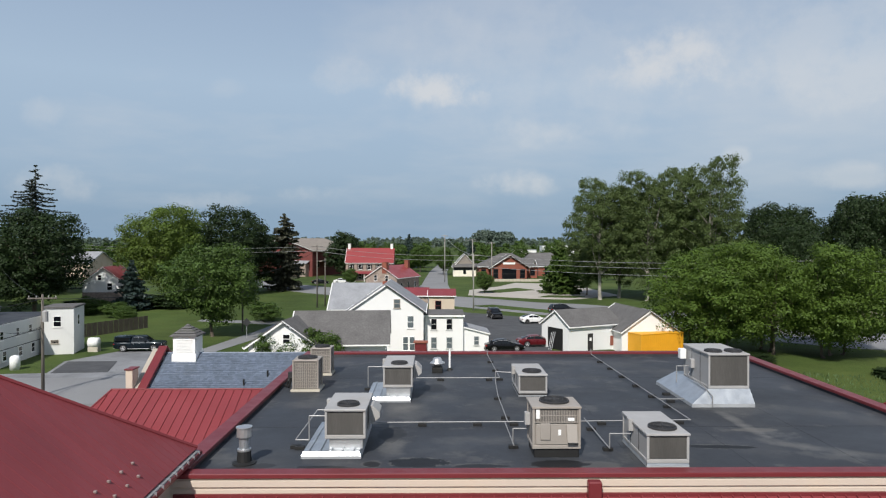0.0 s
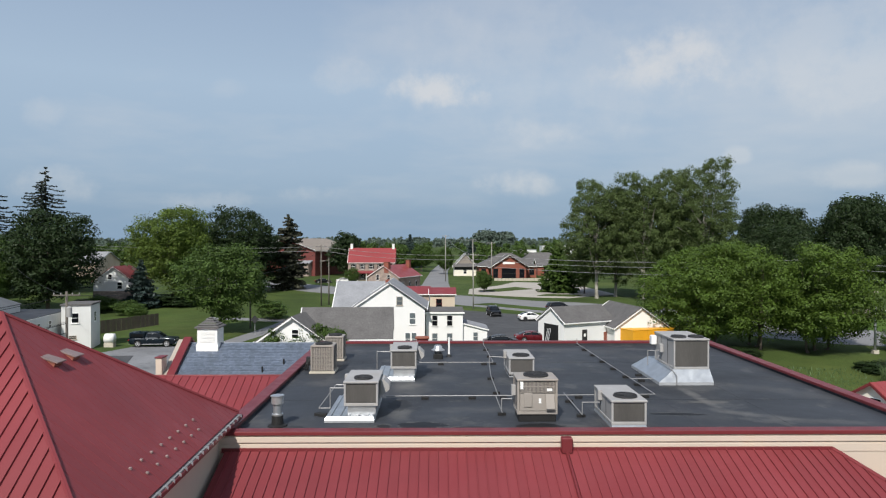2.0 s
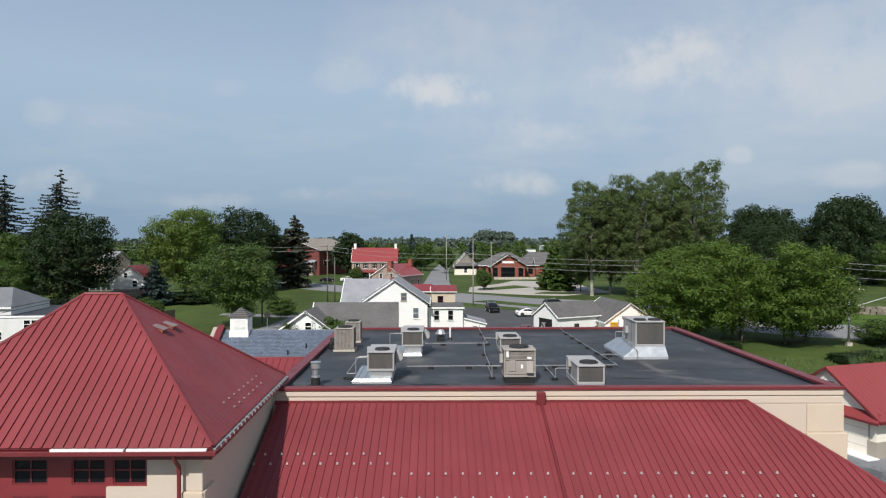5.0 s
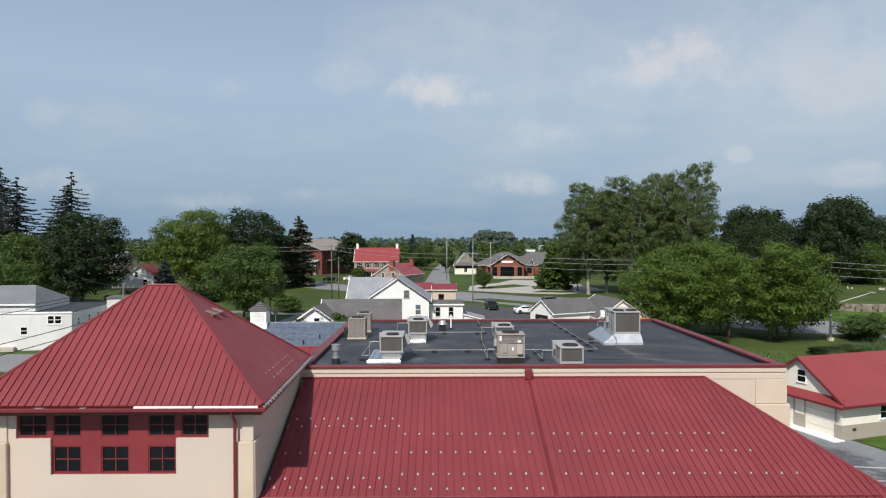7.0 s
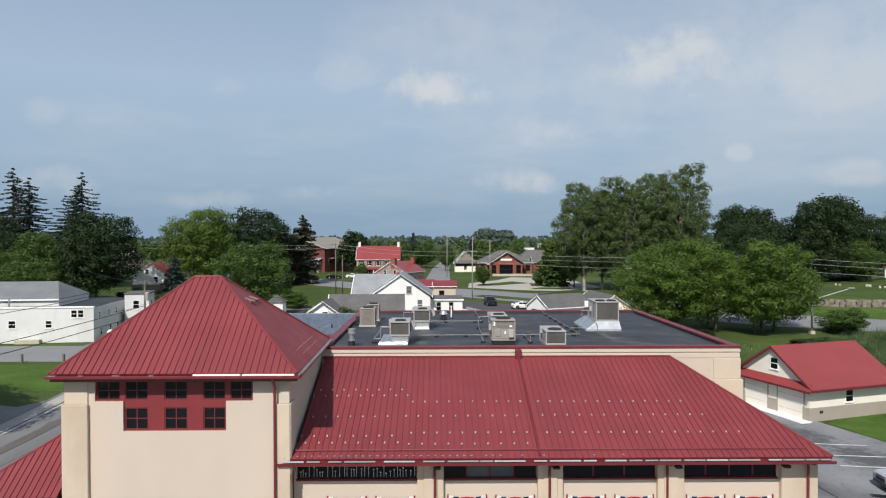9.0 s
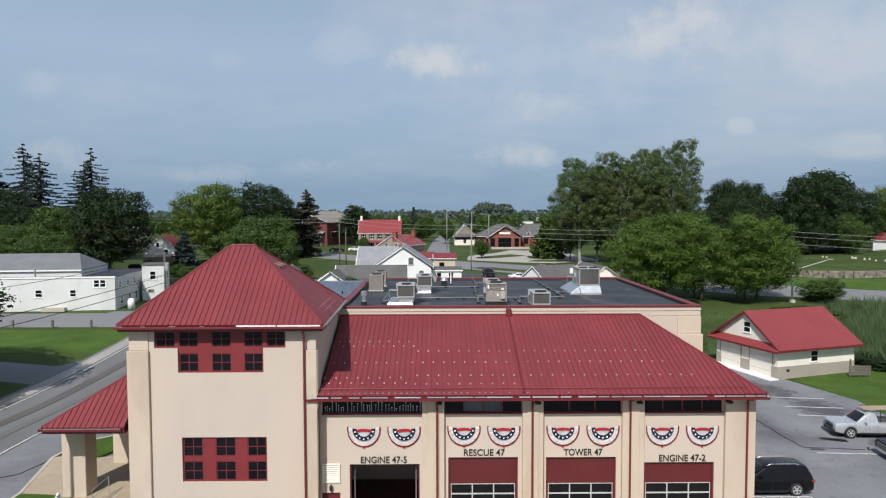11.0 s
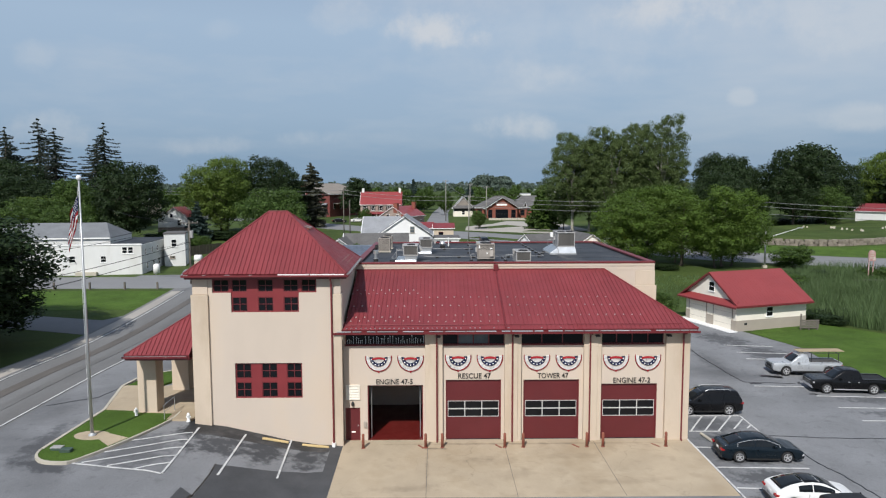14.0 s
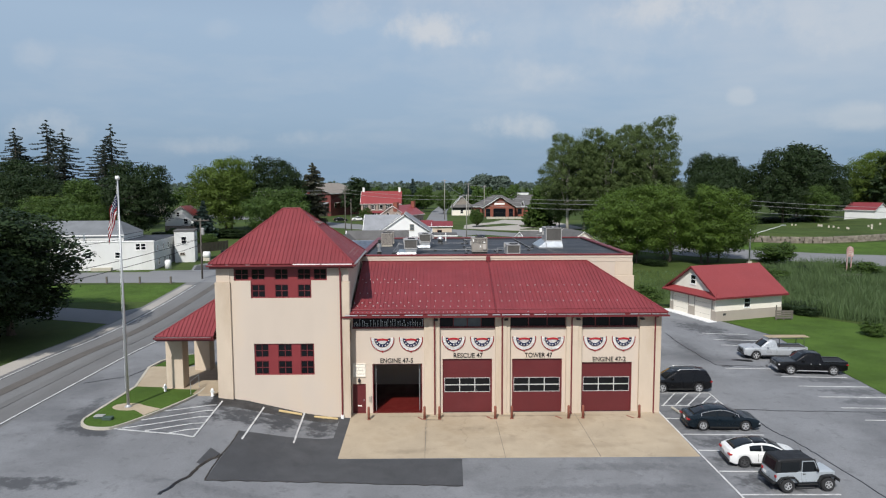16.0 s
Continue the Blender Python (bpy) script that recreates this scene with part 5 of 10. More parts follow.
def porch():
    ex0, ey0, ey1, ez = -20.35, -0.75, 8.4, 6.1
    tx, tz = -16.2, 8.75
    a, b = 2.9, 4.8
    slopes = [[(ex0, ey0, ez), (tx, ey0, ez), (tx, a, tz)], [(ex0, ey1, ez), (ex0, ey0, ez), (tx, a, tz), (tx, b, tz)], [(tx, ey1, ez), (ex0, ey1, ez), (tx, b, tz)]]
    roof = roof_core("porch_roof", slopes, station, label="red standing-seam porch roof against the tower")
    for s in slopes:
        seam_slope(roof, s)
    ridge_cap(roof, (ex0, ey0, ez), (tx, a, tz), 0.05)
    ridge_cap(roof, (ex0, ey1, ez), (tx, b, tz), 0.05)
    part("soffit", box(bmesh.new(), ex0 + 0.1, tx, ey0 + 0.1, ey1 - 0.1, ez - 0.34, ez - 0.26), M["red_trim"], station)
    bm = bmesh.new()
    box(bm, ex0 + 0.02, tx, ey0 + 0.02, ey0 + 0.08, ez - 0.30, ez - 0.05)
    box(bm, ex0 + 0.02, ex0 + 0.08, ey0 + 0.08, ey1, ez - 0.30, ez - 0.05)
    part("fascia", bm, M["red_trim"], station)
    g = part("gutter", box(bmesh.new(), ex0 - 0.1, tx - 0.1, ey0 - 0.12, ey0 - 0.0, ez - 0.16, ez - 0.05), M["red_trim"], station)
    part("gutter_guard", box(bmesh.new(), ex0 + 0.1, tx - 0.15, ey0 - 0.1, ey0 - 0.02, ez - 0.048, ez - 0.03), M["aluminium"], g)
    for x0, x1, y0, y1 in ((-20.35, -19.1, 1.0, 2.2), (-20.0, -18.75, 5.9, 7.1), (-17.3, -16.4, 5.9, 7.1)):
        z = gz((x0 + x1) / 2, y0) + 0.1
        part("pillar", box(bmesh.new(), x0, x1, y0, y1, z - 0.2, ez - 0.3, 0.025), M["tan"], station, "square tan stucco porch pillar")
    # handrail by the step
    rail = thing("handrail", "thin grey metal handrail beside the porch step", "handrail", (-18.0, -0.4, gz(-18, -0.4)))
    zz = gz(-18, -0.3) + 0.17
    for y in (-0.35, 1.4):
        bm = bmesh.new()
        tube(bm, (-18.1, y, zz), (-18.1, y, zz + 0.95), 0.022, 6)
        part("post", bm, M["steel"], rail)
    part("rail", tube(bmesh.new(), (-18.1, -0.4, zz + 0.95), (-18.1, 1.45, zz + 0.95), 0.022, 6), M["steel"], rail)
    part("rail", tube(bmesh.new(), (-18.1, -0.4, zz + 0.5), (-18.1, 1.45, zz + 0.5), 0.018, 6), M["steel"], rail)


porch()


def flat_block():
    x0, x1, y0, y1, top = -6.6, 16.12, 7.42, 26.2, 10.87
    part("block_wall", box(bmesh.new(), x0, x1, y0, y0 + 0.3, -0.2, 11.0), M["cream"], station)
    part("block_wall", box(bmesh.new(), x1 - 0.3, x1, y0 + 0.3, y1 - 0.3, -0.2, 11.0), M["cream"], station)
    part("block_wall", box(bmesh.new(), x0, x0 + 0.3, y0 + 0.3, y1 - 0.3, -0.2, 11.0), M["cream"], station)
    part("block_wall", box(bmesh.new(), x0, x1, y1 - 0.3, y1, -0.2, 11.0), M["cream"], station)
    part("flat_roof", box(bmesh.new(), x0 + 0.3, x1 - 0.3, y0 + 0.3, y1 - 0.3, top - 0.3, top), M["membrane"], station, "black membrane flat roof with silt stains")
    # stucco bands and corner pier on the face above the hip
    part("cornice_band", box(bmesh.new(), x0, x1 + 0.04, y0 - 0.05, y0, 10.76, 10.93, 0.01), M["cream"], station)
    part("cornice_band", box(bmesh.new(), x0, x1 + 0.02, y0 - 0.025, y0, 10.44, 10.70, 0.01), M["cream"], station)
    part("block_pier", box(bmesh.new(), 14.7, x1 + 0.05, y0 - 0.06, y0 - 0.001, 9.30, 10.40, 0.01), M["tan"], station)
    part("block_pier", box(bmesh.new(), 14.66, x1 + 0.16, y0 - 0.14, y0 + 1.0, -0.2, 9.28, 0.02), M["tan"], station, "tan stucco corner pier")
    # coping
    for a in ((x0 - 0.06, x1 + 0.06, y0 - 0.07, y0 + 0.36), (x0 - 0.06, x1 + 0.06, y1 - 0.36, y1 + 0.06), (x0 - 0.06, x0 + 0.42, y0 + 0.36, y1 - 0.36), (x1 - 0.42, x1 + 0.06, y0 + 0.36, y1 - 0.36)):
        bm = bmesh.new()
        box(bm, *a, 10.98, 11.10, 0.015)
        part("coping", bm, M["red_trim"], station, "dark red metal parapet coping")
    # membrane turned up the parapet's inner side
    bm = bmesh.new()
    box(bm, x0 + 0.3, x1 - 0.3, y1 - 0.42, y1 - 0.3, top, 10.98)
    box(bm, x0 + 0.3, x0 + 0.36, y0 + 0.3, y1 - 0.42, top, 10.98)
    box(bm, x1 - 0.36, x1 - 0.3, y0 + 0.3, y1 - 0.42, top, 10.98)
    box(bm, x0 + 0.36, x1 - 0.36, y0 + 0.3, y0 + 0.36, top, 10.98)
    part("upstand", bm, M["membrane"], station)
    # rain head on the front
    bm = bmesh.new()
    box(bm, 3.92, 4.26, y0 - 0.30, y0 - 0.06, 10.48, 10.95, 0.03)
    box(bm, 4.0, 4.18, y0 - 0.25, y0 - 0.08, 10.3, 10.5)
    part("rain_head", bm, M["red_trim"], station, "dark red rainwater head")
    # lapped seams of the membrane
    bm = bmesh.new()
    for x in (-3.6, -0.55, 2.5, 5.6, 8.7, 11.8):
        box(bm, x, x + 0.05, y0 + 0.4, y1 - 0.45, top, top + 0.004)
    for y in (12.4, 20.3):
        box(bm, x0 + 0.4, x1 - 0.4, y, y + 0.05, top + 0.001, top + 0.005)
    part("seam", bm, M["membrane"], station)


flat_block()


def west_wing():
    # lower wing with a red sheet roof and a slate gable behind it
    part("wing_wall", box(bmesh.new(), -17.6, -6.8, 18.5, 34.5, 0.5, 6.6), M["cream"], station)
    xl, xr = -18.0, -6.85
    front = [(xl - 1.0, 20.2, 6.0), (xr, 20.2, 6.0), (xr, 26.6, 8.98), (xl + 0.9, 26.6, 8.98)]
    left = [(xl - 1.0, 30.0, 6.0), (xl - 1.0, 20.2, 6.0), (xl + 0.9, 26.6, 8.98)]
    roof = roof_core("wing_roof", [front, left], station, label="red standing-seam roof of the low wing")
    seam_slope(roof, front, 0.46)
    seam_slope(roof, left, 0.46)
    ridge_cap(roof, (xl + 0.9, 26.6, 8.98), (xr, 26.6, 8.98), 0.05)
    ridge_cap(roof, (xl - 1.0, 20.2, 6.0), (xl + 0.9, 26.6, 8.98), 0.05)
    # slate slope: rows of lapped slates
    y0, z0, y1, z1 = 26.3, 8.45, 29.6, 10.45
    sx0, sx1 = -15.4, -6.8
    gable = roof_core("slate_roof", [[(sx0, y0, z0), (sx1, y0, z0), (sx1, y1, z1), (sx0, y1, z1)], [(sx1, y1 + 3.3, z0), (sx0, y1 + 3.3, z0), (sx0, y1, z1), (sx1, y1, z1)]], station, "slate", "blue-grey slate gable roof")
    verts, faces = [], []
    rnd = random.Random(3)
    rows = 26
    dy, dz = (y1 - y0) / rows, (z1 - z0) / rows
    n = Vector((0, -dz, dy)).normalized()
    for j in range(rows):
        x = sx0 - (0.15 if j % 2 else 0)
        while x < sx1:
            w = rnd.uniform(0.15, 0.23)
            a, b = max(x, sx0) + 0.005, min(x + w, sx1) - 0.005
            if b - a > 0.04:
                lo = Vector((0, y0 + j * dy - 0.03, z0 + j * dz - 0.018)) + n * (0.035 + rnd.uniform(0, 0.012))
                hi = Vector((0, y0 + (j + 1) * dy, z0 + (j + 1) * dz)) + n * 0.012
                i = len(verts)
                for xx, p, d in ((a, lo, 0), (b, lo, 0), (b, hi, 0), (a, hi, 0), (a, lo, -0.018), (b, lo, -0.018)):
                    q = p + n * d
                    verts.append((xx, q.y, q.z))
                faces += [(i, i + 1, i + 2, i + 3), (i + 4, i + 5, i + 1, i)]
            x += w
    me = bpy.data.meshes.new("slate")
    me.from_pydata(verts, [], faces)
    me.materials.append(M["slate"])
    ob = new("slate", me)
    ob.parent = gable
    tagged(ob, "lapped courses of blue-grey slates", kind="stuff")
    part("ridge_cap", tube(bmesh.new(), (sx0, y1, z1 + 0.02), (sx1, y1, z1 + 0.02), 0.05, 6), M["slate"], gable)
    for x, y in ((-10.3, 27.3), (-9.15, 27.9)):
        z = z0 + (y - y0) / (y1 - y0) * (z1 - z0)
        part("vent_pipe", tube(bmesh.new(), (x, y, z), (x, y, z + 0.35), 0.05, 8), M["black"], gable, "short black vent pipe")
    # gable parapet with red coping, stepped pier at its foot
    bm = bmesh.new()
    for ya, za, yb, zb in ((y0 - 1.2, z0 - 0.45, y1 + 0.05, z1 + 0.42), (y1 + 0.05, z1 + 0.42, y1 + 3.6, z0 + 0.1)):
        slab(bm, [(sx0 - 0.42, ya, za), (sx0 + 0.05, ya, za), (sx0 + 0.05, yb, zb), (sx0 - 0.42, yb, zb)], 0.16)
    part("gable_coping", bm, M["red_trim"], station, "dark red sheet coping on the gable parapet")
    bm = bmesh.new()
    slab(bm, [(sx0 - 0.38, y0 - 1.2, z0 - 0.6), (sx0 - 0.38, y1, z1 + 0.27), (sx0 - 0.38, y1 + 3.5, z0 - 0.1), (sx0 - 0.38, y1 + 3.5, 1), (sx0 - 0.38, y0 - 1.2, 1)], -0.36)
    part("gable_wall", bm, M["grey_band"], station)
    part("gable_pier", box(bmesh.new(), -16.45, -16.08, 26.75, 27.5, 1.0, 10.0, 0.02), M["cream"], station)
    part("gable_pier_cap", box(bmesh.new(), -16.5, -16.03, 26.70, 27.55, 10.0, 10.07, 0.015), M["red_trim"], station)
    # cupola on the slate ridge
    c = thing("cupola", "white louvred cupola with a weathered shingle cap", "cupola", (-14.15, 29.6, z1))
    cx, cy = -14.15, 29.6
    body = part("body", box(bmesh.new(), cx - 0.62, cx + 0.62, cy - 0.62, cy + 0.62, z1 - 0.65, z1 + 1.08), M["white_trim"], c)
    part("plinth", box(bmesh.new(), cx - 0.68, cx + 0.68, cy - 0.68, cy + 0.68, z1 - 0.7, z1 + 0.05), M["white_trim"], c)
    for i in range(9):
        part("slat", box(bmesh.new(), cx - 0.44, cx + 0.44, cy - 0.65, cy - 0.62, z1 + 0.17 + i * 0.082, z1 + 0.225 + i * 0.082), M["white_trim"], body)
        part("slat", box(bmesh.new(), cx + 0.62, cx + 0.65, cy - 0.44, cy + 0.44, z1 + 0.17 + i * 0.082, z1 + 0.225 + i * 0.082), M["white_trim"], body)
    bm = bmesh.new()
    e = 0.76
    for k in range(4):
        r = Matrix.Rotation(k * math.pi / 2, 4, "Z")
        for i in range(5):
            f0, f1 = i / 5, (i + 1) / 5
            a = [Vector((-e * (1 - f0), -e * (1 - f0), 1.08 + 0.62 * f0 + 0.03)), Vector((e * (1 - f0), -e * (1 - f0), 1.08 + 0.62 * f0 + 0.03)), Vector((e * (1 - f1), -e * (1 - f1), 1.08 + 0.62 * f1)), Vector((-e * (1 - f1), -e * (1 - f1), 1.08 + 0.62 * f1))]
            bm.faces.new([bm.verts.new((r @ p) + Vector((cx, cy, z1))) for p in a])
    box(bm, cx - e, cx + e, cy - e, cy + e, z1 + 1.04, z1 + 1.10)
    part("cap", bm, M["shingle"], c, "weathered grey shingle cap")


west_wing()


# ---- lettering and bunting over the doors ----
def sign_text(words, cx, z, width):
    cu = bpy.data.curves.new("sign_text", "FONT")
    cu.body, cu.align_x, cu.align_y, cu.size, cu.extrude, cu.offset = words, "CENTER", "BOTTOM", 0.49, 0.015, 0.004
    tmp = bpy.data.objects.new("tmp", cu)
    scene.collection.objects.link(tmp)
    bpy.context.view_layer.update()
    me = bpy.data.meshes.new_from_object(tmp.evaluated_get(bpy.context.evaluated_depsgraph_get()))
    bpy.data.objects.remove(tmp)
    w = max(v.co.x for v in me.vertices) - min(v.co.x for v in me.vertices)
    me.materials.clear()
    me.materials.append(M["letter"])
    me.transform(Matrix.Diagonal((width / w, 1.0, 1, 1)))
    me.transform(Matrix.Translation((cx, 0.19, z)) @ Matrix.Rotation(math.pi / 2, 4, "X"))
    tagged(new("wall_lettering", me), "black raised letters reading " + words, "sign", "door lettering")


for words, cx, z, w in (("ENGINE 47-5", -3.17, 3.76, 2.40), ("RESCUE 47", 2.07, 4.12, 2.14), ("TOWER 47", 7.25, 4.11, 2.02), ("ENGINE 47-2", 12.46, 3.77, 2.44)):
    sign_text(words, cx, z, w)


def bunting():
    b = thing("bunting", "pleated half-round red, white and navy bunting on the wall", "bunting", (0, 0, 0), "bunting over the doors")
    def ring(r0, r1, mat, label, a0=0.0, a1=math.pi, lift=0.0, wide=0.87, deep=0.94):
        bm = bmesh.new()
        n = 36
        rows = []
        for k in range(n + 1):
            a = a0 + (a1 - a0) * k / n
            d = -0.03 - lift - 0.006 * math.sin(k * 1.7)
            rows.append([bm.verts.new((wide * r * math.cos(a), d * (0.5 + r), -deep * r * math.sin(a))) for r in (r0, r1)])
        for p, q in zip(rows, rows[1:]):
            bm.faces.new((p[0], q[0], q[1], p[1]))
        bmesh.ops.solidify(bm, geom=bm.faces[:], thickness=0.008)
        return part("band", bm, M[mat], b, label)
    ring(0.925, 1.0, "flag_red", "red hem", -0.16, math.pi + 0.16, 0.004)
    ring(0.70, 0.925, "flag_white", "white band", -0.12, math.pi + 0.12)
    navy = ring(0.44, 0.70, "flag_blue", "navy band with white stars", -0.08, math.pi + 0.08, 0.004, 0.84, 0.86)
    ring(0.0, 0.46, "flag_white", "white inner band", 0.0, math.pi, 0.0, 0.84, 0.86)
    bm = bmesh.new()
    arch = [(-0.42, -0.02), (-0.20, 0.03), (0.0, 0.05), (0.20, 0.03), (0.42, -0.02), (0.40, -0.15), (0.20, -0.11), (0.0, -0.10), (-0.20, -0.11), (-0.40, -0.15)]
    slab(bm, [(x, -0.062, z) for x, z in arch], 0.012)
    part("pleat", bm, M["flag_red"], b, "red pleat under the top edge")
    for k in range(7):
        a = math.pi * (k + 0.5) / 7
        cx, cz = 0.84 * 0.575 * math.cos(a), -0.86 * 0.575 * math.sin(a)
        bm = bmesh.new()
        star = [bm.verts.new((cx + (0.062 if q % 2 == 0 else 0.03) * math.sin(q * math.pi / 5), -0.078, cz + (0.062 if q % 2 == 0 else 0.03) * math.cos(q * math.pi / 5))) for q in range(10)]
        bm.faces.new(star)
        bmesh.ops.solidify(bm, geom=bm.faces[:], thickness=0.012)
        part("star", bm, M["flag_white"], navy)
    part("tail", box(bmesh.new(), -0.05, 0.05, -0.06, -0.03, -1.0, -0.9), M["flag_red"], b)
    return b


first = bunting()
spots = [(-4.19, 5.64), (-2.10, 5.63), (1.02, 5.67), (3.10, 5.65), (6.19, 5.65), (8.28, 5.64), (11.40, 5.62), (13.50, 5.61)]
for k, (x, z) in enumerate(spots):
    if k == 0:
        first.matrix_basis = pose(x, 0.215, z)
    else:
        copy_thing(first, pose(x, 0.215, z))


def bollard():
    b = thing("bollard", "rust-red steel pipe bollard on the apron", "bollard", (0, 0, 0), "bollards before the doors")
    part("post", lathe(bmesh.new(), [(0.09, -0.05), (0.09, 0.88), (0.075, 0.93), (0.03, 0.96)], (0, 0, 0), 12), M["bollard"], b, smooth=True)
    part("collar", lathe(bmesh.new(), [(0.13, 0), (0.13, 0.03), (0.10, 0.05)], (0, 0, 0), 12), M["bollard"], b)
    return b


bl = bollard()
for k, x in enumerate((-5.13, -1.12, -0.05, 3.97, 5.16, 9.26, 10.30, 14.37)):
    if k == 0:
        bl.matrix_basis = pose(x, -1.15, 0.06)
    else:
        copy_thing(bl, pose(x, -1.15, 0.06))
for x in (-1.6, 3.4, 8.4, 13.6):
    line_mark("trim_red_mark", (x, -0.7), (x + 0.35, -1.25), 0.14, "bollard", "short worn red mark on the apron", 0.075)


def hydrant(x, y):
    z = gz(x, y) + 0.1
    h = thing("fire_hydrant", "small white fire hydrant on the grass", "fire hydrant", (x, y, z))
    part("barrel", lathe(bmesh.new(), [(0.13, 0), (0.13, 0.05), (0.09, 0.07), (0.09, 0.40), (0.115, 0.42), (0.115, 0.46), (0.09, 0.50), (0.06, 0.56), (0.02, 0.6)], (x, y, z), 12), M["white_trim"], h, smooth=True)
    for d in (-1, 1):
        part("outlet", tube(bmesh.new(), (x, y, z + 0.32), (x + 0.15 * d, y, z + 0.32), 0.045, 8), M["white_trim"], h)


hydrant(-20.2, 0.3)
hydrant(-16.45, -0.6)
for x, y, m in ((-22.1, -5.6, "unit_grey"), (-21.45, -5.85, "box_green")):
    z = gz(x, y) + 0.14
    b = thing("utility_box", "low grey utility box on the island lawn", "utility box", (x, y, z))
    part("body", box(bmesh.new(), x - 0.3, x + 0.3, y - 0.2, y + 0.2, z, z + 0.15, 0.03), M["box_green"], b)
    part("lid", box(bmesh.new(), x - 0.32, x + 0.32, y - 0.22, y + 0.22, z + 0.15, z + 0.20, 0.02), M[m], b)

# ---- plant on the flat roof ----
RZ = 10.87


def fan_ring(bm_name, u, x, y, z, r):
    b = bmesh.new()
    lathe(b, [(r * 1.08, 0), (r * 1.08, 0.05), (r, 0.07), (r * 0.97, 0.05), (r * 0.97, 0.0)], (x, y, z), 20)
    ring = part("fan_ring", b, M["dark_metal"], u)
    part("fan_well", lathe(bmesh.new(), [(r * 0.95, 0.0), (r * 0.95, 0.035)], (x, y, z), 20), M["black"], ring)
    g = bmesh.new()
    for k in range(10):
        a = k * math.pi / 10
        tube(g, (x - r * math.cos(a), y - r * math.sin(a), z + 0.075), (x + r * math.cos(a), y + r * math.sin(a), z + 0.075), 0.008, 4)
    for q in (0.35, 0.65, 0.9):
        for k in range(16):
            a, c = k * math.tau / 16, (k + 1) * math.tau / 16
            tube(g, (x + q * r * math.cos(a), y + q * r * math.sin(a), z + 0.075), (x + q * r * math.cos(c), y + q * r * math.sin(c), z + 0.075), 0.008, 4)
    part("fan_guard", g, M["dark_metal"], ring)
    h = bmesh.new()
    for k in range(4):
        a = k * math.pi / 2 + 0.3
        m = Matrix.Translation((x, y, z + 0.045)) @ Matrix.Rotation(a, 4, "Z") @ Matrix.Rotation(0.4, 4, "X")
        box(h, 0.05, r * 0.85, -0.08, 0.08, -0.004, 0.004, m=m)
    part("fan_blade", h, M["dark_metal"], ring)


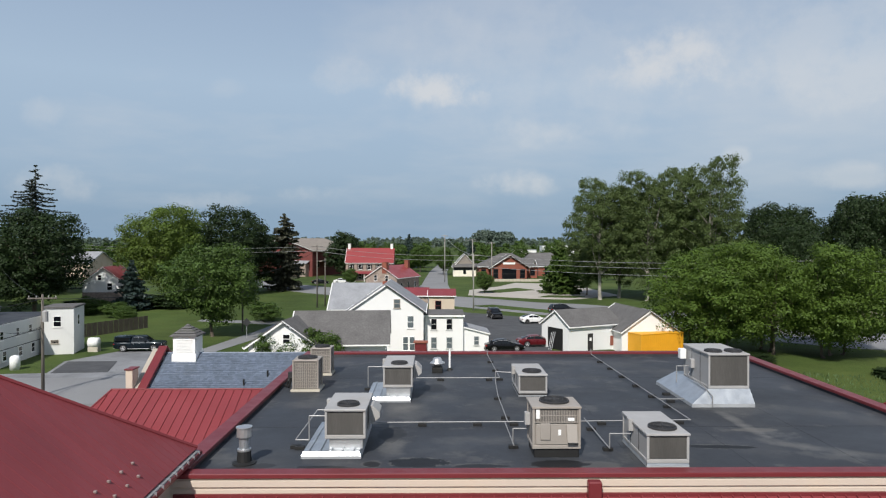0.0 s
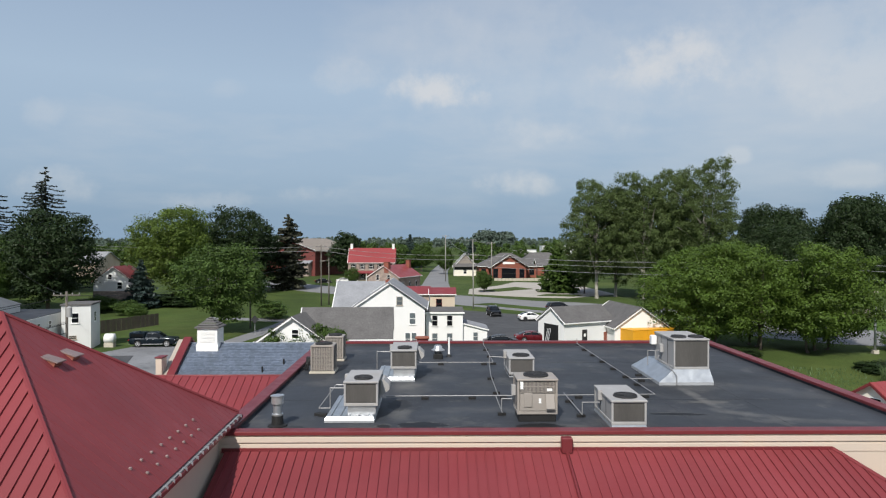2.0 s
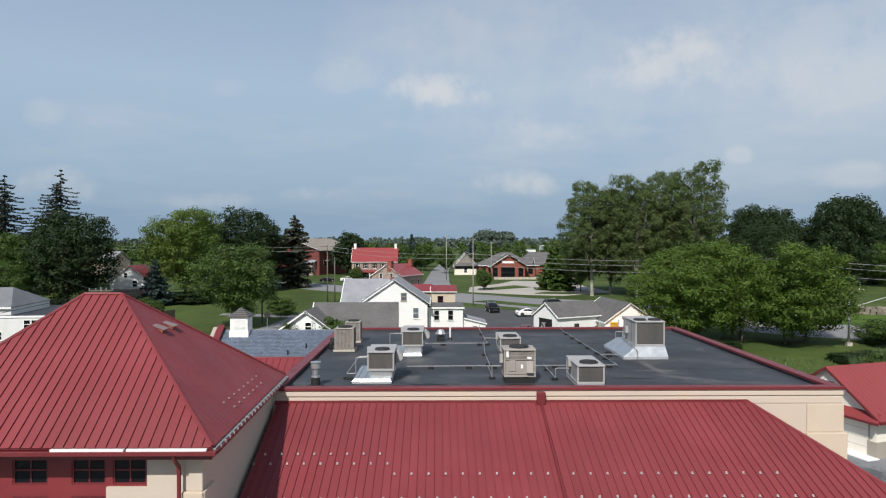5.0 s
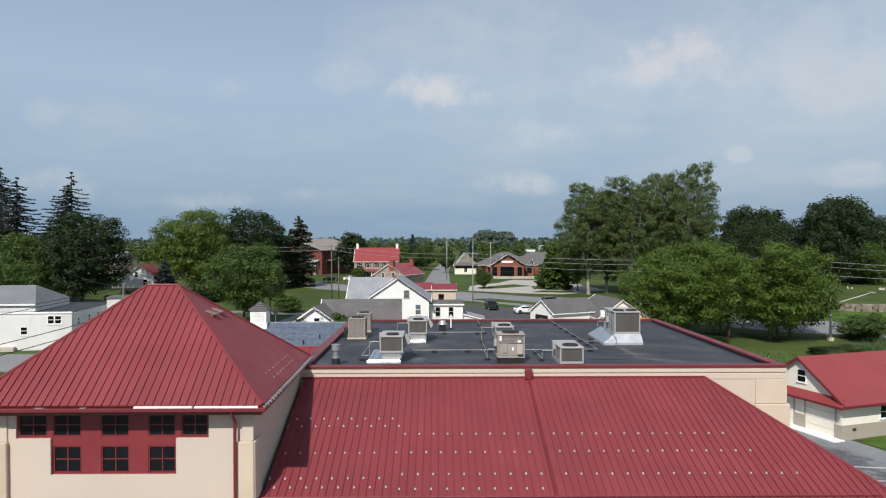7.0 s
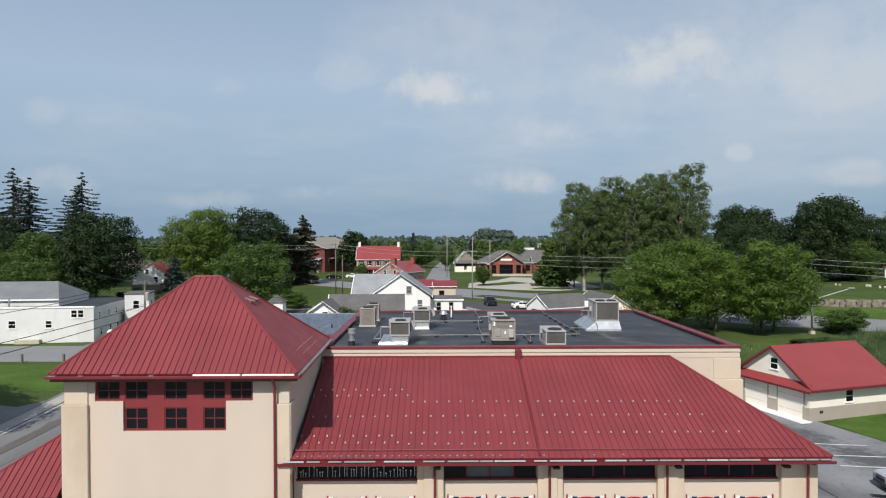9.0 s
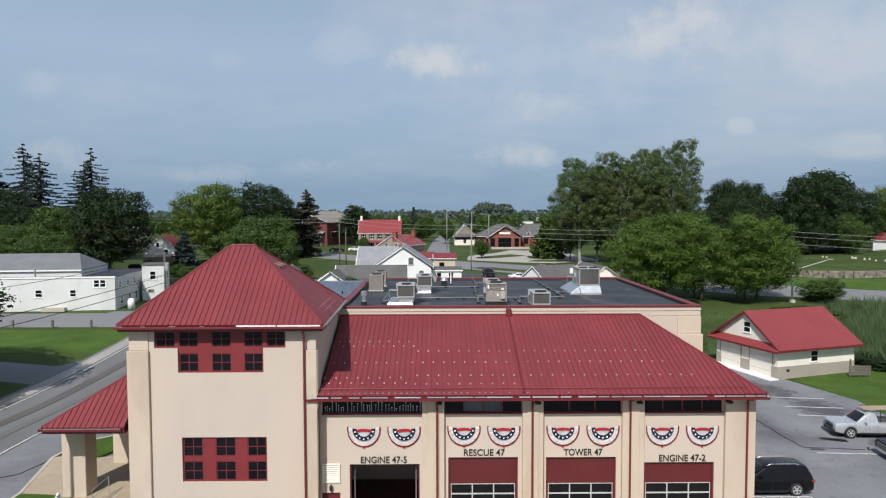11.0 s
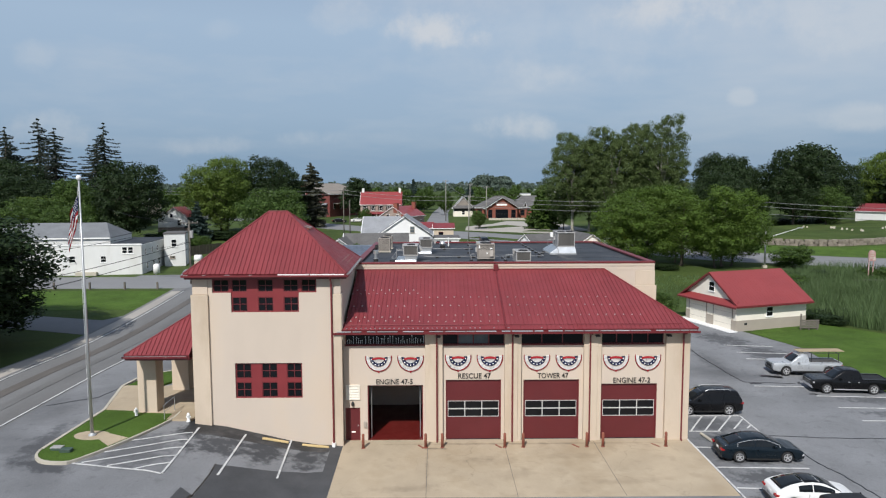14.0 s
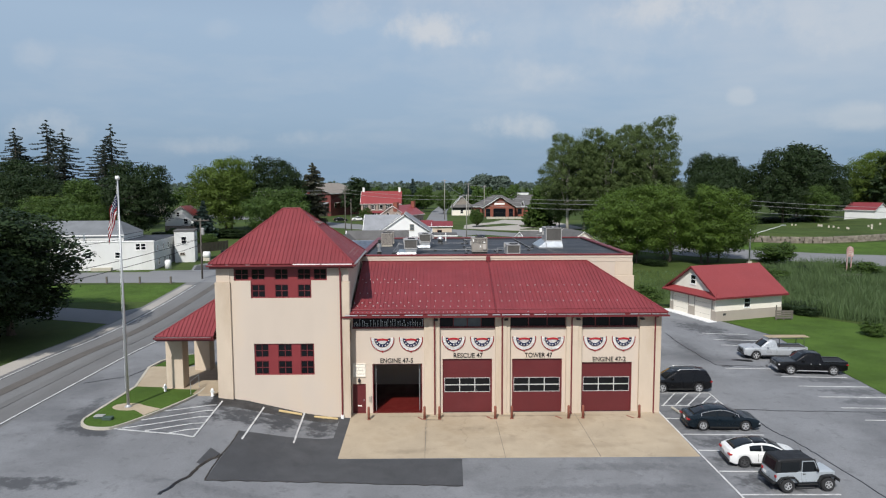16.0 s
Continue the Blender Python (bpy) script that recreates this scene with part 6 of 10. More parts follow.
def packaged_unit(x0, x1, y0, y1, z0, z1, label, mat="unit_grey", fans=1, fan_r=0.33, coil_front=True, louvre=False):
    """A packaged rooftop unit: casing with posts, coil face, fan in the lid, service panels."""
    u = thing("rooftop_unit", label, "air conditioner", ((x0 + x1) / 2, (y0 + y1) / 2, z0))
    w = 0.07
    part("casing", box(bmesh.new(), x0 + 0.02, x1 - 0.02, y0 + 0.06, y1 - 0.02, z0 + 0.06, z1 - 0.05), M[mat], u)
    part("base_rail", box(bmesh.new(), x0, x1, y0, y1, z0, z0 + 0.1, 0.012), M[mat], u)
    part("lid", box(bmesh.new(), x0 - 0.02, x1 + 0.02, y0 - 0.03, y1 + 0.02, z1 - 0.07, z1, 0.015), M[mat], u)
    for a, b in ((x0, y0), (x1 - w, y0), (x0, y1 - w), (x1 - w, y1 - w)):
        part("corner_post", box(bmesh.new(), a, a + w, b, b + w, z0 + 0.1, z1 - 0.07, 0.01), M[mat], u)
    if coil_front:
        c = bmesh.new()
        box(c, x0 + w, x1 - w, y0 + 0.03, y0 + 0.06, z0 + 0.12, z1 - 0.1)
        part("coil", c, M["coil"], u, "dark finned coil face")
    else:
        # service face: panels, grille, plates
        h = z1 - z0
        top = bmesh.new()
        box(top, x0 + w + 0.02, x1 - w - 0.02, y0 + 0.03, y0 + 0.058, z0 + h * 0.60, z1 - 0.1)
        gr = part("grille", top, M["coil"], u, "dark upper grille")
        g = bmesh.new()
        x = x0 + w + 0.05
        while x < x1 - w - 0.03:
            box(g, x, x + 0.02, y0 + 0.012, y0 + 0.03, z0 + h * 0.61, z1 - 0.11)
            x += 0.045
        for k in range(2):
            zz = z0 + h * (0.62 + 0.15 * k)
            box(g, x0 + w, x1 - w, y0 + 0.01, y0 + 0.03, zz, zz + 0.018)
        part("grille_bar", g, M[mat], gr)
        part("service_panel", box(bmesh.new(), x0 + 0.10, x1 - 0.06, y0 + 0.015, y0 + 0.058, z0 + 0.12, z0 + h * 0.58, 0.008), M[mat], u)
        part("hatch", box(bmesh.new(), x0 + 0.22, x0 + 0.50, y0 - 0.02, y0 + 0.012, z0 + 0.25, z0 + 0.72, 0.015), M[mat], u)
        hood = bmesh.new()
        slab(hood, [(x1 - 0.40, y0 - 0.16, z0 + 0.22), (x1 - 0.12, y0 - 0.16, z0 + 0.22), (x1 - 0.12, y0 - 0.02, z0 + 0.70), (x1 - 0.40, y0 - 0.02, z0 + 0.70)], 0.05)
        part("vent_hood", hood, M[mat], u)
        part("plate", box(bmesh.new(), x0 + 0.72, x0 + 0.80, y0 + 0.006, y0 + 0.014, z0 + 0.38, z0 + 0.54), M["white_trim"], u, "small white data plate")
        part("plate", box(bmesh.new(), x1 - 0.36, x1 - 0.18, y0 + 0.004, y0 + 0.014, z0 + 0.78, z0 + 0.87), M["white_trim"], u)
        part("plate", box(bmesh.new(), x0 + 0.10, x0 + 0.20, y0 + 0.004, y0 + 0.014, z0 + 0.85, z0 + 1.1), M["white_trim"], u)
    for k in range(fans):
        fan_ring("fan", u, x0 + (x1 - x0) * (k + 0.5) / fans if fans > 1 else (x0 + x1) / 2 + 0.03, y0 + fan_r + 0.22, z1, fan_r)
    # panel joints and a gas valve on the flank
    for f in (0.33, 0.66):
        y = y0 + (y1 - y0) * f
        for xa, xb in ((x0 + 0.008, x0 + 0.02), (x1 - 0.02, x1 - 0.008)):
            part("panel_joint", box(bmesh.new(), xa, xb, y - 0.008, y + 0.008, z0 + 0.1, z1 - 0.08), M["dark_metal"], u)
    part("disconnect_box", box(bmesh.new(), x0 - 0.12, x0 + 0.02, y0 + (y1 - y0) * 0.55, y0 + (y1 - y0) * 0.55 + 0.22, z0 + 0.5, z0 + 0.85, 0.01), M["unit_grey"], u)
    return u


def sheet_curb(x0, x1, y0, y1, z0, z1, label, mat="galv", rise=0.12, ridges=0, hem=0.45):
    """A sheet-metal roof curb: a sloped tray with a pale hem."""
    c = thing("roof_curb", label, "roof curb", ((x0 + x1) / 2, (y0 + y1) / 2, z0))
    part("hem", box(bmesh.new(), x0, x1, y0, y1, z0, z0 + (z1 - z0) * hem, 0.01), M["tray"], c)
    l, r, f, k0 = rise if isinstance(rise, tuple) else (rise,) * 4
    bm = bmesh.new()
    lo, hi = z0 + (z1 - z0) * hem, z1
    a = [bm.verts.new(p) for p in ((x0, y0, lo), (x1, y0, lo), (x1, y1, lo), (x0, y1, lo))]
    t = [bm.verts.new(p) for p in ((x0 + l, y0 + f, hi), (x1 - r, y0 + f, hi), (x1 - r, y1 - k0, hi), (x0 + l, y1 - k0, hi))]
    bm.faces.new(t)
    bm.faces.new(a[::-1])
    for k in range(4):
        j = (k + 1) % 4
        bm.faces.new((a[k], a[j], t[j], t[k]))
    top = part("tray", bm, M[mat], c, "sloped galvanised sheet")
    for k in range(ridges):
        x = x0 + l + (x1 - x0 - l - r) * (k + 0.5) / ridges
        part("rib", box(bmesh.new(), x - 0.015, x + 0.015, y0 + f, y1 - k0, hi - 0.005, hi + 0.04), M[mat], top)
    return c


# two units on wide trays, with a bright duct skirt beneath each
for tx0, tx1, ty0, ty1, ux0, ux1, uy0, uy1, z0, z1 in ((-3.60, -1.93, 9.2, 12.4, -2.98, -1.83, 9.45, 11.5, 11.36, 12.2), (-2.5, -0.79, 15.75, 18.5, -1.85, -0.73, 16.0, 18.35, 11.38, 12.2)):
    sheet_curb(tx0, tx1, ty0, ty1, RZ, RZ + 0.20, "wide galvanised tray curb under a rooftop unit", "galv", 0.06, 5)
    packaged_unit(ux0, ux1, uy0, uy1, z0, z1, "warm grey packaged rooftop unit on a sheet-metal tray", fans=1, fan_r=0.30)
    c = thing("duct_transition", "bright sheet-metal duct transition under the unit", "duct", ((ux0 + ux1) / 2, uy0 + 0.5, RZ + 0.19))
    part("skirt", box(bmesh.new(), ux0 + 0.12, ux1 - 0.08, uy0 + 0.06, uy1 - 0.1, RZ + 0.19, z0, 0.01), M["aluminium"], c)
    x, y, z = ux1 + 0.0, uy0 + 0.9, z0 + 0.32
    hood = thing("intake_hood", "pale sheet-metal intake hood on the unit's flank", "vent hood", (x, y, z))
    bm = bmesh.new()
    side = [(x, z - 0.12), (x, z + 0.4), (x + 0.12, z + 0.4), (x + 0.32, z + 0.2), (x + 0.32, z + 0.05), (x + 0.12, z - 0.12)]
    fr, bk = [bm.verts.new((a, y, c2)) for a, c2 in side], [bm.verts.new((a, y + 0.8, c2)) for a, c2 in side]
    bm.faces.new(fr)
    bm.faces.new(bk[::-1])
    for k in range(6):
        bm.faces.new((fr[(k + 1) % 6], fr[k], bk[k], bk[(k + 1) % 6]))
    part("hood", bm, M["unit_grey"], hood)

packaged_unit(2.83, 4.18, 9.25, 10.4, RZ + 0.25, 12.31, "tan packaged rooftop unit with grille and service panels", "unit_tan", 1, 0.40, False)
c = thing("roof_curb", "black membrane-wrapped curb under the tan unit", "roof curb", (3.5, 9.8, RZ))
part("curb", box(bmesh.new(), 2.88, 4.14, 9.3, 10.36, RZ - 0.01, RZ + 0.25, 0.02), M["black"], c)
packaged_unit(5.76, 6.9, 8.4, 10.75, RZ + 0.12, 11.79, "warm grey packaged rooftop unit with a dark coil face", fans=1, fan_r=0.36)
sheet_curb(5.76, 6.9, 8.4, 10.75, RZ, RZ + 0.12, "low galvanised curb under a rooftop unit", "galv", 0.02)
packaged_unit(3.36, 4.48, 16.67, 19.0, RZ + 0.12, 11.74, "warm grey packaged rooftop unit with a dark coil face", fans=1, fan_r=0.36)
sheet_curb(3.36, 4.48, 16.67, 19.0, RZ, RZ + 0.12, "low black curb under a rooftop unit", "black", 0.02)
packaged_unit(10.17, 11.68, 15.2, 17.7, RZ + 0.62, 12.78, "large grey twin-fan rooftop unit on a sloped sheet curb", fans=2, fan_r=0.30)
sheet_curb(9.45, 11.75, 14.88, 18.9, RZ, RZ + 0.62, "large sloped galvanised sheet curb", "galv", (0.72, 0.06, 0.30, 0.30), 0, 0.22)
b = thing("control_box", "small pale control box fixed to the unit's corner", "control box", (10.0, 17.9, RZ))
part("box", box(bmesh.new(), 9.90, 10.14, 17.3, 17.6, RZ + 1.35, RZ + 1.75, 0.02), M["white_trim"], b)


def condenser(x, y, s, h, label):
    u = thing("condenser", label, "air conditioner", (x, y, RZ))
    part("pad", box(bmesh.new(), x - s * 0.6, x + s * 0.6, y - s * 0.6, y + s * 0.6, RZ, RZ + 0.1, 0.015), M["kerb"], u)
    part("coil", box(bmesh.new(), x - s / 2 + 0.03, x + s / 2 - 0.03, y - s / 2 + 0.03, y + s / 2 - 0.03, RZ + 0.12, RZ + h - 0.08), M["coil"], u)
    lou = bmesh.new()
    z = RZ + 0.16
    while z < RZ + h - 0.12:
        box(lou, x - s / 2 + 0.01, x + s / 2 - 0.01, y - s / 2 + 0.01, y + s / 2 - 0.01, z, z + 0.022)
        z += 0.06
    k = x - s / 2 + 0.06
    while k < x + s / 2 - 0.04:
        box(lou, k, k + 0.03, y - s / 2, y - s / 2 + 0.02, RZ + 0.12, RZ + h - 0.08)
        box(lou, k, k + 0.03, y + s / 2 - 0.02, y + s / 2, RZ + 0.12, RZ + h - 0.08)
        k += 0.075
    part("louvre", lou, M["unit_tan"], u, "tan louvred guard")
    for a in (-1, 1):
        for b2 in (-1, 1):
            part("corner_post", box(bmesh.new(), x + a * s / 2 - 0.035, x + a * s / 2 + 0.035, y + b2 * s / 2 - 0.035, y + b2 * s / 2 + 0.035, RZ + 0.1, RZ + h, 0.012), M["unit_tan"], u)
    part("lid", box(bmesh.new(), x - s / 2 - 0.03, x + s / 2 + 0.03, y - s / 2 - 0.03, y + s / 2 + 0.03, RZ + h - 0.08, RZ + h, 0.025), M["unit_tan"], u)
    fan_ring("fan", u, x, y, RZ + h, s * 0.38)


condenser(-5.08, 18.1, 0.98, 1.28, "tan louvred split-system condenser on a pad")
condenser(-5.02, 21.3, 0.85, 1.24, "tan split-system condenser on a pad")
b = thing("line_set", "black insulated refrigerant lines beside the condenser", "pipes", (-5.8, 18.4, RZ))
bm = bmesh.new()
pipe(bm, [(-5.55, 18.2, RZ + 0.5), (-5.8, 18.2, RZ + 0.45), (-5.85, 18.2, RZ + 0.08), (-6.1, 18.5, RZ + 0.08)], 0.05, 6)
part("line", bm, M["black"], b)
part("line", pipe(bmesh.new(), [(-5.55, 18.4, RZ + 0.3), (-5.95, 18.4, RZ + 0.3), (-6.0, 18.4, RZ + 0.05)], 0.05, 6), M["black"], b)
part("isolator", box(bmesh.new(), -6.0, -5.75, 18.6, 18.75, RZ + 0.25, RZ + 0.6, 0.01), M["dark_metal"], b)


def flue(x, y):
    f = thing("roof_flue", "galvanised flue pipe with a cowl and black boot", "flue", (x, y, RZ))
    part("boot", lathe(bmesh.new(), [(0.32, 0), (0.32, 0.03), (0.20, 0.06), (0.18, 0.36), (0.15, 0.38)], (x, y, RZ), 14), M["black"], f)
    part("clamp", lathe(bmesh.new(), [(0.185, 0.35), (0.185, 0.40), (0.15, 0.40)], (x, y, RZ), 14), M["aluminium"], f)
    part("pipe", tube(bmesh.new(), (x, y, RZ + 0.3), (x, y, RZ + 0.74), 0.14, 14), M["galv"], f, smooth=False)
    part("cowl", lathe(bmesh.new(), [(0.14, 0.70), (0.20, 0.73), (0.20, 0.95), (0.18, 0.96), (0.14, 0.95)], (x, y, RZ), 14), M["aluminium"], f)
    part("cap", lathe(bmesh.new(), [(0.22, 0.97), (0.22, 1.0), (0.05, 1.03)], (x, y, RZ), 14), M["aluminium"], f)


flue(-5.07, 8.9)
x, y = 0.22, 21.6
f = thing("roof_ventilator", "small aluminium mushroom ventilator on a black curb", "roof vent", (x, y, RZ))
part("curb", box(bmesh.new(), x - 0.24, x + 0.24, y - 0.24, y + 0.24, RZ, RZ + 0.25, 0.02), M["black"], f)
part("hood", lathe(bmesh.new(), [(0.18, 0.25), (0.18, 0.38), (0.34, 0.40), (0.34, 0.46), (0.22, 0.52), (0.22, 0.60), (0.15, 0.68), (0.03, 0.70)], (x, y, RZ), 16), M["aluminium"], f, smooth=True)
f = thing("vent_pipe", "slim white plastic vent pipe", "vent pipe", (0.80, 22.15, RZ))
part("pipe", tube(bmesh.new(), (0.80, 22.15, RZ), (0.80, 22.15, RZ + 1.0), 0.05, 10), M["white_trim"], f)
part("boot", lathe(bmesh.new(), [(0.16, 0), (0.14, 0.03), (0.07, 0.12)], (0.80, 22.15, RZ), 10), M["black"], f)


def gas_line(name, pts, blocks, r=0.019):
    g = thing(name, "grey steel gas pipe carried on small black blocks", "gas pipe", (*pts[0][:2], RZ), "gas pipes on the roof")
    part("pipe", pipe(bmesh.new(), [(x, y, RZ + z) for x, y, z in pts], r, 6), M["pipe_grey"], g)
    for x, y in blocks:
        part("block", box(bmesh.new(), x - 0.14, x + 0.14, y - 0.08, y + 0.08, RZ, RZ + 0.10, 0.01), M["black"], g, mesh=None)


gas_line("gas_pipe", [(-1.8, 12.52, 0.13), (3.1, 12.58, 0.13)], [(-0.3, 12.54), (1.5, 12.56), (2.7, 12.57)])
gas_line("gas_pipe", [(-0.7, 19.7, 0.13), (2.9, 19.7, 0.13)], [(0.35, 19.7), (2.45, 19.7)])
gas_line("gas_pipe", [(2.84, 25.8, 0.4), (2.84, 25.7, 0.13), (2.92, 19.75, 0.13)], [(2.86, 24.0), (2.9, 21.8), (2.92, 19.8)])
gas_line("gas_pipe", [(2.66, 18.9, 0.13), (2.52, 16.2, 0.13), (2.5, 12.55, 0.13)], [(2.5, 16.2), (2.5, 13.4)])
gas_line("gas_pipe", [(2.40, 12.5, 0.13), (2.40, 10.0, 0.13)], [(2.40, 10.15)])
gas_line("gas_pipe", [(8.28, 25.8, 0.4), (8.28, 25.7, 0.13), (8.58, 12.75, 0.13)], [(8.32, 24.0), (8.36, 22.2), (8.4, 20.3), (8.45, 18.4), (8.5, 16.5), (8.54, 14.9)])
gas_line("gas_pipe", [(4.3, 12.6, 0.13), (8.58, 12.75, 0.13)], [(5.6, 12.65), (8.2, 12.75)])
gas_line("gas_pipe", [(8.5, 15.7, 0.13), (9.6, 15.7, 0.13)], [(8.95, 15.7)])
gas_line("gas_pipe", [(5.1, 13.0, 0.13), (5.1, 9.7, 0.13), (5.1, 9.7, 0.55), (5.7, 9.7, 0.55)], [(5.1, 12.0), (5.1, 9.9)])
gas_line("gas_pipe", [(2.40, 10.25, 0.13), (2.40, 10.25, 0.55), (2.83, 10.25, 0.55)], [])
gas_line("gas_pipe", [(2.66, 18.9, 0.13), (2.66, 18.9, 0.55), (3.36, 18.7, 0.55)], [])
gas_line("gas_pipe", [(-3.95, 10.3, 0.25), (-3.6, 11.9, 0.7), (-3.0, 11.9, 0.7)], [(-3.95, 10.2)], 0.02)
gas_line("gas_pipe", [(-3.95, 10.2, 0.25), (-3.55, 10.2, 0.25), (-3.55, 10.2, 0.95), (-2.98, 10.2, 0.95)], [(-3.8, 10.1)], 0.02)
gas_line("gas_pipe", [(-2.6, 17.9, 0.15), (-2.6, 17.9, 0.95), (-1.85, 17.9, 0.95)], [(-2.6, 17.9)], 0.02)
gas_line("gas_pipe", [(9.6, 16.9, 0.5), (9.6, 16.9, 1.15), (10.17, 16.9, 1.15)], [(9.2, 16.9)], 0.02)
gas_line("condensate_pipe", [(10.13, 16.9, 0.95), (10.05, 16.9, 0.80), (10.05, 15.35, 0.68), (10.18, 14.86, 0.42), (10.18, 14.84, 0.02)], [], 0.022)

# ---- houses round about ----
def facing(face, a, d, z):
    """A point on a wall: a along it, d out of it. Faces: f (-y), r (+x), l (-x), b (+y)."""
    return {"f": (a, -d, z), "r": (d, a, z), "l": (-d, a, z), "b": (a, d, z)}[face]


def face_box(bm, face, a0, a1, d0, d1, z0, z1):
    p, q = facing(face, a0, d0, z0), facing(face, a1, d1, z1)
    return box(bm, min(p[0], q[0]), max(p[0], q[0]), min(p[1], q[1]), max(p[1], q[1]), z0, z1)


def house_window(h, face, a, z, w, ht, d, mat="white_trim", shutters=None, bars=True, pane="glass"):
    f = part("window", face_box(bmesh.new(), face, a - w / 2, a + w / 2, d - 0.05, d + 0.04, z, z + ht), M[mat], h)
    part("pane", face_box(bmesh.new(), face, a - w / 2 + 0.07, a + w / 2 - 0.07, d + 0.02, d + 0.05, z + 0.07, z + ht - 0.07), M[pane], f)
    if bars:
        part("glazing_bar", face_box(bmesh.new(), face, a - w / 2 + 0.07, a + w / 2 - 0.07, d + 0.03, d + 0.065, z + ht / 2 - 0.03, z + ht / 2 + 0.03), M[mat], f)
    part("sill", face_box(bmesh.new(), face, a - w / 2 - 0.06, a + w / 2 + 0.06, d, d + 0.1, z - 0.08, z), M[mat], f)
    if shutters:
        for s in (-1, 1):
            c = a + s * (w / 2 + 0.2)
            part("shutter", face_box(bmesh.new(), face, c - 0.18, c + 0.18, d, d + 0.05, z, z + ht), M[shutters], f)


def gabled(name, label, w, d, eave, ridge, wall_mat, roof_mat, axis="x", over=0.35, category="house", trim="white_trim", hip=0.0):
    """A house body and roof about the origin, its floor at z = 0. axis: the ridge's run."""
    h = thing(name, label, category)
    bm = bmesh.new()
    hw, hd = w / 2, d / 2
    if axis == "x":
        prof = [(-hd, -1.0), (hd, -1.0), (hd, eave), (0, ridge if not hip else eave), (-hd, eave)]
        ends = [[bm.verts.new((s * hw, y, z)) for y, z in prof] for s in (-1, 1)]
    else:
        prof = [(-hw, -1.0), (hw, -1.0), (hw, eave), (0, ridge if not hip else eave), (-hw, eave)]
        ends = [[bm.verts.new((x, s * hd, z)) for x, z in prof] for s in (-1, 1)]
    bm.faces.new(ends[0])
    bm.faces.new(ends[1][::-1])
    for k in range(5):
        j = (k + 1) % 5
        bm.faces.new((ends[0][j], ends[0][k], ends[1][k], ends[1][j]))
    part("wall", bm, M[wall_mat], h)
    run = hd if axis == "x" else hw
    ln = hw if axis == "x" else hd
    sl = (ridge - eave) / run
    t = 0.06
    for s in (-1, 1):
        ez = eave - over * sl + t
        pts = [(-ln - over, s * (run + over), ez), (ln + over, s * (run + over), ez), (ln + over - hip, 0, ridge + t), (-ln - over + hip, 0, ridge + t)]
        if axis == "y":
            pts = [(b, a, c) for a, b, c in pts]
        bm = bmesh.new()
        n = (Vector(pts[1]) - Vector(pts[0])).cross(Vector(pts[2]) - Vector(pts[0]))
        slab(bm, pts if n.z > 0 else pts[::-1], 0.12)
        part("roof", bm, M[roof_mat], h)
        if hip:
            e = [(s * (ln + over), -(run + over), ez), (s * (ln + over), run + over, ez), (s * (ln + over - hip), 0, ridge + t)]
            if axis == "y":
                e = [(b, a, c) for a, b, c in e]
            n = (Vector(e[1]) - Vector(e[0])).cross(Vector(e[2]) - Vector(e[0]))
            part("roof", slab(bmesh.new(), e if n.z > 0 else e[::-1], 0.12), M[roof_mat], h)
        else:
            for q in (-1, 1):
                a, b = (q * (ln + over), s * (run + over), ez - 0.14), (q * (ln + over), 0, ridge + t - 0.14)
                c, e2 = (q * (ln + over - 0.1), s * (run + over), ez - 0.14), (q * (ln + over - 0.1), 0, ridge + t - 0.14)
                pts = [a, b, e2, c]
                if axis == "y":
                    pts = [(y, x, z) for x, y, z in pts]
                part("bargeboard", slab(bmesh.new(), pts, 0.16), M[trim], h)
        f = [(-ln - over, s * (run + over)), (ln + over, s * (run + over))]
        y = s * (run + over)
        if axis == "x":
            part("gutter", box(bmesh.new(), -ln - over, ln + over, min(y, y + s * 0.1), max(y, y + s * 0.1), ez - 0.16, ez - 0.02), M[trim], h)
        else:
            part("gutter", box(bmesh.new(), min(y, y + s * 0.1), max(y, y + s * 0.1), -ln - over, ln + over, ez - 0.16, ez - 0.02), M[trim], h)
    return h


def chimney(h, x, y, z0, z1, s=0.7, mat="brick"):
    c = part("chimney", box(bmesh.new(), x - s / 2, x + s / 2, y - s / 2, y + s / 2, z0, z1, 0.03), M[mat], h)
    part("chimney_cap", box(bmesh.new(), x - s / 2 - 0.08, x + s / 2 + 0.08, y - s / 2 - 0.08, y + s / 2 + 0.08, z1 - 0.15, z1, 0.03), M[mat], c)


def put(h, x, y, turn=0.0, z=None):
    h.matrix_basis = pose(x, y, gz(x, y) if z is None else z, 0, 0, turn)


# white farmhouse behind the station
h = gabled("farmhouse", "white painted two-storey farmhouse with grey roof and lean-to", 9.2, 11, 5.2, 8.35, "white_paint", "shingle_pale", "y", 0.3)
for a, z, w, t in ((3.05, 3.1, 0.85, 1.5), (2.45, 0.4, 0.7, 1.7), (3.25, 0.4, 0.7, 1.7)):
    house_window(h, "f", a, z, w, t, 5.5, pane="pane_grey")
house_window(h, "f", 1.43, 5.5, 0.8, 1.1, 5.5, "grey_band", pane="pane_grey")
bm = bmesh.new()
slab(bm, [(1.43 + 0.42 * math.cos(k * math.pi / 10), -5.54, 6.6 + 0.35 * math.sin(k * math.pi / 10)) for k in range(11)], 0.05)
part("window_arch", bm, M["white_trim"], h, "arched head over the attic window")
part("chimney", box(bmesh.new(), -0.9, -0.3, 2.0, 2.6, 6.6, 8.3, 0.02), M["brick"], h)
put(h, -5.9, 77.0)
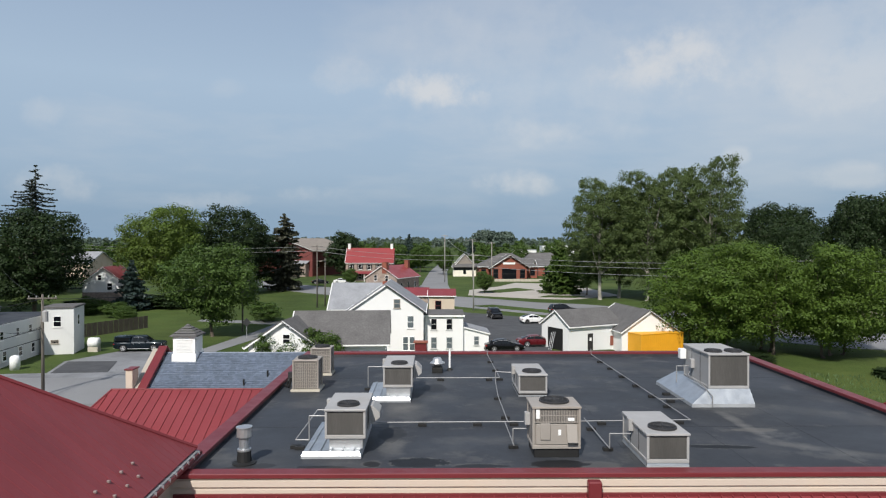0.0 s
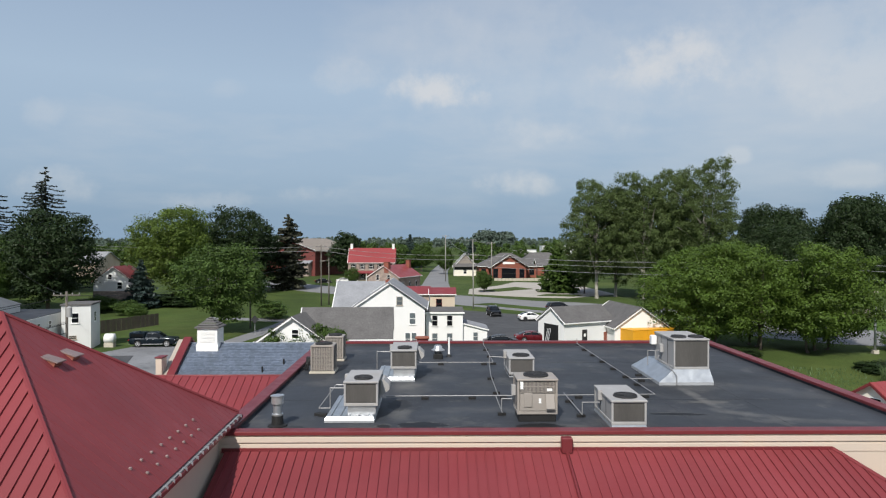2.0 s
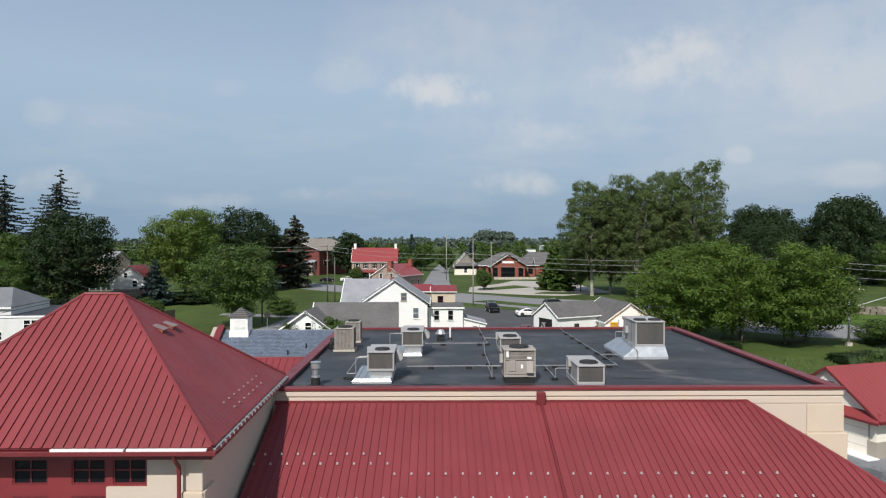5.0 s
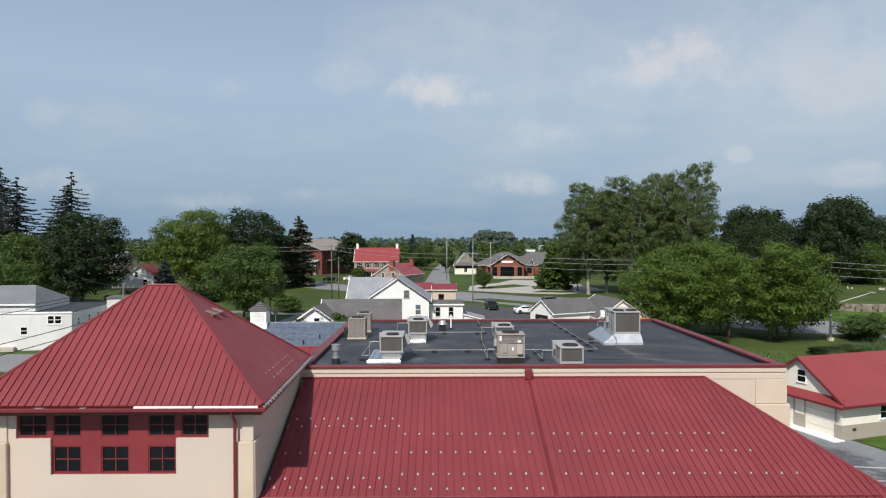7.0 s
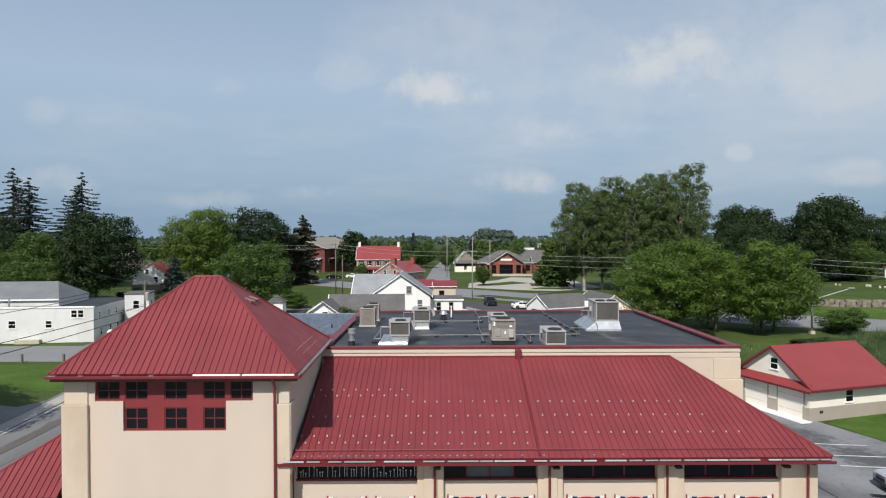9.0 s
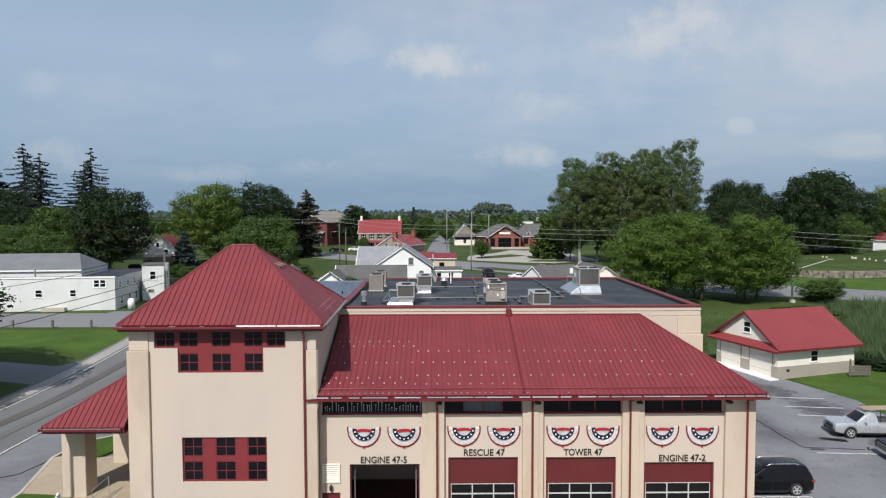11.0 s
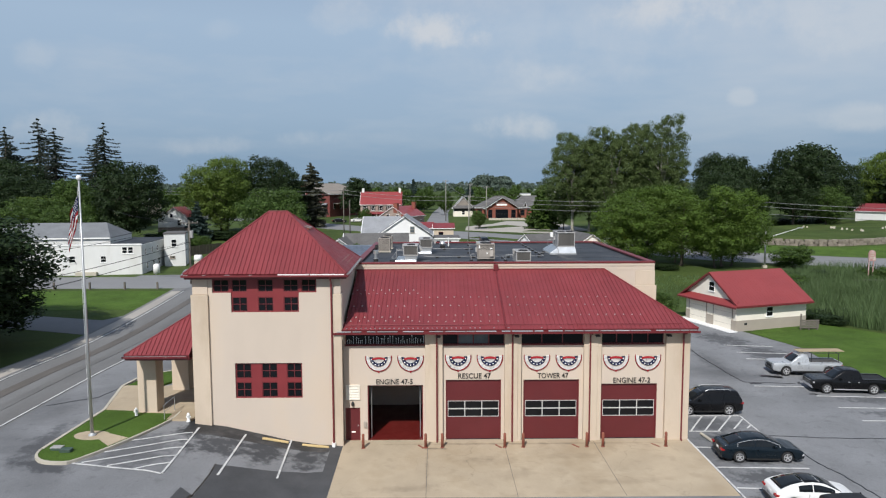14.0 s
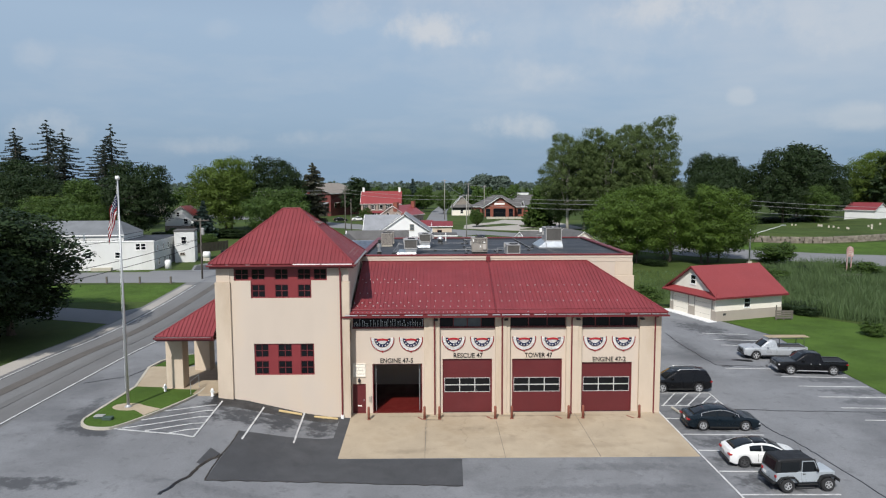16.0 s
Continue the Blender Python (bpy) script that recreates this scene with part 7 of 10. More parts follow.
h = gabled("farmhouse_wing", "white farmhouse cross wing with pale grey shingle roof", 7, 9, 4.6, 7.7, "white_paint", "shingle_pale", "x", 0.3)
put(h, -10.5, 85.0)
h = thing("house_addition", "white two-storey flat-roofed house addition", "house")
part("wall", box(bmesh.new(), -2.35, 2.35, -3, 3, -1, 4.45), M["white_paint"], h)
part("roof", box(bmesh.new(), -2.5, 2.5, -3.2, 3.2, 4.45, 4.6), M["shingle"], h)
part("cornice", box(bmesh.new(), -2.55, 2.55, -3.25, -3.1, 4.3, 4.5), M["white_trim"], h)
for a in (-1.25, 0.65):
    for z in (2.7, 0.4):
        house_window(h, "f", a, z, 0.75, 1.4, 3.0, "door_window_frame", pane="pane_grey" if z < 1 else "glass")
put(h, 1.2, 76.0)
h = thing("lean_to", "low white lean-to with a sloping roof beside the house", "house")
bm = bmesh.new()
slab(bm, [(-1.5, -2.5, -1.0), (1.7, -2.5, -1.0), (1.7, -2.5, 2.15), (-1.5, -2.5, 2.95)], 5.0)
part("wall", bm, M["white_paint"], h)
part("roof", slab(bmesh.new(), [(-1.5, -2.7, 3.06), (1.9, -2.7, 2.21), (1.9, 2.6, 2.21), (-1.5, 2.6, 3.06)], 0.09), M["shingle_pale"], h)
part("fascia", slab(bmesh.new(), [(-1.5, -2.72, 2.90), (1.9, -2.72, 2.05), (1.9, -2.72, 2.20), (-1.5, -2.72, 3.05)], 0.02), M["white_trim"], h)
house_window(h, "f", 0.2, 0.75, 0.65, 1.1, 2.5, "door_window_frame", pane="pane_grey")
put(h, 5.0, 76.0)
h = thing("porch_enclosure", "small dark red entrance porch on the white house", "porch")
part("wall", box(bmesh.new(), -0.7, 0.7, -0.6, 0.6, -0.5, 1.5, 0.02), M["red_trim"], h)
part("roof", box(bmesh.new(), -0.85, 0.85, -0.75, 0.75, 1.5, 1.65, 0.02), M["brick"], h)
put(h, -1.6, 70.6)
h = gabled("outbuilding", "low white outbuilding with a dark grey shingle roof", 9.4, 8.0, 3.3, 6.0, "white_paint", "shingle", "x", 0.5)
house_window(h, "f", 1.6, 1.4, 1.0, 1.0, 4.0)
put(h, -9.9, 63.5, 3)
h = gabled("outbuilding_wing", "white gabled wing with a dark grey shingle roof", 7.0, 9.0, 3.2, 5.6, "white_paint", "shingle", "y", 0.4)
house_window(h, "f", 0.4, 3.3, 0.8, 1.0, 4.5)
house_window(h, "f", -1.4, 1.0, 0.9, 1.2, 4.5)
put(h, -14.6, 62.2, -6)
# white garage with open bay and yellow store
h = gabled("white_garage", "long white garage with grey shingle roof and open bay door", 8.2, 5.6, 3.2, 4.9, "white_paint", "shingle", "x", 0.25, "garage")
# Flat black panel stands in for the dark inside of the open bay.
part("bay_shade_panel", box(bmesh.new(), -4.16, -4.09, -1.6, 1.4, 0.0, 2.7), M["black"], h)
part("door", box(bmesh.new(), -1.2, -0.4, -2.85, -2.78, 0.0, 2.1), M["dark_metal"], h, "dark personnel door")
part("notice", box(bmesh.new(), -0.95, -0.65, -2.88, -2.84, 1.2, 1.6), M["white_trim"], h)
part("shutter_board", box(bmesh.new(), 2.4, 3.3, -2.88, -2.78, 0.4, 1.6), M["bollard"], h, "orange-red boarded panel")
put(h, 18.8, 76.8, 27)
h = gabled("white_barn", "taller white gabled garage with grey shingle roof", 7.0, 9.9, 3.1, 5.5, "white_paint", "shingle", "y", 0.3, "garage")
put(h, 25.8, 78.4, 8)
h = thing("yellow_container", "orange-yellow painted storage box against the garage", "container")
part("body", box(bmesh.new(), -3.2, 3.2, -2.2, 0.6, -0.4, 3.1, 0.03), M["yellow"], h)
for k in range(21):
    x = -3.1 + k * 0.3
    part("corrugation", box(bmesh.new(), x, x + 0.12, -2.24, -2.19, -0.2, 3.0), M["yellow"], h)
part("lid", box(bmesh.new(), -3.25, 3.25, -2.25, 0.65, 3.1, 3.17, 0.02), M["yellow"], h)
put(h, 26.9, 74.0, 22)
h = thing("stepladder", "pale aluminium ladders leaning in the open bay", "ladder")
for k in range(3):
    bm = bmesh.new()
    tube(bm, (0.2 * k, -0.3, 0), (0.5 + 0.2 * k, 0, 2.2), 0.04, 4)
    part("stile", bm, M["aluminium"], h)
put(h, 14.2, 74.6)

# low row with red roofs, stone house and the tall red-roofed house
h = gabled("stone_shop", "low pinkish stone building with a red metal roof", 6.5, 7, 3.9, 5.0, "rubble", "roof_red", "x", 0.3)
house_window(h, "f", 1.6, 1.0, 1.2, 1.6, 3.5)
house_window(h, "f", -1.4, 1.0, 1.0, 1.6, 3.5)
put(h, -4.45, 113)
h = gabled("tan_shop", "low tan building with a red metal roof", 4.5, 7, 3.9, 4.8, "tan", "roof_red", "x", 0.3)
house_window(h, "f", -0.6, 1.2, 1.1, 1.8, 3.5, "red_trim")
put(h, 1.25, 112.6)
h = gabled("stone_house", "rubble stone house with bright red roof and brick chimney", 9.0, 13, 4.6, 7.4, "rubble", "roof_red_bright", "y", 0.4)
for a, z in ((-2.4, 0.8), (2.0, 0.8), (-1.6, 3.6), (1.6, 3.6)):
    house_window(h, "f", a, z, 0.9, 1.5, 6.5)
for a in (-4, 0, 4):
    house_window(h, "r", a, 1.6, 0.9, 1.5, 4.5)
chimney(h, 0.9, -5.9, 5.5, 8.4, 1.3)
chimney(h, 1.2, 5.8, 5.0, 8.6, 1.1)
put(h, -11.0, 168, -24, gz(-11.0, 168) - 1.0)
h = gabled("red_roofed_house", "tall stone house with red roof, dark shutters and white chimneys", 14.6, 9, 5.9, 10.2, "rubble", "roof_red_bright", "x", 0.3)
for k in range(5):
    for z in (0.6, 3.6):
        house_window(h, "f", -5.6 + 2.8 * k, z, 1.0, 1.7, 4.5, shutters="black")
part("porch_roof", slab(bmesh.new(), [(-7.3, -6.6, 2.4), (7.3, -6.6, 2.4), (7.3, -4.4, 3.1), (-7.3, -4.4, 3.1)], 0.12), M["roof_red"], h)
for k in range(6):
    part("porch_post", box(bmesh.new(), -7.0 + 2.8 * k - 0.1, -7.0 + 2.8 * k + 0.1, -6.4, -6.2, -0.5, 2.4), M["white_trim"], h)
chimney(h, -6.7, 0, 9.0, 11.6, 0.8, "white_paint")
chimney(h, 6.7, 0, 9.0, 11.6, 0.8, "white_paint")
put(h, -20.4, 205)
h = gabled("red_barn", "large dark red clapboard building with a tan-grey roof", 25, 30, 9.3, 13.5, "red_barn", "shingle_tan", "y", 0.9, "barn")
for a, z in ((6.0, 6.6), (1.0, 7.6)):
    house_window(h, "f", a, z, 1.2, 2.0, 15)
part("canopy", slab(bmesh.new(), [(3.0, -17.5, 4.6), (11.5, -17.5, 4.6), (11.5, -15, 5.6), (3.0, -15, 5.6)], 0.2), M["shingle_pale"], h)
part("stone_porch", box(bmesh.new(), 3.6, 11, -17.2, -15, -1, 4.5), M["rubble"], h)
part("opening", box(bmesh.new(), 5.2, 8.8, -17.26, -17.18, 1.4, 4.0), M["glass"], h)
for y in (-11, -6, -1):
    house_window(h, "r", y, 3.2, 1.6, 2.2, 12.5, "grey_band")
part("side_canopy", box(bmesh.new(), 12.5, 14.6, -12, 4, 5.2, 5.5), M["shingle_tan"], h)
put(h, -49.6, 246, -20)
# brick bank
h = gabled("brick_bank", "single-storey red brick bank with grey shingle gables", 19.5, 14, 4.2, 8.3, "brick", "shingle", "x", 0.6, "bank", hip=8.5)
for a in (-8.2, 8.2):
    house_window(h, "f", a, 1.0, 1.7, 2.0, 7.0, "dark_metal")
put(h, 24.6, 224, 0)
h = gabled("bank_porch", "brick entrance gable with tall dark windows", 11.6, 9, 4.2, 7.9, "brick", "shingle", "y", 0.9, "bank entrance")
for a in (-4.4, 4.4):
    house_window(h, "f", a, 0.3, 1.7, 3.0, 4.5, "dark_metal")
house_window(h, "f", 0, 0.0, 4.8, 3.4, 4.5, "dark_metal")
part("sign_board", box(bmesh.new(), -2.0, 2.0, -4.6, -4.5, 4.8, 5.5), M["white_trim"], h, "white sign board")
put(h, 24.4, 216.4, 0)
h = gabled("brick_annex", "small red brick annex with grey roof", 7, 9, 3.6, 5.6, "brick", "shingle", "x", 0.5, "bank")
house_window(h, "f", 0, 0.6, 2.4, 2.4, 4.5, "dark_metal")
put(h, 40.5, 236, 0)
h = gabled("bank_wing", "grey shingled rear wing of the brick bank", 15, 11, 4.4, 8.0, "brick", "shingle", "x", 0.6, "bank", hip=4.0)
put(h, 41.0, 252, 0)
w = thing("bank_kerb_wall", "low pale stone edging before the bank lawn", "garden wall", (30, 199, gz(30, 199)))
for k in range(24):
    x = 19.0 + 1.15 * k
    part("stone", box(bmesh.new(), x - 0.54, x + 0.54, 198.6, 199.1, gz(x, 199) - 0.2, gz(x, 199) + 0.75, 0.06), M["kerb"], w)
h = gabled("cream_cottage", "small cream cottage with a pale shingled gable", 8.0, 9, 3.6, 8.0, "cream_pale", "shingle_pale", "y", 0.4)
part("band_roof", slab(bmesh.new(), [(-4.3, -5.6, 3.3), (4.3, -5.6, 3.3), (4.3, -4.45, 4.6), (-4.3, -4.45, 4.6)], 0.12), M["shingle"], h)
part("gable_shingles", slab(bmesh.new(), [(-3.6, -4.53, 4.5), (3.6, -4.53, 4.5), (0, -4.53, 7.7)], 0.05), M["shingle_tan"], h, "pale tan shingled gable")
# Dark sheet on the wall paints in the shade under the porch.
part("porch_shade", box(bmesh.new(), -3.8, 3.8, -4.56, -4.49, 2.2, 3.3), M["dark_metal"], h, "dark flat panel standing in for the porch shade")
house_window(h, "f", 0, 0.8, 1.2, 1.6, 4.5)
put(h, 10.5, 233, 0)
h = thing("white_store", "far white commercial building with dark arched openings", "building")
part("wall", box(bmesh.new(), -10, 10, -6, 6, -2, 8), M["white_paint"], h)
part("roof", box(bmesh.new(), -10.2, 10.2, -6.2, 6.2, 8, 8.4), M["white_trim"], h)
for k in range(3):
    house_window(h, "f", -4 + 5 * k, 3.4, 2.6, 2.8, 6.0, "brick", bars=False)
put(h, 76, 410, 0)
h = thing("white_store", "far low white commercial building", "building")
part("wall", box(bmesh.new(), -7, 7, -4, 4, -2, 6), M["white_paint"], h)
part("roof", box(bmesh.new(), -7.2, 7.2, -4.2, 4.2, 6, 6.3), M["shingle_pale"], h)
put(h, 54, 400, 0)

# left: long white building, red-roofed house, brown house
h = thing("long_white_building", "long low white masonry building with grey roof", "building")
part("wall", box(bmesh.new(), -29, 0, 0, 16, -1.5, 4.55), M["dimmed_white"], h)
part("parapet", box(bmesh.new(), -29.1, 0.1, -0.1, 0.2, 4.55, 4.75, 0.02), M["white_trim"], h)
part("deck", box(bmesh.new(), -28.9, -0.1, 0.2, 15.9, 4.55, 4.62), M["membrane"], h)
part("roof", slab(bmesh.new(), [(-29, 2.2, 5.6), (-5.2, 2.2, 5.6), (-7.4, 7.5, 7.7), (-29, 7.5, 7.7)], 0.15), M["shingle_mid"], h)
part("roof", slab(bmesh.new(), [(-29, 7.5, 7.7), (-7.4, 7.5, 7.7), (-5.2, 13, 5.6), (-29, 13, 5.6)], 0.15), M["shingle_mid"], h)
part("roof", slab(bmesh.new(), [(-5.2, 2.2, 5.6), (-5.2, 13, 5.6), (-7.4, 7.5, 7.7)], 0.15), M["shingle_mid"], h)
part("clerestory", box(bmesh.new(), -29, -5.3, 2.4, 12.8, 4.6, 5.55), M["dimmed_white"], h)
part("gutter", box(bmesh.new(), -29, -5.2, 2.1, 2.25, 5.4, 5.6), M["white_trim"], h)
for a, z, w, t in ((-10.1, 1.95, 0.95, 1.05), (-5.6, 1.95, 0.85, 1.0), (-2.45, 3.25, 0.8, 1.05), (-1.6, 3.25, 0.8, 1.05), (-15.0, 1.95, 0.95, 1.05), (-21.0, 1.95, 0.95, 1.05)):
    house_window(h, "f", a, z, w, t, 0.0, "white_trim")
for y in (2.0, 5.5, 8.5):
    house_window(h, "r", y, 2.9, 0.7, 1.0, 0.0, "white_trim")
    house_window(h, "r", y + 0.6, 0.6, 0.8, 1.1, 0.0, "white_trim")
part("flue", tube(bmesh.new(), (-11, 1.2, 4.6), (-11, 1.2, 5.9), 0.12, 8), M["galv"], h)
part("plinth_step", box(bmesh.new(), -9.5, -6.5, -0.8, 0.0, -0.6, 0.5), M["kerb"], h)
put(h, -45.9, 60.9, 7)
h = thing("white_block", "tall white rendered block with a flat dark roof", "building")
part("wall", box(bmesh.new(), -1.68, 1.68, -2.3, 2.3, -1.5, 5.5), M["dimmed_white"], h)
part("roof", box(bmesh.new(), -1.8, 1.8, -2.42, 2.42, 5.5, 5.7), M["shingle"], h)
house_window(h, "f", -0.1, 3.3, 0.9, 1.3, 2.3, "white_trim")
house_window(h, "r", -0.4, 3.3, 0.7, 1.3, 1.68, "white_trim")
house_window(h, "f", -0.4, 1.3, 0.9, 0.45, 2.3, "grey_band")
put(h, -45.4, 73.7, 13.5)
for x, y in ((-41.7, 73.6), (-44.1, 61.9)):
    g = thing("gas_tank", "white cylindrical gas tank beside the white building", "tank", (x, y, gz(x, y)))
    if x > -43.0:
        part("tank", tube(bmesh.new(), (x - 0.55, y, gz(x, y) + 1.1), (x + 0.55, y, gz(x, y) + 1.1), 0.62, 14), M["white_trim"], g, smooth=True)
        part("foot", box(bmesh.new(), x - 0.6, x + 0.6, y - 0.4, y + 0.4, gz(x, y), gz(x, y) + 0.6), M["kerb"], g)
    else:
        part("tank", lathe(bmesh.new(), [(0.5, 0.0), (0.5, 1.2), (0.35, 1.45), (0.1, 1.52)], (x, y, gz(x, y)), 14), M["white_trim"], g, smooth=True)
h = gabled("red_roofed_cottage", "white and stone cottage with a bright red roof", 7.6, 9, 5.4, 8.2, "white_paint", "roof_red_bright", "y", 0.4)
house_window(h, "f", -0.6, 5.6, 0.8, 1.1, 4.5)
house_window(h, "f", 1.3, 3.7, 1.0, 1.4, 4.5)
house_window(h, "r", 0, 3.4, 0.9, 1.3, 3.8)
part("stone_base", box(bmesh.new(), -3.86, 3.86, -4.56, 4.56, -1, 3.3), M["rubble"], h, "grey rubble ground storey")
put(h, -65.0, 127.2, 4)
h = gabled("brown_house", "brown roofed house half hidden in trees", 12, 9, 3.6, 6.4, "tan", "shingle_pale", "x", 0.5)
put(h, -103, 190, -15, 7.5)
h = gabled("white_cottage", "white shed with a red roof by the far trees", 9.5, 8, 4.2, 6.4, "white_paint", "roof_red", "x", 0.4)
house_window(h, "f", -3, 1.2, 1.4, 1.2, 3.5, "grey_band")
put(h, 142.5, 174, -60)


# ---- the garage beside the car park ----
def side_garage():
    g = thing("garage", "cream and grey two-door garage with a red metal roof", "garage")
    w, d, e, r = 8.6, 10.1, 3.05, 6.35
    hw = w / 2
    # local: the gable faces -y
    bm = bmesh.new()
    f = [bm.verts.new((x, 0, z)) for x, z in ((-hw, -0.5), (hw, -0.5), (hw, e + 0.36), (0, r - 0.15), (-hw, e + 0.36))]
    b = [bm.verts.new((x, d, z)) for x, z in ((-hw, -0.5), (hw, -0.5), (hw, e + 0.36), (0, r - 0.15), (-hw, e + 0.36))]
    bm.faces.new(f)
    bm.faces.new(b[::-1])
    for k in range(5):
        j = (k + 1) % 5
        bm.faces.new((f[j], f[k], b[k], b[j]))
    part("wall", bm, M["cream_pale"], g)
    bm = bmesh.new()
    box(bm, hw, hw + 0.05, 0.0, d, -0.4, 1.25)
    part("wainscot", bm, M["grey_band"], g, "warm grey wainscot band")
    for x0, x1 in ((-hw, -hw + 0.75), (-0.55, 0.55), (hw - 0.75, hw)):
        part("wainscot", box(bmesh.new(), x0, x1, -0.05, 0.0, -0.4, 1.25), M["grey_band"], g)
    for c in (-2.15, 2.15):
        part("door", box(bmesh.new(), c - 1.5, c + 1.5, -0.03, 0.0, 0.0, 2.75), M["cream_pale"], g, "pale cream overhead door")
        bm = bmesh.new()
        for z in (0.69, 1.38, 2.06):
            box(bm, c - 1.5, c + 1.5, -0.04, -0.028, z - 0.012, z + 0.012)
        part("door_joint", bm, M["grey_band"], g)
        for s in (-1, 1):
            part("door_trim", box(bmesh.new(), c + s * 1.56 - 0.06, c + s * 1.56 + 0.06, -0.06, 0.0, 0.0, 2.8), M["grey_band"], g)
    o = 0.75
    sl = (r - e) / (hw + o)
    for s in (-1, 1):
        pts = [(s * (hw + o), -0.52, e), (s * (hw + o), d + 0.35, e), (0, d + 0.35, r), (0, -0.35, r)]
        bm = bmesh.new()
        n = (Vector(pts[1]) - Vector(pts[0])).cross(Vector(pts[2]) - Vector(pts[0]))
        slab(bm, pts if n.z > 0 else pts[::-1], 0.12)
        rf = part("roof", bm, M["roof_red_bright"], g)
        p0, p3 = Vector(pts[0]), Vector(pts[3])
        k = 0
        bm = bmesh.new()
        y = -0.3
        while y < d + 0.3:
            a = Vector((s * (hw + o), y, pts[0][2] + 0.02))
            b2 = Vector((0, y, r + 0.02))
            tube(bm, a, b2, 0.008, 4)
            y += 0.45
        part("rib", bm, M["roof_red_bright"], rf)
        part("fascia", box(bmesh.new(), min(s * (hw + o), s * (hw + o + 0.06)), max(s * (hw + o), s * (hw + o + 0.06)), -0.5, d + 0.35, pts[0][2] - 0.22, pts[0][2] - 0.02), M["red_trim"], g)
        a, b2 = Vector((s * (hw + o), -0.54, pts[0][2] - 0.03)), Vector((0, -0.37, r - 0.03))
        part("bargeboard", slab(bmesh.new(), [a, b2, b2 - Vector((0, 0, 0.22)), a - Vector((0, 0, 0.22))], 0.06), M["red_trim"], g)
    # pent roof across the front
    pts = [(-hw - o, -0.75, 2.92), (hw + o, -0.75, 2.92), (hw + 0.3, -0.02, 3.5), (-hw - 0.3, -0.02, 3.5)]
    part("pent_roof", slab(bmesh.new(), pts, 0.1), M["roof_red_bright"], g, "red pent roof across the doors")
    part("fascia", box(bmesh.new(), -hw - o, hw + o, -0.80, -0.74, 2.74, 2.93), M["red_trim"], g)
    house_window(g, "f", 0.2, 4.08, 0.95, 1.15, 0.0, "white_trim")
    house_window(g, "r", 4.7, 1.5, 0.95, 1.15, hw, "white_trim")
    part("plaque", box(bmesh.new(), hw + 0.05, hw + 0.07, 1.1, 1.5, 0.7, 0.95), M["dark_metal"], g, "small dark plaque")
    g.matrix_basis = pose(32.19, 35.85, 0.25, 0, 0, -72.15)


side_garage()
f = thing("timber_fence", "short weathered timber fence beside the garage", "fence", (42.2, 32.6, gz(42, 32.6)))
for k in range(3):
    part("post", box(bmesh.new(), 41.3 + 0.95 * k, 41.42 + 0.95 * k, 32.56, 32.68, 0, 1.35 if k else 2.1), M["timber_pole"], f)
for k in range(4):
    part("board", box(bmesh.new(), 41.2, 43.4, 32.50, 32.56, 0.45 + 0.26 * k, 0.66 + 0.26 * k), M["timber_pole"], f)


# ---- trees ----
def leaf_mesh(name, centres, radii, per, size, mat, rnd, up_bias=0.25, flat=0.85, squash=0.8):
    """Many small leaves on the shells of clumps: one mesh."""
    n = len(centres) * per
    idx = np.repeat(np.arange(len(centres)), per)
    v = rnd.normal(size=(n, 3))
    v[:, 2] += up_bias
    v /= np.linalg.norm(v, axis=1)[:, None]
    rad = np.asarray(radii)[idx] * (0.25 + 0.85 * rnd.random(n) ** 0.55)
    p = np.asarray(centres)[idx] + v * rad[:, None] * np.array((1, 1, squash))
    nrm = v * flat * 0.6 + rnd.normal(size=(n, 3)) * 0.55 + np.array((0, 0, 0.5))
    nrm /= np.linalg.norm(nrm, axis=1)[:, None]
    t = rnd.normal(size=(n, 3))
    a = np.cross(nrm, t)
    a /= np.linalg.norm(a, axis=1)[:, None] + 1e-9
    b = np.cross(nrm, a)
    s = size * (0.6 + 0.8 * rnd.random(n))[:, None]
    quad = np.stack([p - a * s, p - b * s * 0.6, p + a * s, p + b * s * 0.6], axis=1).reshape(-1, 3)
    me = bpy.data.meshes.new(name)
    me.vertices.add(4 * n)
    me.vertices.foreach_set("co", quad.ravel().astype(np.float32))
    me.loops.add(4 * n)
    me.loops.foreach_set("vertex_index", np.arange(4 * n, dtype=np.int32))
    me.polygons.add(n)
    me.polygons.foreach_set("loop_start", np.arange(0, 4 * n, 4, dtype=np.int32))
    me.update(calc_edges=True)
    me.materials.append(mat)
    return me


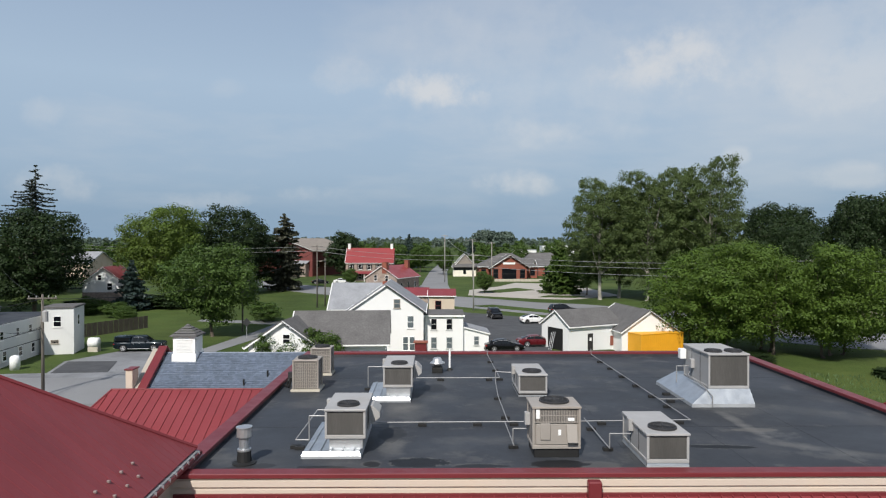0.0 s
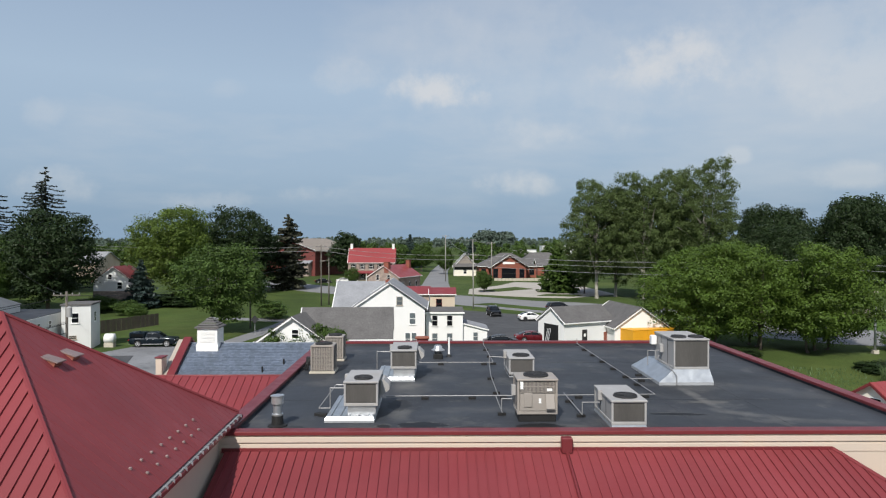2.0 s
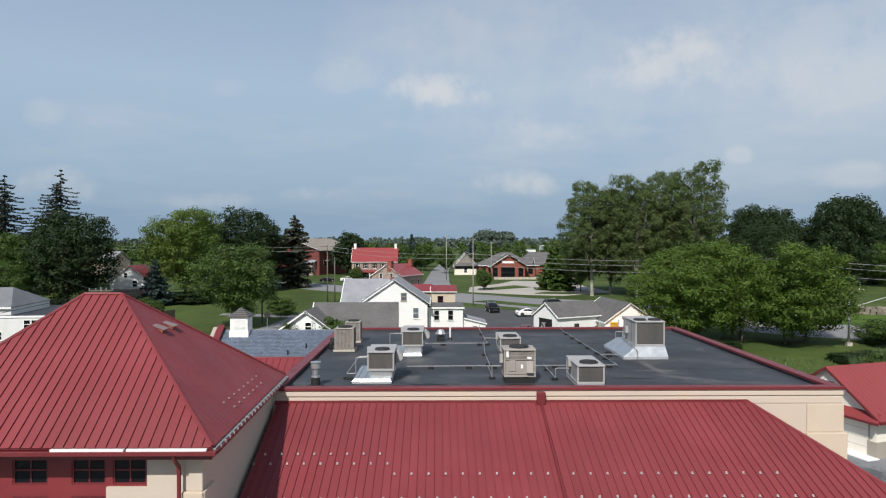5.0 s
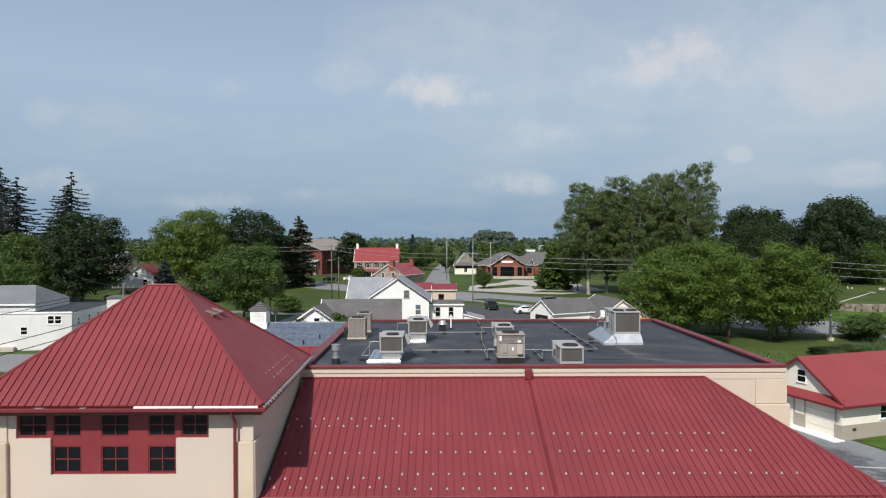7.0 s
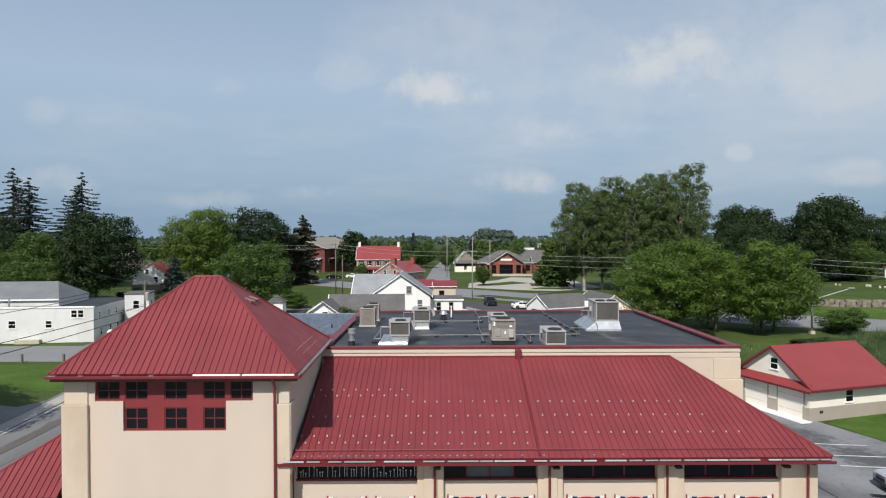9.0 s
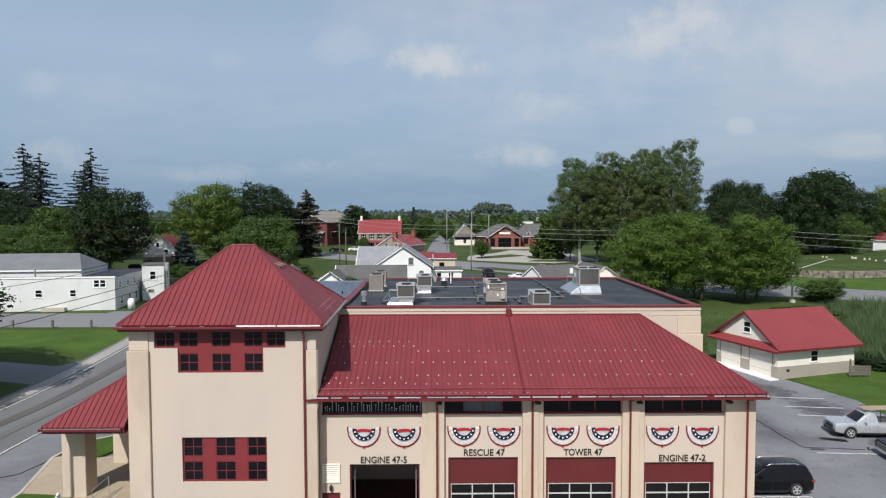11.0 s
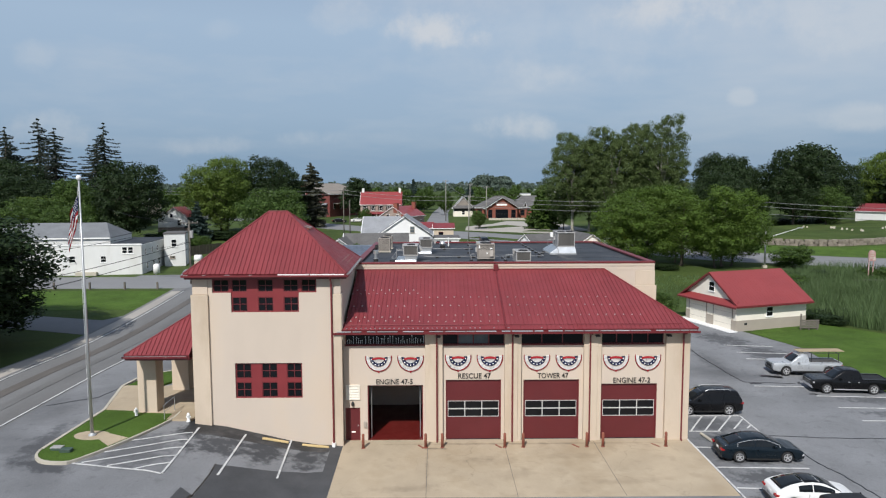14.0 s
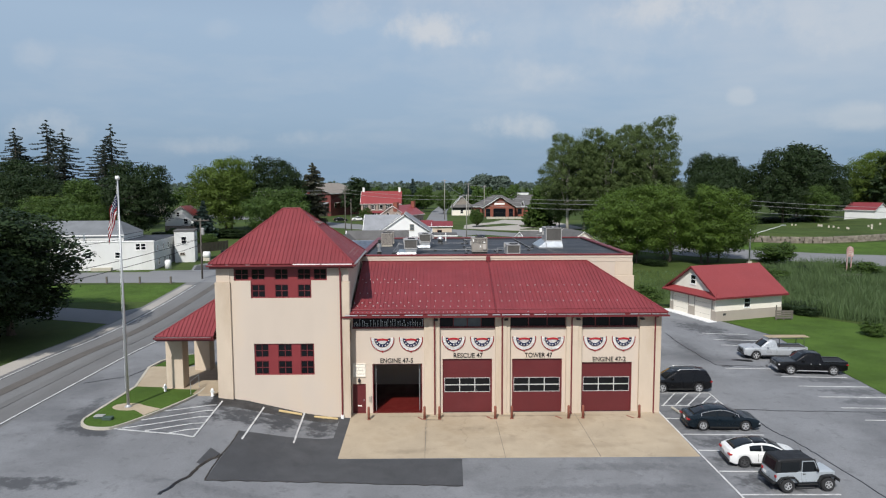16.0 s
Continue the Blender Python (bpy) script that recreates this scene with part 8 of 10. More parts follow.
def crown_mesh(name, centres, radii, per, size, mat, rnd, squash=0.80):
    """A crown of leaf tufts: each a flattened dome, dense on its upper shell and thin beneath."""
    n = len(centres) * per
    idx = np.repeat(np.arange(len(centres)), per)
    v = rnd.normal(size=(n, 3))
    v[:, 2] = np.where(rnd.random(n) < 0.45, np.abs(v[:, 2]), v[:, 2])
    v /= np.linalg.norm(v, axis=1)[:, None]
    inner = rnd.random(n) < 0.2
    rad = np.asarray(radii)[idx] * np.where(inner, 0.25 + 0.5 * rnd.random(n), 0.78 + 0.34 * rnd.random(n) ** 1.3)
    rad *= 1.0 + 0.22 * np.sin(v[:, 0] * 5.0 + idx) * np.cos(v[:, 1] * 5.0 + idx * 1.7)
    p = np.asarray(centres)[idx] + v * rad[:, None] * np.array((1, 1, squash)) + rnd.normal(size=(n, 3)) * size * 0.5
    nrm = v * 0.85 + rnd.normal(size=(n, 3)) * 0.34 + np.array((0, 0, 0.22))
    nrm /= np.linalg.norm(nrm, axis=1)[:, None]
    a = np.cross(nrm, rnd.normal(size=(n, 3)))
    a /= np.linalg.norm(a, axis=1)[:, None] + 1e-9
    b = np.cross(nrm, a)
    s = size * (0.6 + 0.8 * rnd.random(n))[:, None]
    quad = np.stack([p - a * s, p - b * s * 0.65, p + a * s, p + b * s * 0.65], axis=1).reshape(-1, 3)
    me = bpy.data.meshes.new(name)
    me.vertices.add(4 * n)
    me.vertices.foreach_set("co", quad.ravel().astype(np.float32))
    me.loops.add(4 * n)
    me.loops.foreach_set("vertex_index", np.arange(4 * n, dtype=np.int32))
    me.polygons.add(n)
    me.polygons.foreach_set("loop_start", np.arange(0, 4 * n, 4, dtype=np.int32))
    me.update(calc_edges=True)
    me.materials.append(mat)
    return me


def broadleaf(name, label, height, radius, bole, mat, bark, seed, clumps=90, per=130, leaf=0.30, clump_r=1.25, trunk_r=0.3, lobes=5, open_crown=0.0, stems=1, gap=0.56):
    """A tree: tapered trunk with limbs, and a crown of leaf clumps in uneven lobes."""
    rnd = np.random.default_rng(seed)
    tree = thing(name, label, "tree")
    mid = (height + bole) / 2
    half = (height - bole) / 2
    lobe_dir = rnd.normal(size=(lobes, 3))
    lobe_dir /= np.linalg.norm(lobe_dir, axis=1)[:, None]
    cs, rs = [], []
    tries = 0
    while len(cs) < clumps and tries < clumps * 30:
        tries += 1
        d = rnd.normal(size=3)
        d /= np.linalg.norm(d)
        bulge = 0.70 + 0.37 * max(0.0, float((lobe_dir @ d).max())) ** 6 + rnd.uniform(-0.05, 0.05)
        skin = rnd.random() < 0.8
        k = rnd.uniform(0.80, 1.0) if skin else rnd.uniform(0.3, 0.7)
        r = clump_r * rnd.uniform(0.6, 1.25)
        p = np.array((d[0] * radius * bulge * k, d[1] * radius * bulge * k, mid + d[2] * half * bulge * k))
        low = p[2] - bole
        if low < half * 0.5:
            p[:2] *= 0.65 + 0.35 * max(0, low) / (half * 0.5)
        if open_crown and rnd.random() < open_crown:
            continue
        if cs and float(np.min(np.linalg.norm(np.array(cs) - p, axis=1) / (np.array(rs) + r))) < gap:
            continue
        cs.append(p)
        rs.append(r)
    per = int(per * clumps / max(1, len(cs)))
    part("crown", None, None, tree, mesh=crown_mesh("crown", np.array(cs), rs, per, leaf, M[mat], rnd))
    bm = bmesh.new()
    for q in range(stems):
        off = Vector((rnd.uniform(-1, 1), rnd.uniform(-1, 1), 0)) * (0.0 if stems == 1 else radius * 0.25)
        lean = Vector((rnd.uniform(-0.3, 0.3), rnd.uniform(-0.3, 0.3), 0))
        pts = [off, off + Vector((0, 0, bole * 0.6)) + lean, off * 1.2 + Vector((0, 0, mid)) + lean * 2, off * 1.4 + Vector((0, 0, mid + half * 0.55)) + lean * 2.5]
        rr = [trunk_r, trunk_r * 0.8, trunk_r * 0.5, trunk_r * 0.15]
        tube(bm, off + Vector((0, 0, -0.4)), off + Vector((0, 0, 0.3)), trunk_r * 1.5, 8, trunk_r)
        for k in range(3):
            tube(bm, pts[k], pts[k + 1], rr[k], 8, rr[k + 1])
        for c in rnd.choice(len(cs), size=min(16, len(cs)), replace=False):
            e = Vector(cs[c])
            f = rnd.uniform(0.2, 0.9)
            s = pts[1].lerp(pts[3], f * 0.7)
            m = s.lerp(e, 0.5) + Vector((0, 0, 0.6))
            tube(bm, s, m, trunk_r * 0.32, 5, trunk_r * 0.2)
            tube(bm, m, e, trunk_r * 0.2, 5, trunk_r * 0.05)
    part("trunk", bm, M[bark], tree)
    return tree


def conifer(name, label, height, radius, mat, seed, whorls=26, arms=10, droop=0.25, sparse=0.0, bole=1.0, quad=0.42, widen=0.85, cap=99.0):
    """A spruce: whorls of drooping boughs with upturned tips, and needles in sprays along each."""
    rnd = np.random.default_rng(seed)
    tree = thing(name, label, "conifer")
    cs, rs = [], []
    bm = bmesh.new()
    tube(bm, (0, 0, -0.4), (0, 0, height * 0.5), 0.028 * height * 0.5, 8, 0.018 * height * 0.5)
    tube(bm, (0, 0, height * 0.5), (0, 0, height), 0.018 * height * 0.5, 6, 0.02)
    for k in range(whorls):
        f = k / (whorls - 1)
        z = bole + (height - bole) * f
        reach = min(cap, radius * (1 - f) ** widen) + 0.2
        for j in range(max(4, int(arms * (1 - 0.5 * f)))):
            if rnd.random() < sparse:
                continue
            a = rnd.uniform(0, math.tau)
            ln = reach * rnd.uniform(0.55, 1.15)
            zz = z + rnd.uniform(-0.35, 0.35)
            d = droop * rnd.uniform(0.6, 1.4)
            mid_p = Vector((0.6 * ln * math.cos(a), 0.6 * ln * math.sin(a), zz - d * ln * 0.85))
            tip = Vector((ln * math.cos(a), ln * math.sin(a), zz - d * ln * 0.80))
            if ln > 0.8:
                tube(bm, (0, 0, zz), mid_p, 0.06, 3, 0.03)
                tube(bm, mid_p, tip, 0.03, 3, 0.01)
            n = max(2, int(ln / 0.36))
            for s in range(n):
                q = (s + 0.6) / n
                p = Vector((0, 0, zz)).lerp(mid_p, q / 0.6) if q < 0.6 else mid_p.lerp(tip, (q - 0.6) / 0.4)
                wide = 0.5 * (1 - abs(2 * q - 0.9)) * min(1.2, ln / 4)
                for side in (-1, 1):
                    cs.append((p.x - side * wide * math.sin(a), p.y + side * wide * math.cos(a), p.z - 0.08))
                    rs.append(0.22 + 0.1 * (1 - q))
    part("crown", None, None, tree, mesh=leaf_mesh("crown", np.array(cs), rs, 3, quad * 0.62, M[mat], rnd, -0.2, 0.3, 0.55))
    part("trunk", bm, M["bark"], tree)
    return tree


def plant(proto, spots, group=""):
    """Sets the first of a kind at the first spot and copies at the rest: x, y, scale across, scale up, turn."""
    if group:
        proto["group"] = group
    for k, (x, y, s, u, turn) in enumerate(spots):
        m = pose(x, y, gz(x, y) - 0.1, 0, 0, turn) @ Matrix.Diagonal((s, s, u, 1))
        if k == 0:
            proto.matrix_basis = m
        else:
            copy_thing(proto, m)


maple = broadleaf("maple_tree", "bright green maple in full leaf behind the station", 15.8, 7.1, 0.7, "leaf_light", "bark", 11, 130, 520, 0.125, 1.75, 0.20, 12, stems=4, gap=0.60)
plant(maple, [(35.0, 75.5, 1.0, 0.93, 20), (43.4, 78.0, 1.02, 1.0, 130), (50.2, 75.0, 1.04, 1.0, 250)], "maples behind the station")
syc = broadleaf("sycamore_tree", "tall grey-green sycamore with pale mottled limbs", 30, 9.6, 2.5, "leaf_syc", "bark_pale", 12, 330, 165, 0.165, 1.35, 0.55, 13, 0.0)
plant(syc, [(36.5, 139.0, 0.88, 0.97, 10), (46.0, 136.0, 0.92, 1.03, 100), (57.5, 131.0, 0.95, 1.12, 200), (52.0, 141.0, 0.95, 1.09, 300), (42.0, 144.0, 0.9, 0.92, 160)], "sycamores along the road")
dark = broadleaf("shade_tree", "dense dark green broad-leaved tree", 20, 7.4, 1.8, "leaf_dark", "bark", 13, 120, 250, 0.19, 1.95, 0.4, 9, gap=0.60)
# Trees at (-47, 8) and (-42.8, 6) are unseen, added to shade the verge.
plant(dark, [(76, 138, 1.05, 1.12, 0), (-69.6, 108.4, 1.04, 0.9, 40), (-47.5, 152, 1.0, 1.0, 90), (-45.5, 161, 0.75, 0.72, 15), (103.5, 152, 1.02, 1.12, 200), (93, 160, 0.9, 0.86, 250), (120, 160, 0.9, 0.92, 300), (-110, 130, 1.2, 0.95, 15), (-98, 118, 1.0, 0.75, 77), (88, 165, 1.1, 1.0, 30), (-43.6, 19.8, 1.08, 0.6, 200), (-52.0, 15.0, 1.0, 0.66, 60), (-47.0, 8.0, 1.1, 0.62, 10), (-42.8, 12.8, 0.9, 0.5, 120), (-42.8, 6.0, 0.75, 0.6, 33), (-50.5, 24.0, 1.1, 0.6, 240), (62, 150, 1.0, 1.0, 77), (68, 118, 0.75, 0.75, 44), (-60, 150, 1.0, 0.85, 333)], "shade trees")
olive = broadleaf("ash_tree", "large olive-green broad-leaved tree", 20.5, 8.8, 2.0, "leaf_olive", "bark", 14, 140, 300, 0.175, 2.1, 0.4, 10, gap=0.60)
plant(olive, [(-56, 131, 1.0, 1.0, 0), (-92, 112, 0.7, 0.55, 120), (-106, 108, 0.75, 0.5, 60), (150, 184, 0.95, 1.15, 300)], "ash trees")
mid = broadleaf("lawn_tree", "mid-green tree standing on the lawn", 13.2, 6.3, 2.0, "leaf_mid", "bark", 15, 110, 270, 0.145, 1.55, 0.26, 9, gap=0.60)
plant(mid, [(-31.5, 86.5, 1.0, 1.0, 0), (-85, 100, 1.0, 0.85, 40), (-84, 116, 1.1, 1.15, 140), (-76, 96, 0.9, 0.75, 10), (112, 150, 0.9, 0.95, 15), (12.2, 157, 0.42, 0.42, 90), (36.5, 152, 0.75, 0.95, 200), (-50, 100, 0.28, 0.24, 10)], "lawn trees")
far_mid = broadleaf("roadside_tree", "small mid-green tree beyond the main road", 13.2, 6.3, 2.0, "leaf_mid", "bark", 25, 90, 80, 0.30, 1.5, 0.26, 8)
plant(far_mid, [(70, 178, 1.0, 1.1, 44), (3, 240, 0.6, 0.7, 20), (-6, 262, 0.8, 0.8, 70), (64, 230, 0.8, 0.9, 300), (-15, 252, 0.6, 0.5, 5), (-21, 262, 0.8, 0.7, 15), (-9.5, 276, 0.7, 0.5, 95), (-5, 305, 0.8, 0.6, 35), (-18, 292, 0.9, 0.8, 200), (16, 258, 0.6, 0.6, 66), (34, 262, 0.7, 0.75, 12), (58, 205, 0.5, 0.5, 81), (48, 260, 0.9, 0.9, 100), (-24, 180, 0.35, 0.35, 40)], "roadside trees")
far_dark = broadleaf("hedgerow_tree", "dark green tree at the field edge", 20, 7.4, 1.8, "leaf_dark", "bark", 26, 110, 80, 0.42, 1.9, 0.4, 8)
plant(far_dark, [(152, 178, 1.2, 1.1, 70), (-33, 232, 0.7, 0.7, 20), (136, 205, 1.3, 1.2, 0), (170, 190, 1.3, 1.25, 88)], "hedgerow trees")
cone = conifer("cedar_tree", "dense broad conical dark green cedar near the road", 12.5, 5.2, "leaf_mid", 16, 34, 22, 0.10, 0, 0.6, 0.55, 0.7)
plant(cone, [(31.0, 157, 1.0, 1.0, 0)])
spruce = conifer("spruce_tree", "tall dark spruce with gaps between its drooping boughs", 31, 12.5, "needle", 17, 30, 12, 0.20, 0.24, 3.0, 0.38, 0.78, 8.6)
plant(spruce, [(-96, 154, 1.15, 1.0, 0), (-109, 152, 1.1, 0.95, 50), (-117, 158, 1.1, 1.05, 100), (-123, 152, 1.05, 0.9, 200), (-134, 150, 1.15, 0.97, 300), (-104, 166, 1.0, 0.86, 33), (-128, 160, 1.0, 0.98, 66), (-140, 158, 1.1, 0.9, 12)], "tall spruces")
brown = conifer("norway_spruce", "dull brownish-green spruce beside the road", 19.5, 7.0, "needle_brown", 18, 32, 12, 0.20, 0.04, 1.2, 0.55, 0.5, 4.6)
plant(brown, [(-38.7, 165, 1.0, 1.0, 0)])
blue = conifer("blue_spruce", "blue-grey spruce beside the cottage", 9.4, 4.2, "needle_blue", 19, 24, 13, 0.12, 0, 0.3, 0.5, 0.85, 3.8)
plant(blue, [(-58.5, 121.5, 1.0, 1.0, 0), (-12, 300, 1.4, 1.6, 90), (16, 292, 1.3, 1.4, 200)], "blue spruces")
shrub = broadleaf("shrub", "rounded dense green shrub", 3.6, 1.9, 0.1, "leaf_mid", "bark", 20, 40, 320, 0.07, 0.62, 0.05, 5)
plant(shrub, [(-13.9, 59.0, 1.25, 1.35, 0), (-11.2, 58.0, 1.0, 1.0, 60), (-28.3, 104, 1.25, 0.72, 90), (-16.5, 58.5, 0.8, 0.9, 120), (52.5, 58.0, 1.4, 0.6, 10), (28.6, 42.5, 0.9, 0.6, 80), (70.5, 62, 1.4, 0.6, 160), (-56, 110, 1.0, 0.6, 210), (-63, 114, 1.2, 0.7, 20), (62, 74, 1.6, 0.8, 250), (-97, 100, 2.2, 1.2, 70), (-104, 104, 2.0, 1.3, 140), (47.8, 24.0, 0.6, 0.35, 40)], "shrubs")


under = broadleaf("undergrowth_shrub", "dark leafy undergrowth shrub beneath the trees", 3.4, 2.3, 0.1, "leaf_dark", "bark", 22, 40, 220, 0.11, 0.75, 0.05, 6)
plant(under, [(33.5, 73.5, 1.0, 0.6, 0), (39.5, 73.0, 1.1, 0.5, 90), (28.5, 70.0, 0.8, 0.4, 300), (-63.5, 119, 1.3, 0.8, 10), (-68, 121, 1.5, 1.0, 50), (-52, 126, 2.2, 1.1, 80), (-45.5, 138, 2.6, 1.2, 140), (-58, 133, 2.2, 1.0, 170), (86, 158, 2.6, 1.3, 20), (94, 156, 2.5, 1.2, 70), (102, 160, 2.8, 1.4, 120), (110, 160, 2.6, 1.2, 160), (118, 165, 2.8, 1.3, 200), (76, 146, 2.4, 1.2, 250), (52, 65.5, 1.1, 0.55, 15), (57.5, 66.5, 1.3, 0.5, 100), (64, 67, 1.4, 0.6, 190), (71, 66.5, 1.5, 0.55, 280), (79, 64, 1.6, 0.6, 35), (46.8, 35.5, 0.8, 0.6, 60), (49.0, 38.5, 1.0, 0.7, 150), (46.0, 39.5, 0.9, 0.5, 230), (68, 140, 2.2, 1.1, 310)], "undergrowth shrubs")


def far_woods():
    """The wooded skyline: round-headed trees over low hills, and the woodland edge nearer."""
    rnd = np.random.default_rng(30)

    def stand(name, label, mat, spots, low, high, per, leaf):
        cs, rs = [], []
        for x, y in spots:
            h = rnd.uniform(low, high)
            w = h * rnd.uniform(0.26, 0.40)
            for _ in range(5):
                a, f = rnd.uniform(0, math.tau), rnd.uniform(0.0, 1.0)
                cs.append((x + math.cos(a) * w * 0.75 * f, y + math.sin(a) * w * 0.5 * f, gz(x, y) + h * (0.78 - 0.42 * f * f)))
                rs.append(w * rnd.uniform(0.45, 0.7))
        me = leaf_mesh(name, np.array(cs), rs, per, leaf, M[mat], rnd)
        tagged(new(name, me), label, "woods", kind="stuff")

    far, near, edge = [], [], []
    while len(far) < 2200:
        y = rnd.uniform(520, 1250)
        far.append((rnd.uniform(-0.95, 0.95) * y, y))
    while len(near) < 700:
        y = rnd.uniform(300, 520)
        x = rnd.uniform(-0.95, 0.95) * y
        if not (abs(x - 5) < 9 or 40 < x < 100 and y < 425 or -26 < x < -2 and y < 400):
            near.append((x, y))
    while len(edge) < 210:
        x, y = rnd.uniform(-190, 210), rnd.uniform(215, 310)
        if not (-12 < x < 66 or -66 < x < -30 and y < 285 or -31 < x < -8 and y < 222 or -120 < x < -88 and y < 235):
            edge.append((x, y))
    stand("far_woods", "distant green woods along the skyline with haze in their colour", "leaf_haze", far, 5.5, 11.5, 20, 1.1)
    stand("middle_woods", "scattered green trees beyond the houses", "leaf_mid", near, 5, 11, 46, 0.62)
    stand("woodland_edge", "mid-green woodland edge beyond the houses", "leaf_mid", edge, 6, 12, 90, 0.5)
    copse = [(rnd.uniform(38, 66), rnd.uniform(560, 640)) for _ in range(60)]
    # The copse takes the same leaf colour with haze painted in.
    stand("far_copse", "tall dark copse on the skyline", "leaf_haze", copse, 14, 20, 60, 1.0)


far_woods()


def blades(name, poly, count, h0, h1, w, mat, label, seed):
    rnd = np.random.default_rng(seed)
    xs, ys = [p[0] for p in poly], [p[1] for p in poly]

    def inside(x, y):
        c = False
        for i in range(len(poly)):
            (x1, y1), (x2, y2) = poly[i], poly[i - 1]
            if (y1 > y) != (y2 > y) and x < (x2 - x1) * (y - y1) / (y2 - y1) + x1:
                c = not c
        return c
    verts, faces = [], []
    while len(faces) < count:
        x, y = rnd.uniform(min(xs), max(xs)), rnd.uniform(min(ys), max(ys))
        if not inside(x, y):
            continue
        clump = 0.65 + 0.5 * (noise.noise(Vector((x * 0.16, y * 0.16, seed))) + 0.3)
        h = rnd.uniform(h0, h1) * max(0.30, clump * 1.15)
        a = rnd.uniform(0, math.tau)
        z = gz(x, y) - 0.05
        dx, dy = math.cos(a) * w, math.sin(a) * w
        bx, by = rnd.normal(0, 0.24) * h, rnd.normal(0, 0.24) * h
        i = len(verts)
        verts += [(x - dx, y - dy, z), (x + dx, y + dy, z), (x + dx * 0.8 + bx * 0.4, y + dy * 0.8 + by * 0.4, z + h * 0.6), (x - dx * 0.8 + bx * 0.4, y - dy * 0.8 + by * 0.4, z + h * 0.6), (x + bx, y + by, z + h)]
        faces += [(i, i + 1, i + 2, i + 3), (i + 3, i + 2, i + 4)]
    me = bpy.data.meshes.new(name)
    me.from_pydata(verts, [], faces)
    me.materials.append(M[mat])
    tagged(new(name, me), label, "reeds", kind="stuff")


blades("tall_reeds", [(44.5, 41), (48.5, 33), (53, 28), (62, 20), (92, 28), (96, 60), (62, 70), (50, 62)], 110000, 1.2, 2.6, 0.032, "reed", "dense stand of tall green reeds", 40)
blades("rough_grass", [(17.5, 33), (28, 41), (33, 47), (48, 44), (50, 66), (22, 70), (17, 50)], 9000, 0.2, 0.5, 0.06, "reed", "rough long grass behind the garage", 41)


# ---- poles, wires, lamps, signs, walls ----
def sweep(bm, pts, r, seg=5):
    """One unbroken tube along a line of points."""
    rings = []
    for k, p in enumerate(pts):
        d = pts[min(k + 1, len(pts) - 1)] - pts[max(k - 1, 0)]
        q = d.to_track_quat("Z", "Y")
        rings.append([bm.verts.new(p + q @ Vector((r * math.cos(j * math.tau / seg), r * math.sin(j * math.tau / seg), 0))) for j in range(seg)])
    for u, v in zip(rings, rings[1:]):
        for j in range(seg):
            bm.faces.new((u[j], u[(j + 1) % seg], v[(j + 1) % seg], v[j]))
    bm.faces.new(rings[0][::-1])
    bm.faces.new(rings[-1])
    return bm


def wire(a, b, sag, r=0.02, name="overhead_wire", label="black overhead cable sagging between poles", mat="black"):
    a, b = Vector(a), Vector(b)
    pts = []
    for k in range(13):
        f = k / 12
        p = a.lerp(b, f)
        p.z -= sag * 4 * f * (1 - f)
        pts.append(p)
    solid(name, sweep(bmesh.new(), pts, r, 4), M[mat], label, "cable", "overhead cables")


def pole(x, y, top, arms=1, label="weathered timber utility pole with a crossarm", r=0.15, turn=0.0, tank=False, mat="timber_pole"):
    z = gz(x, y)
    p = thing("utility_pole", label, "utility pole", (x, y, z), "utility poles")
    part("pole", tube(bmesh.new(), (x, y, z - 0.5), (x, y, top), r, 10, r * 0.7), M[mat], p, smooth=True)
    for k in range(arms):
        m = Matrix.Translation((x, y, top - 0.35 - 0.9 * k)) @ Matrix.Rotation(radians(turn), 4, "Z")
        part("crossarm", box(bmesh.new(), -1.2, 1.2, -0.07, 0.07, -0.06, 0.06, 0, m), M[mat], p)
        for s in (-1.1, -0.5, 0.5, 1.1):
            q = m @ Vector((s, 0, 0.06))
            part("insulator", lathe(bmesh.new(), [(0.03, 0), (0.05, 0.06), (0.05, 0.14), (0.02, 0.18)], q, 8), M["unit_grey"], p)
    if tank:
        part("transformer", lathe(bmesh.new(), [(0.25, 0), (0.25, 0.9), (0.12, 1.0)], (x + 0.35, y - 0.2, top - 2.4), 12), M["unit_grey"], p)
    return p


pole(-34.7, 50.7, 12.2, 1, tank=True, turn=10)
pole(-23.5, 125.6, 16.2, 2, turn=25)
pole(-22.3, 128.0, 13.5, 0, "plain weathered timber pole")
pole(7.5, 120.5, 14.6, 1, "pale weathered timber utility pole", turn=-25, mat="pole_pale", r=0.13)
pole(3.0, 195.0, 19.0, 1, "pale weathered timber pole by the far lane", turn=-40, mat="pole_pale")
pole(12.0, 205.0, 17.8, 1, "pale weathered timber pole by the far lane", turn=-40, mat="pole_pale")
pole(17.5, 198.0, 16.8, 1, "pale weathered timber pole by the far lane", turn=-40, mat="pole_pale")
pole(60.0, 96.5, 14.2, 1, turn=-30)
pole(112.0, 66.0, 12.8, 1, turn=-30)
pole(-28.8, 92.0, 12.0, 1, turn=0)
pole(-102, 146, 16.0, 1, turn=60)
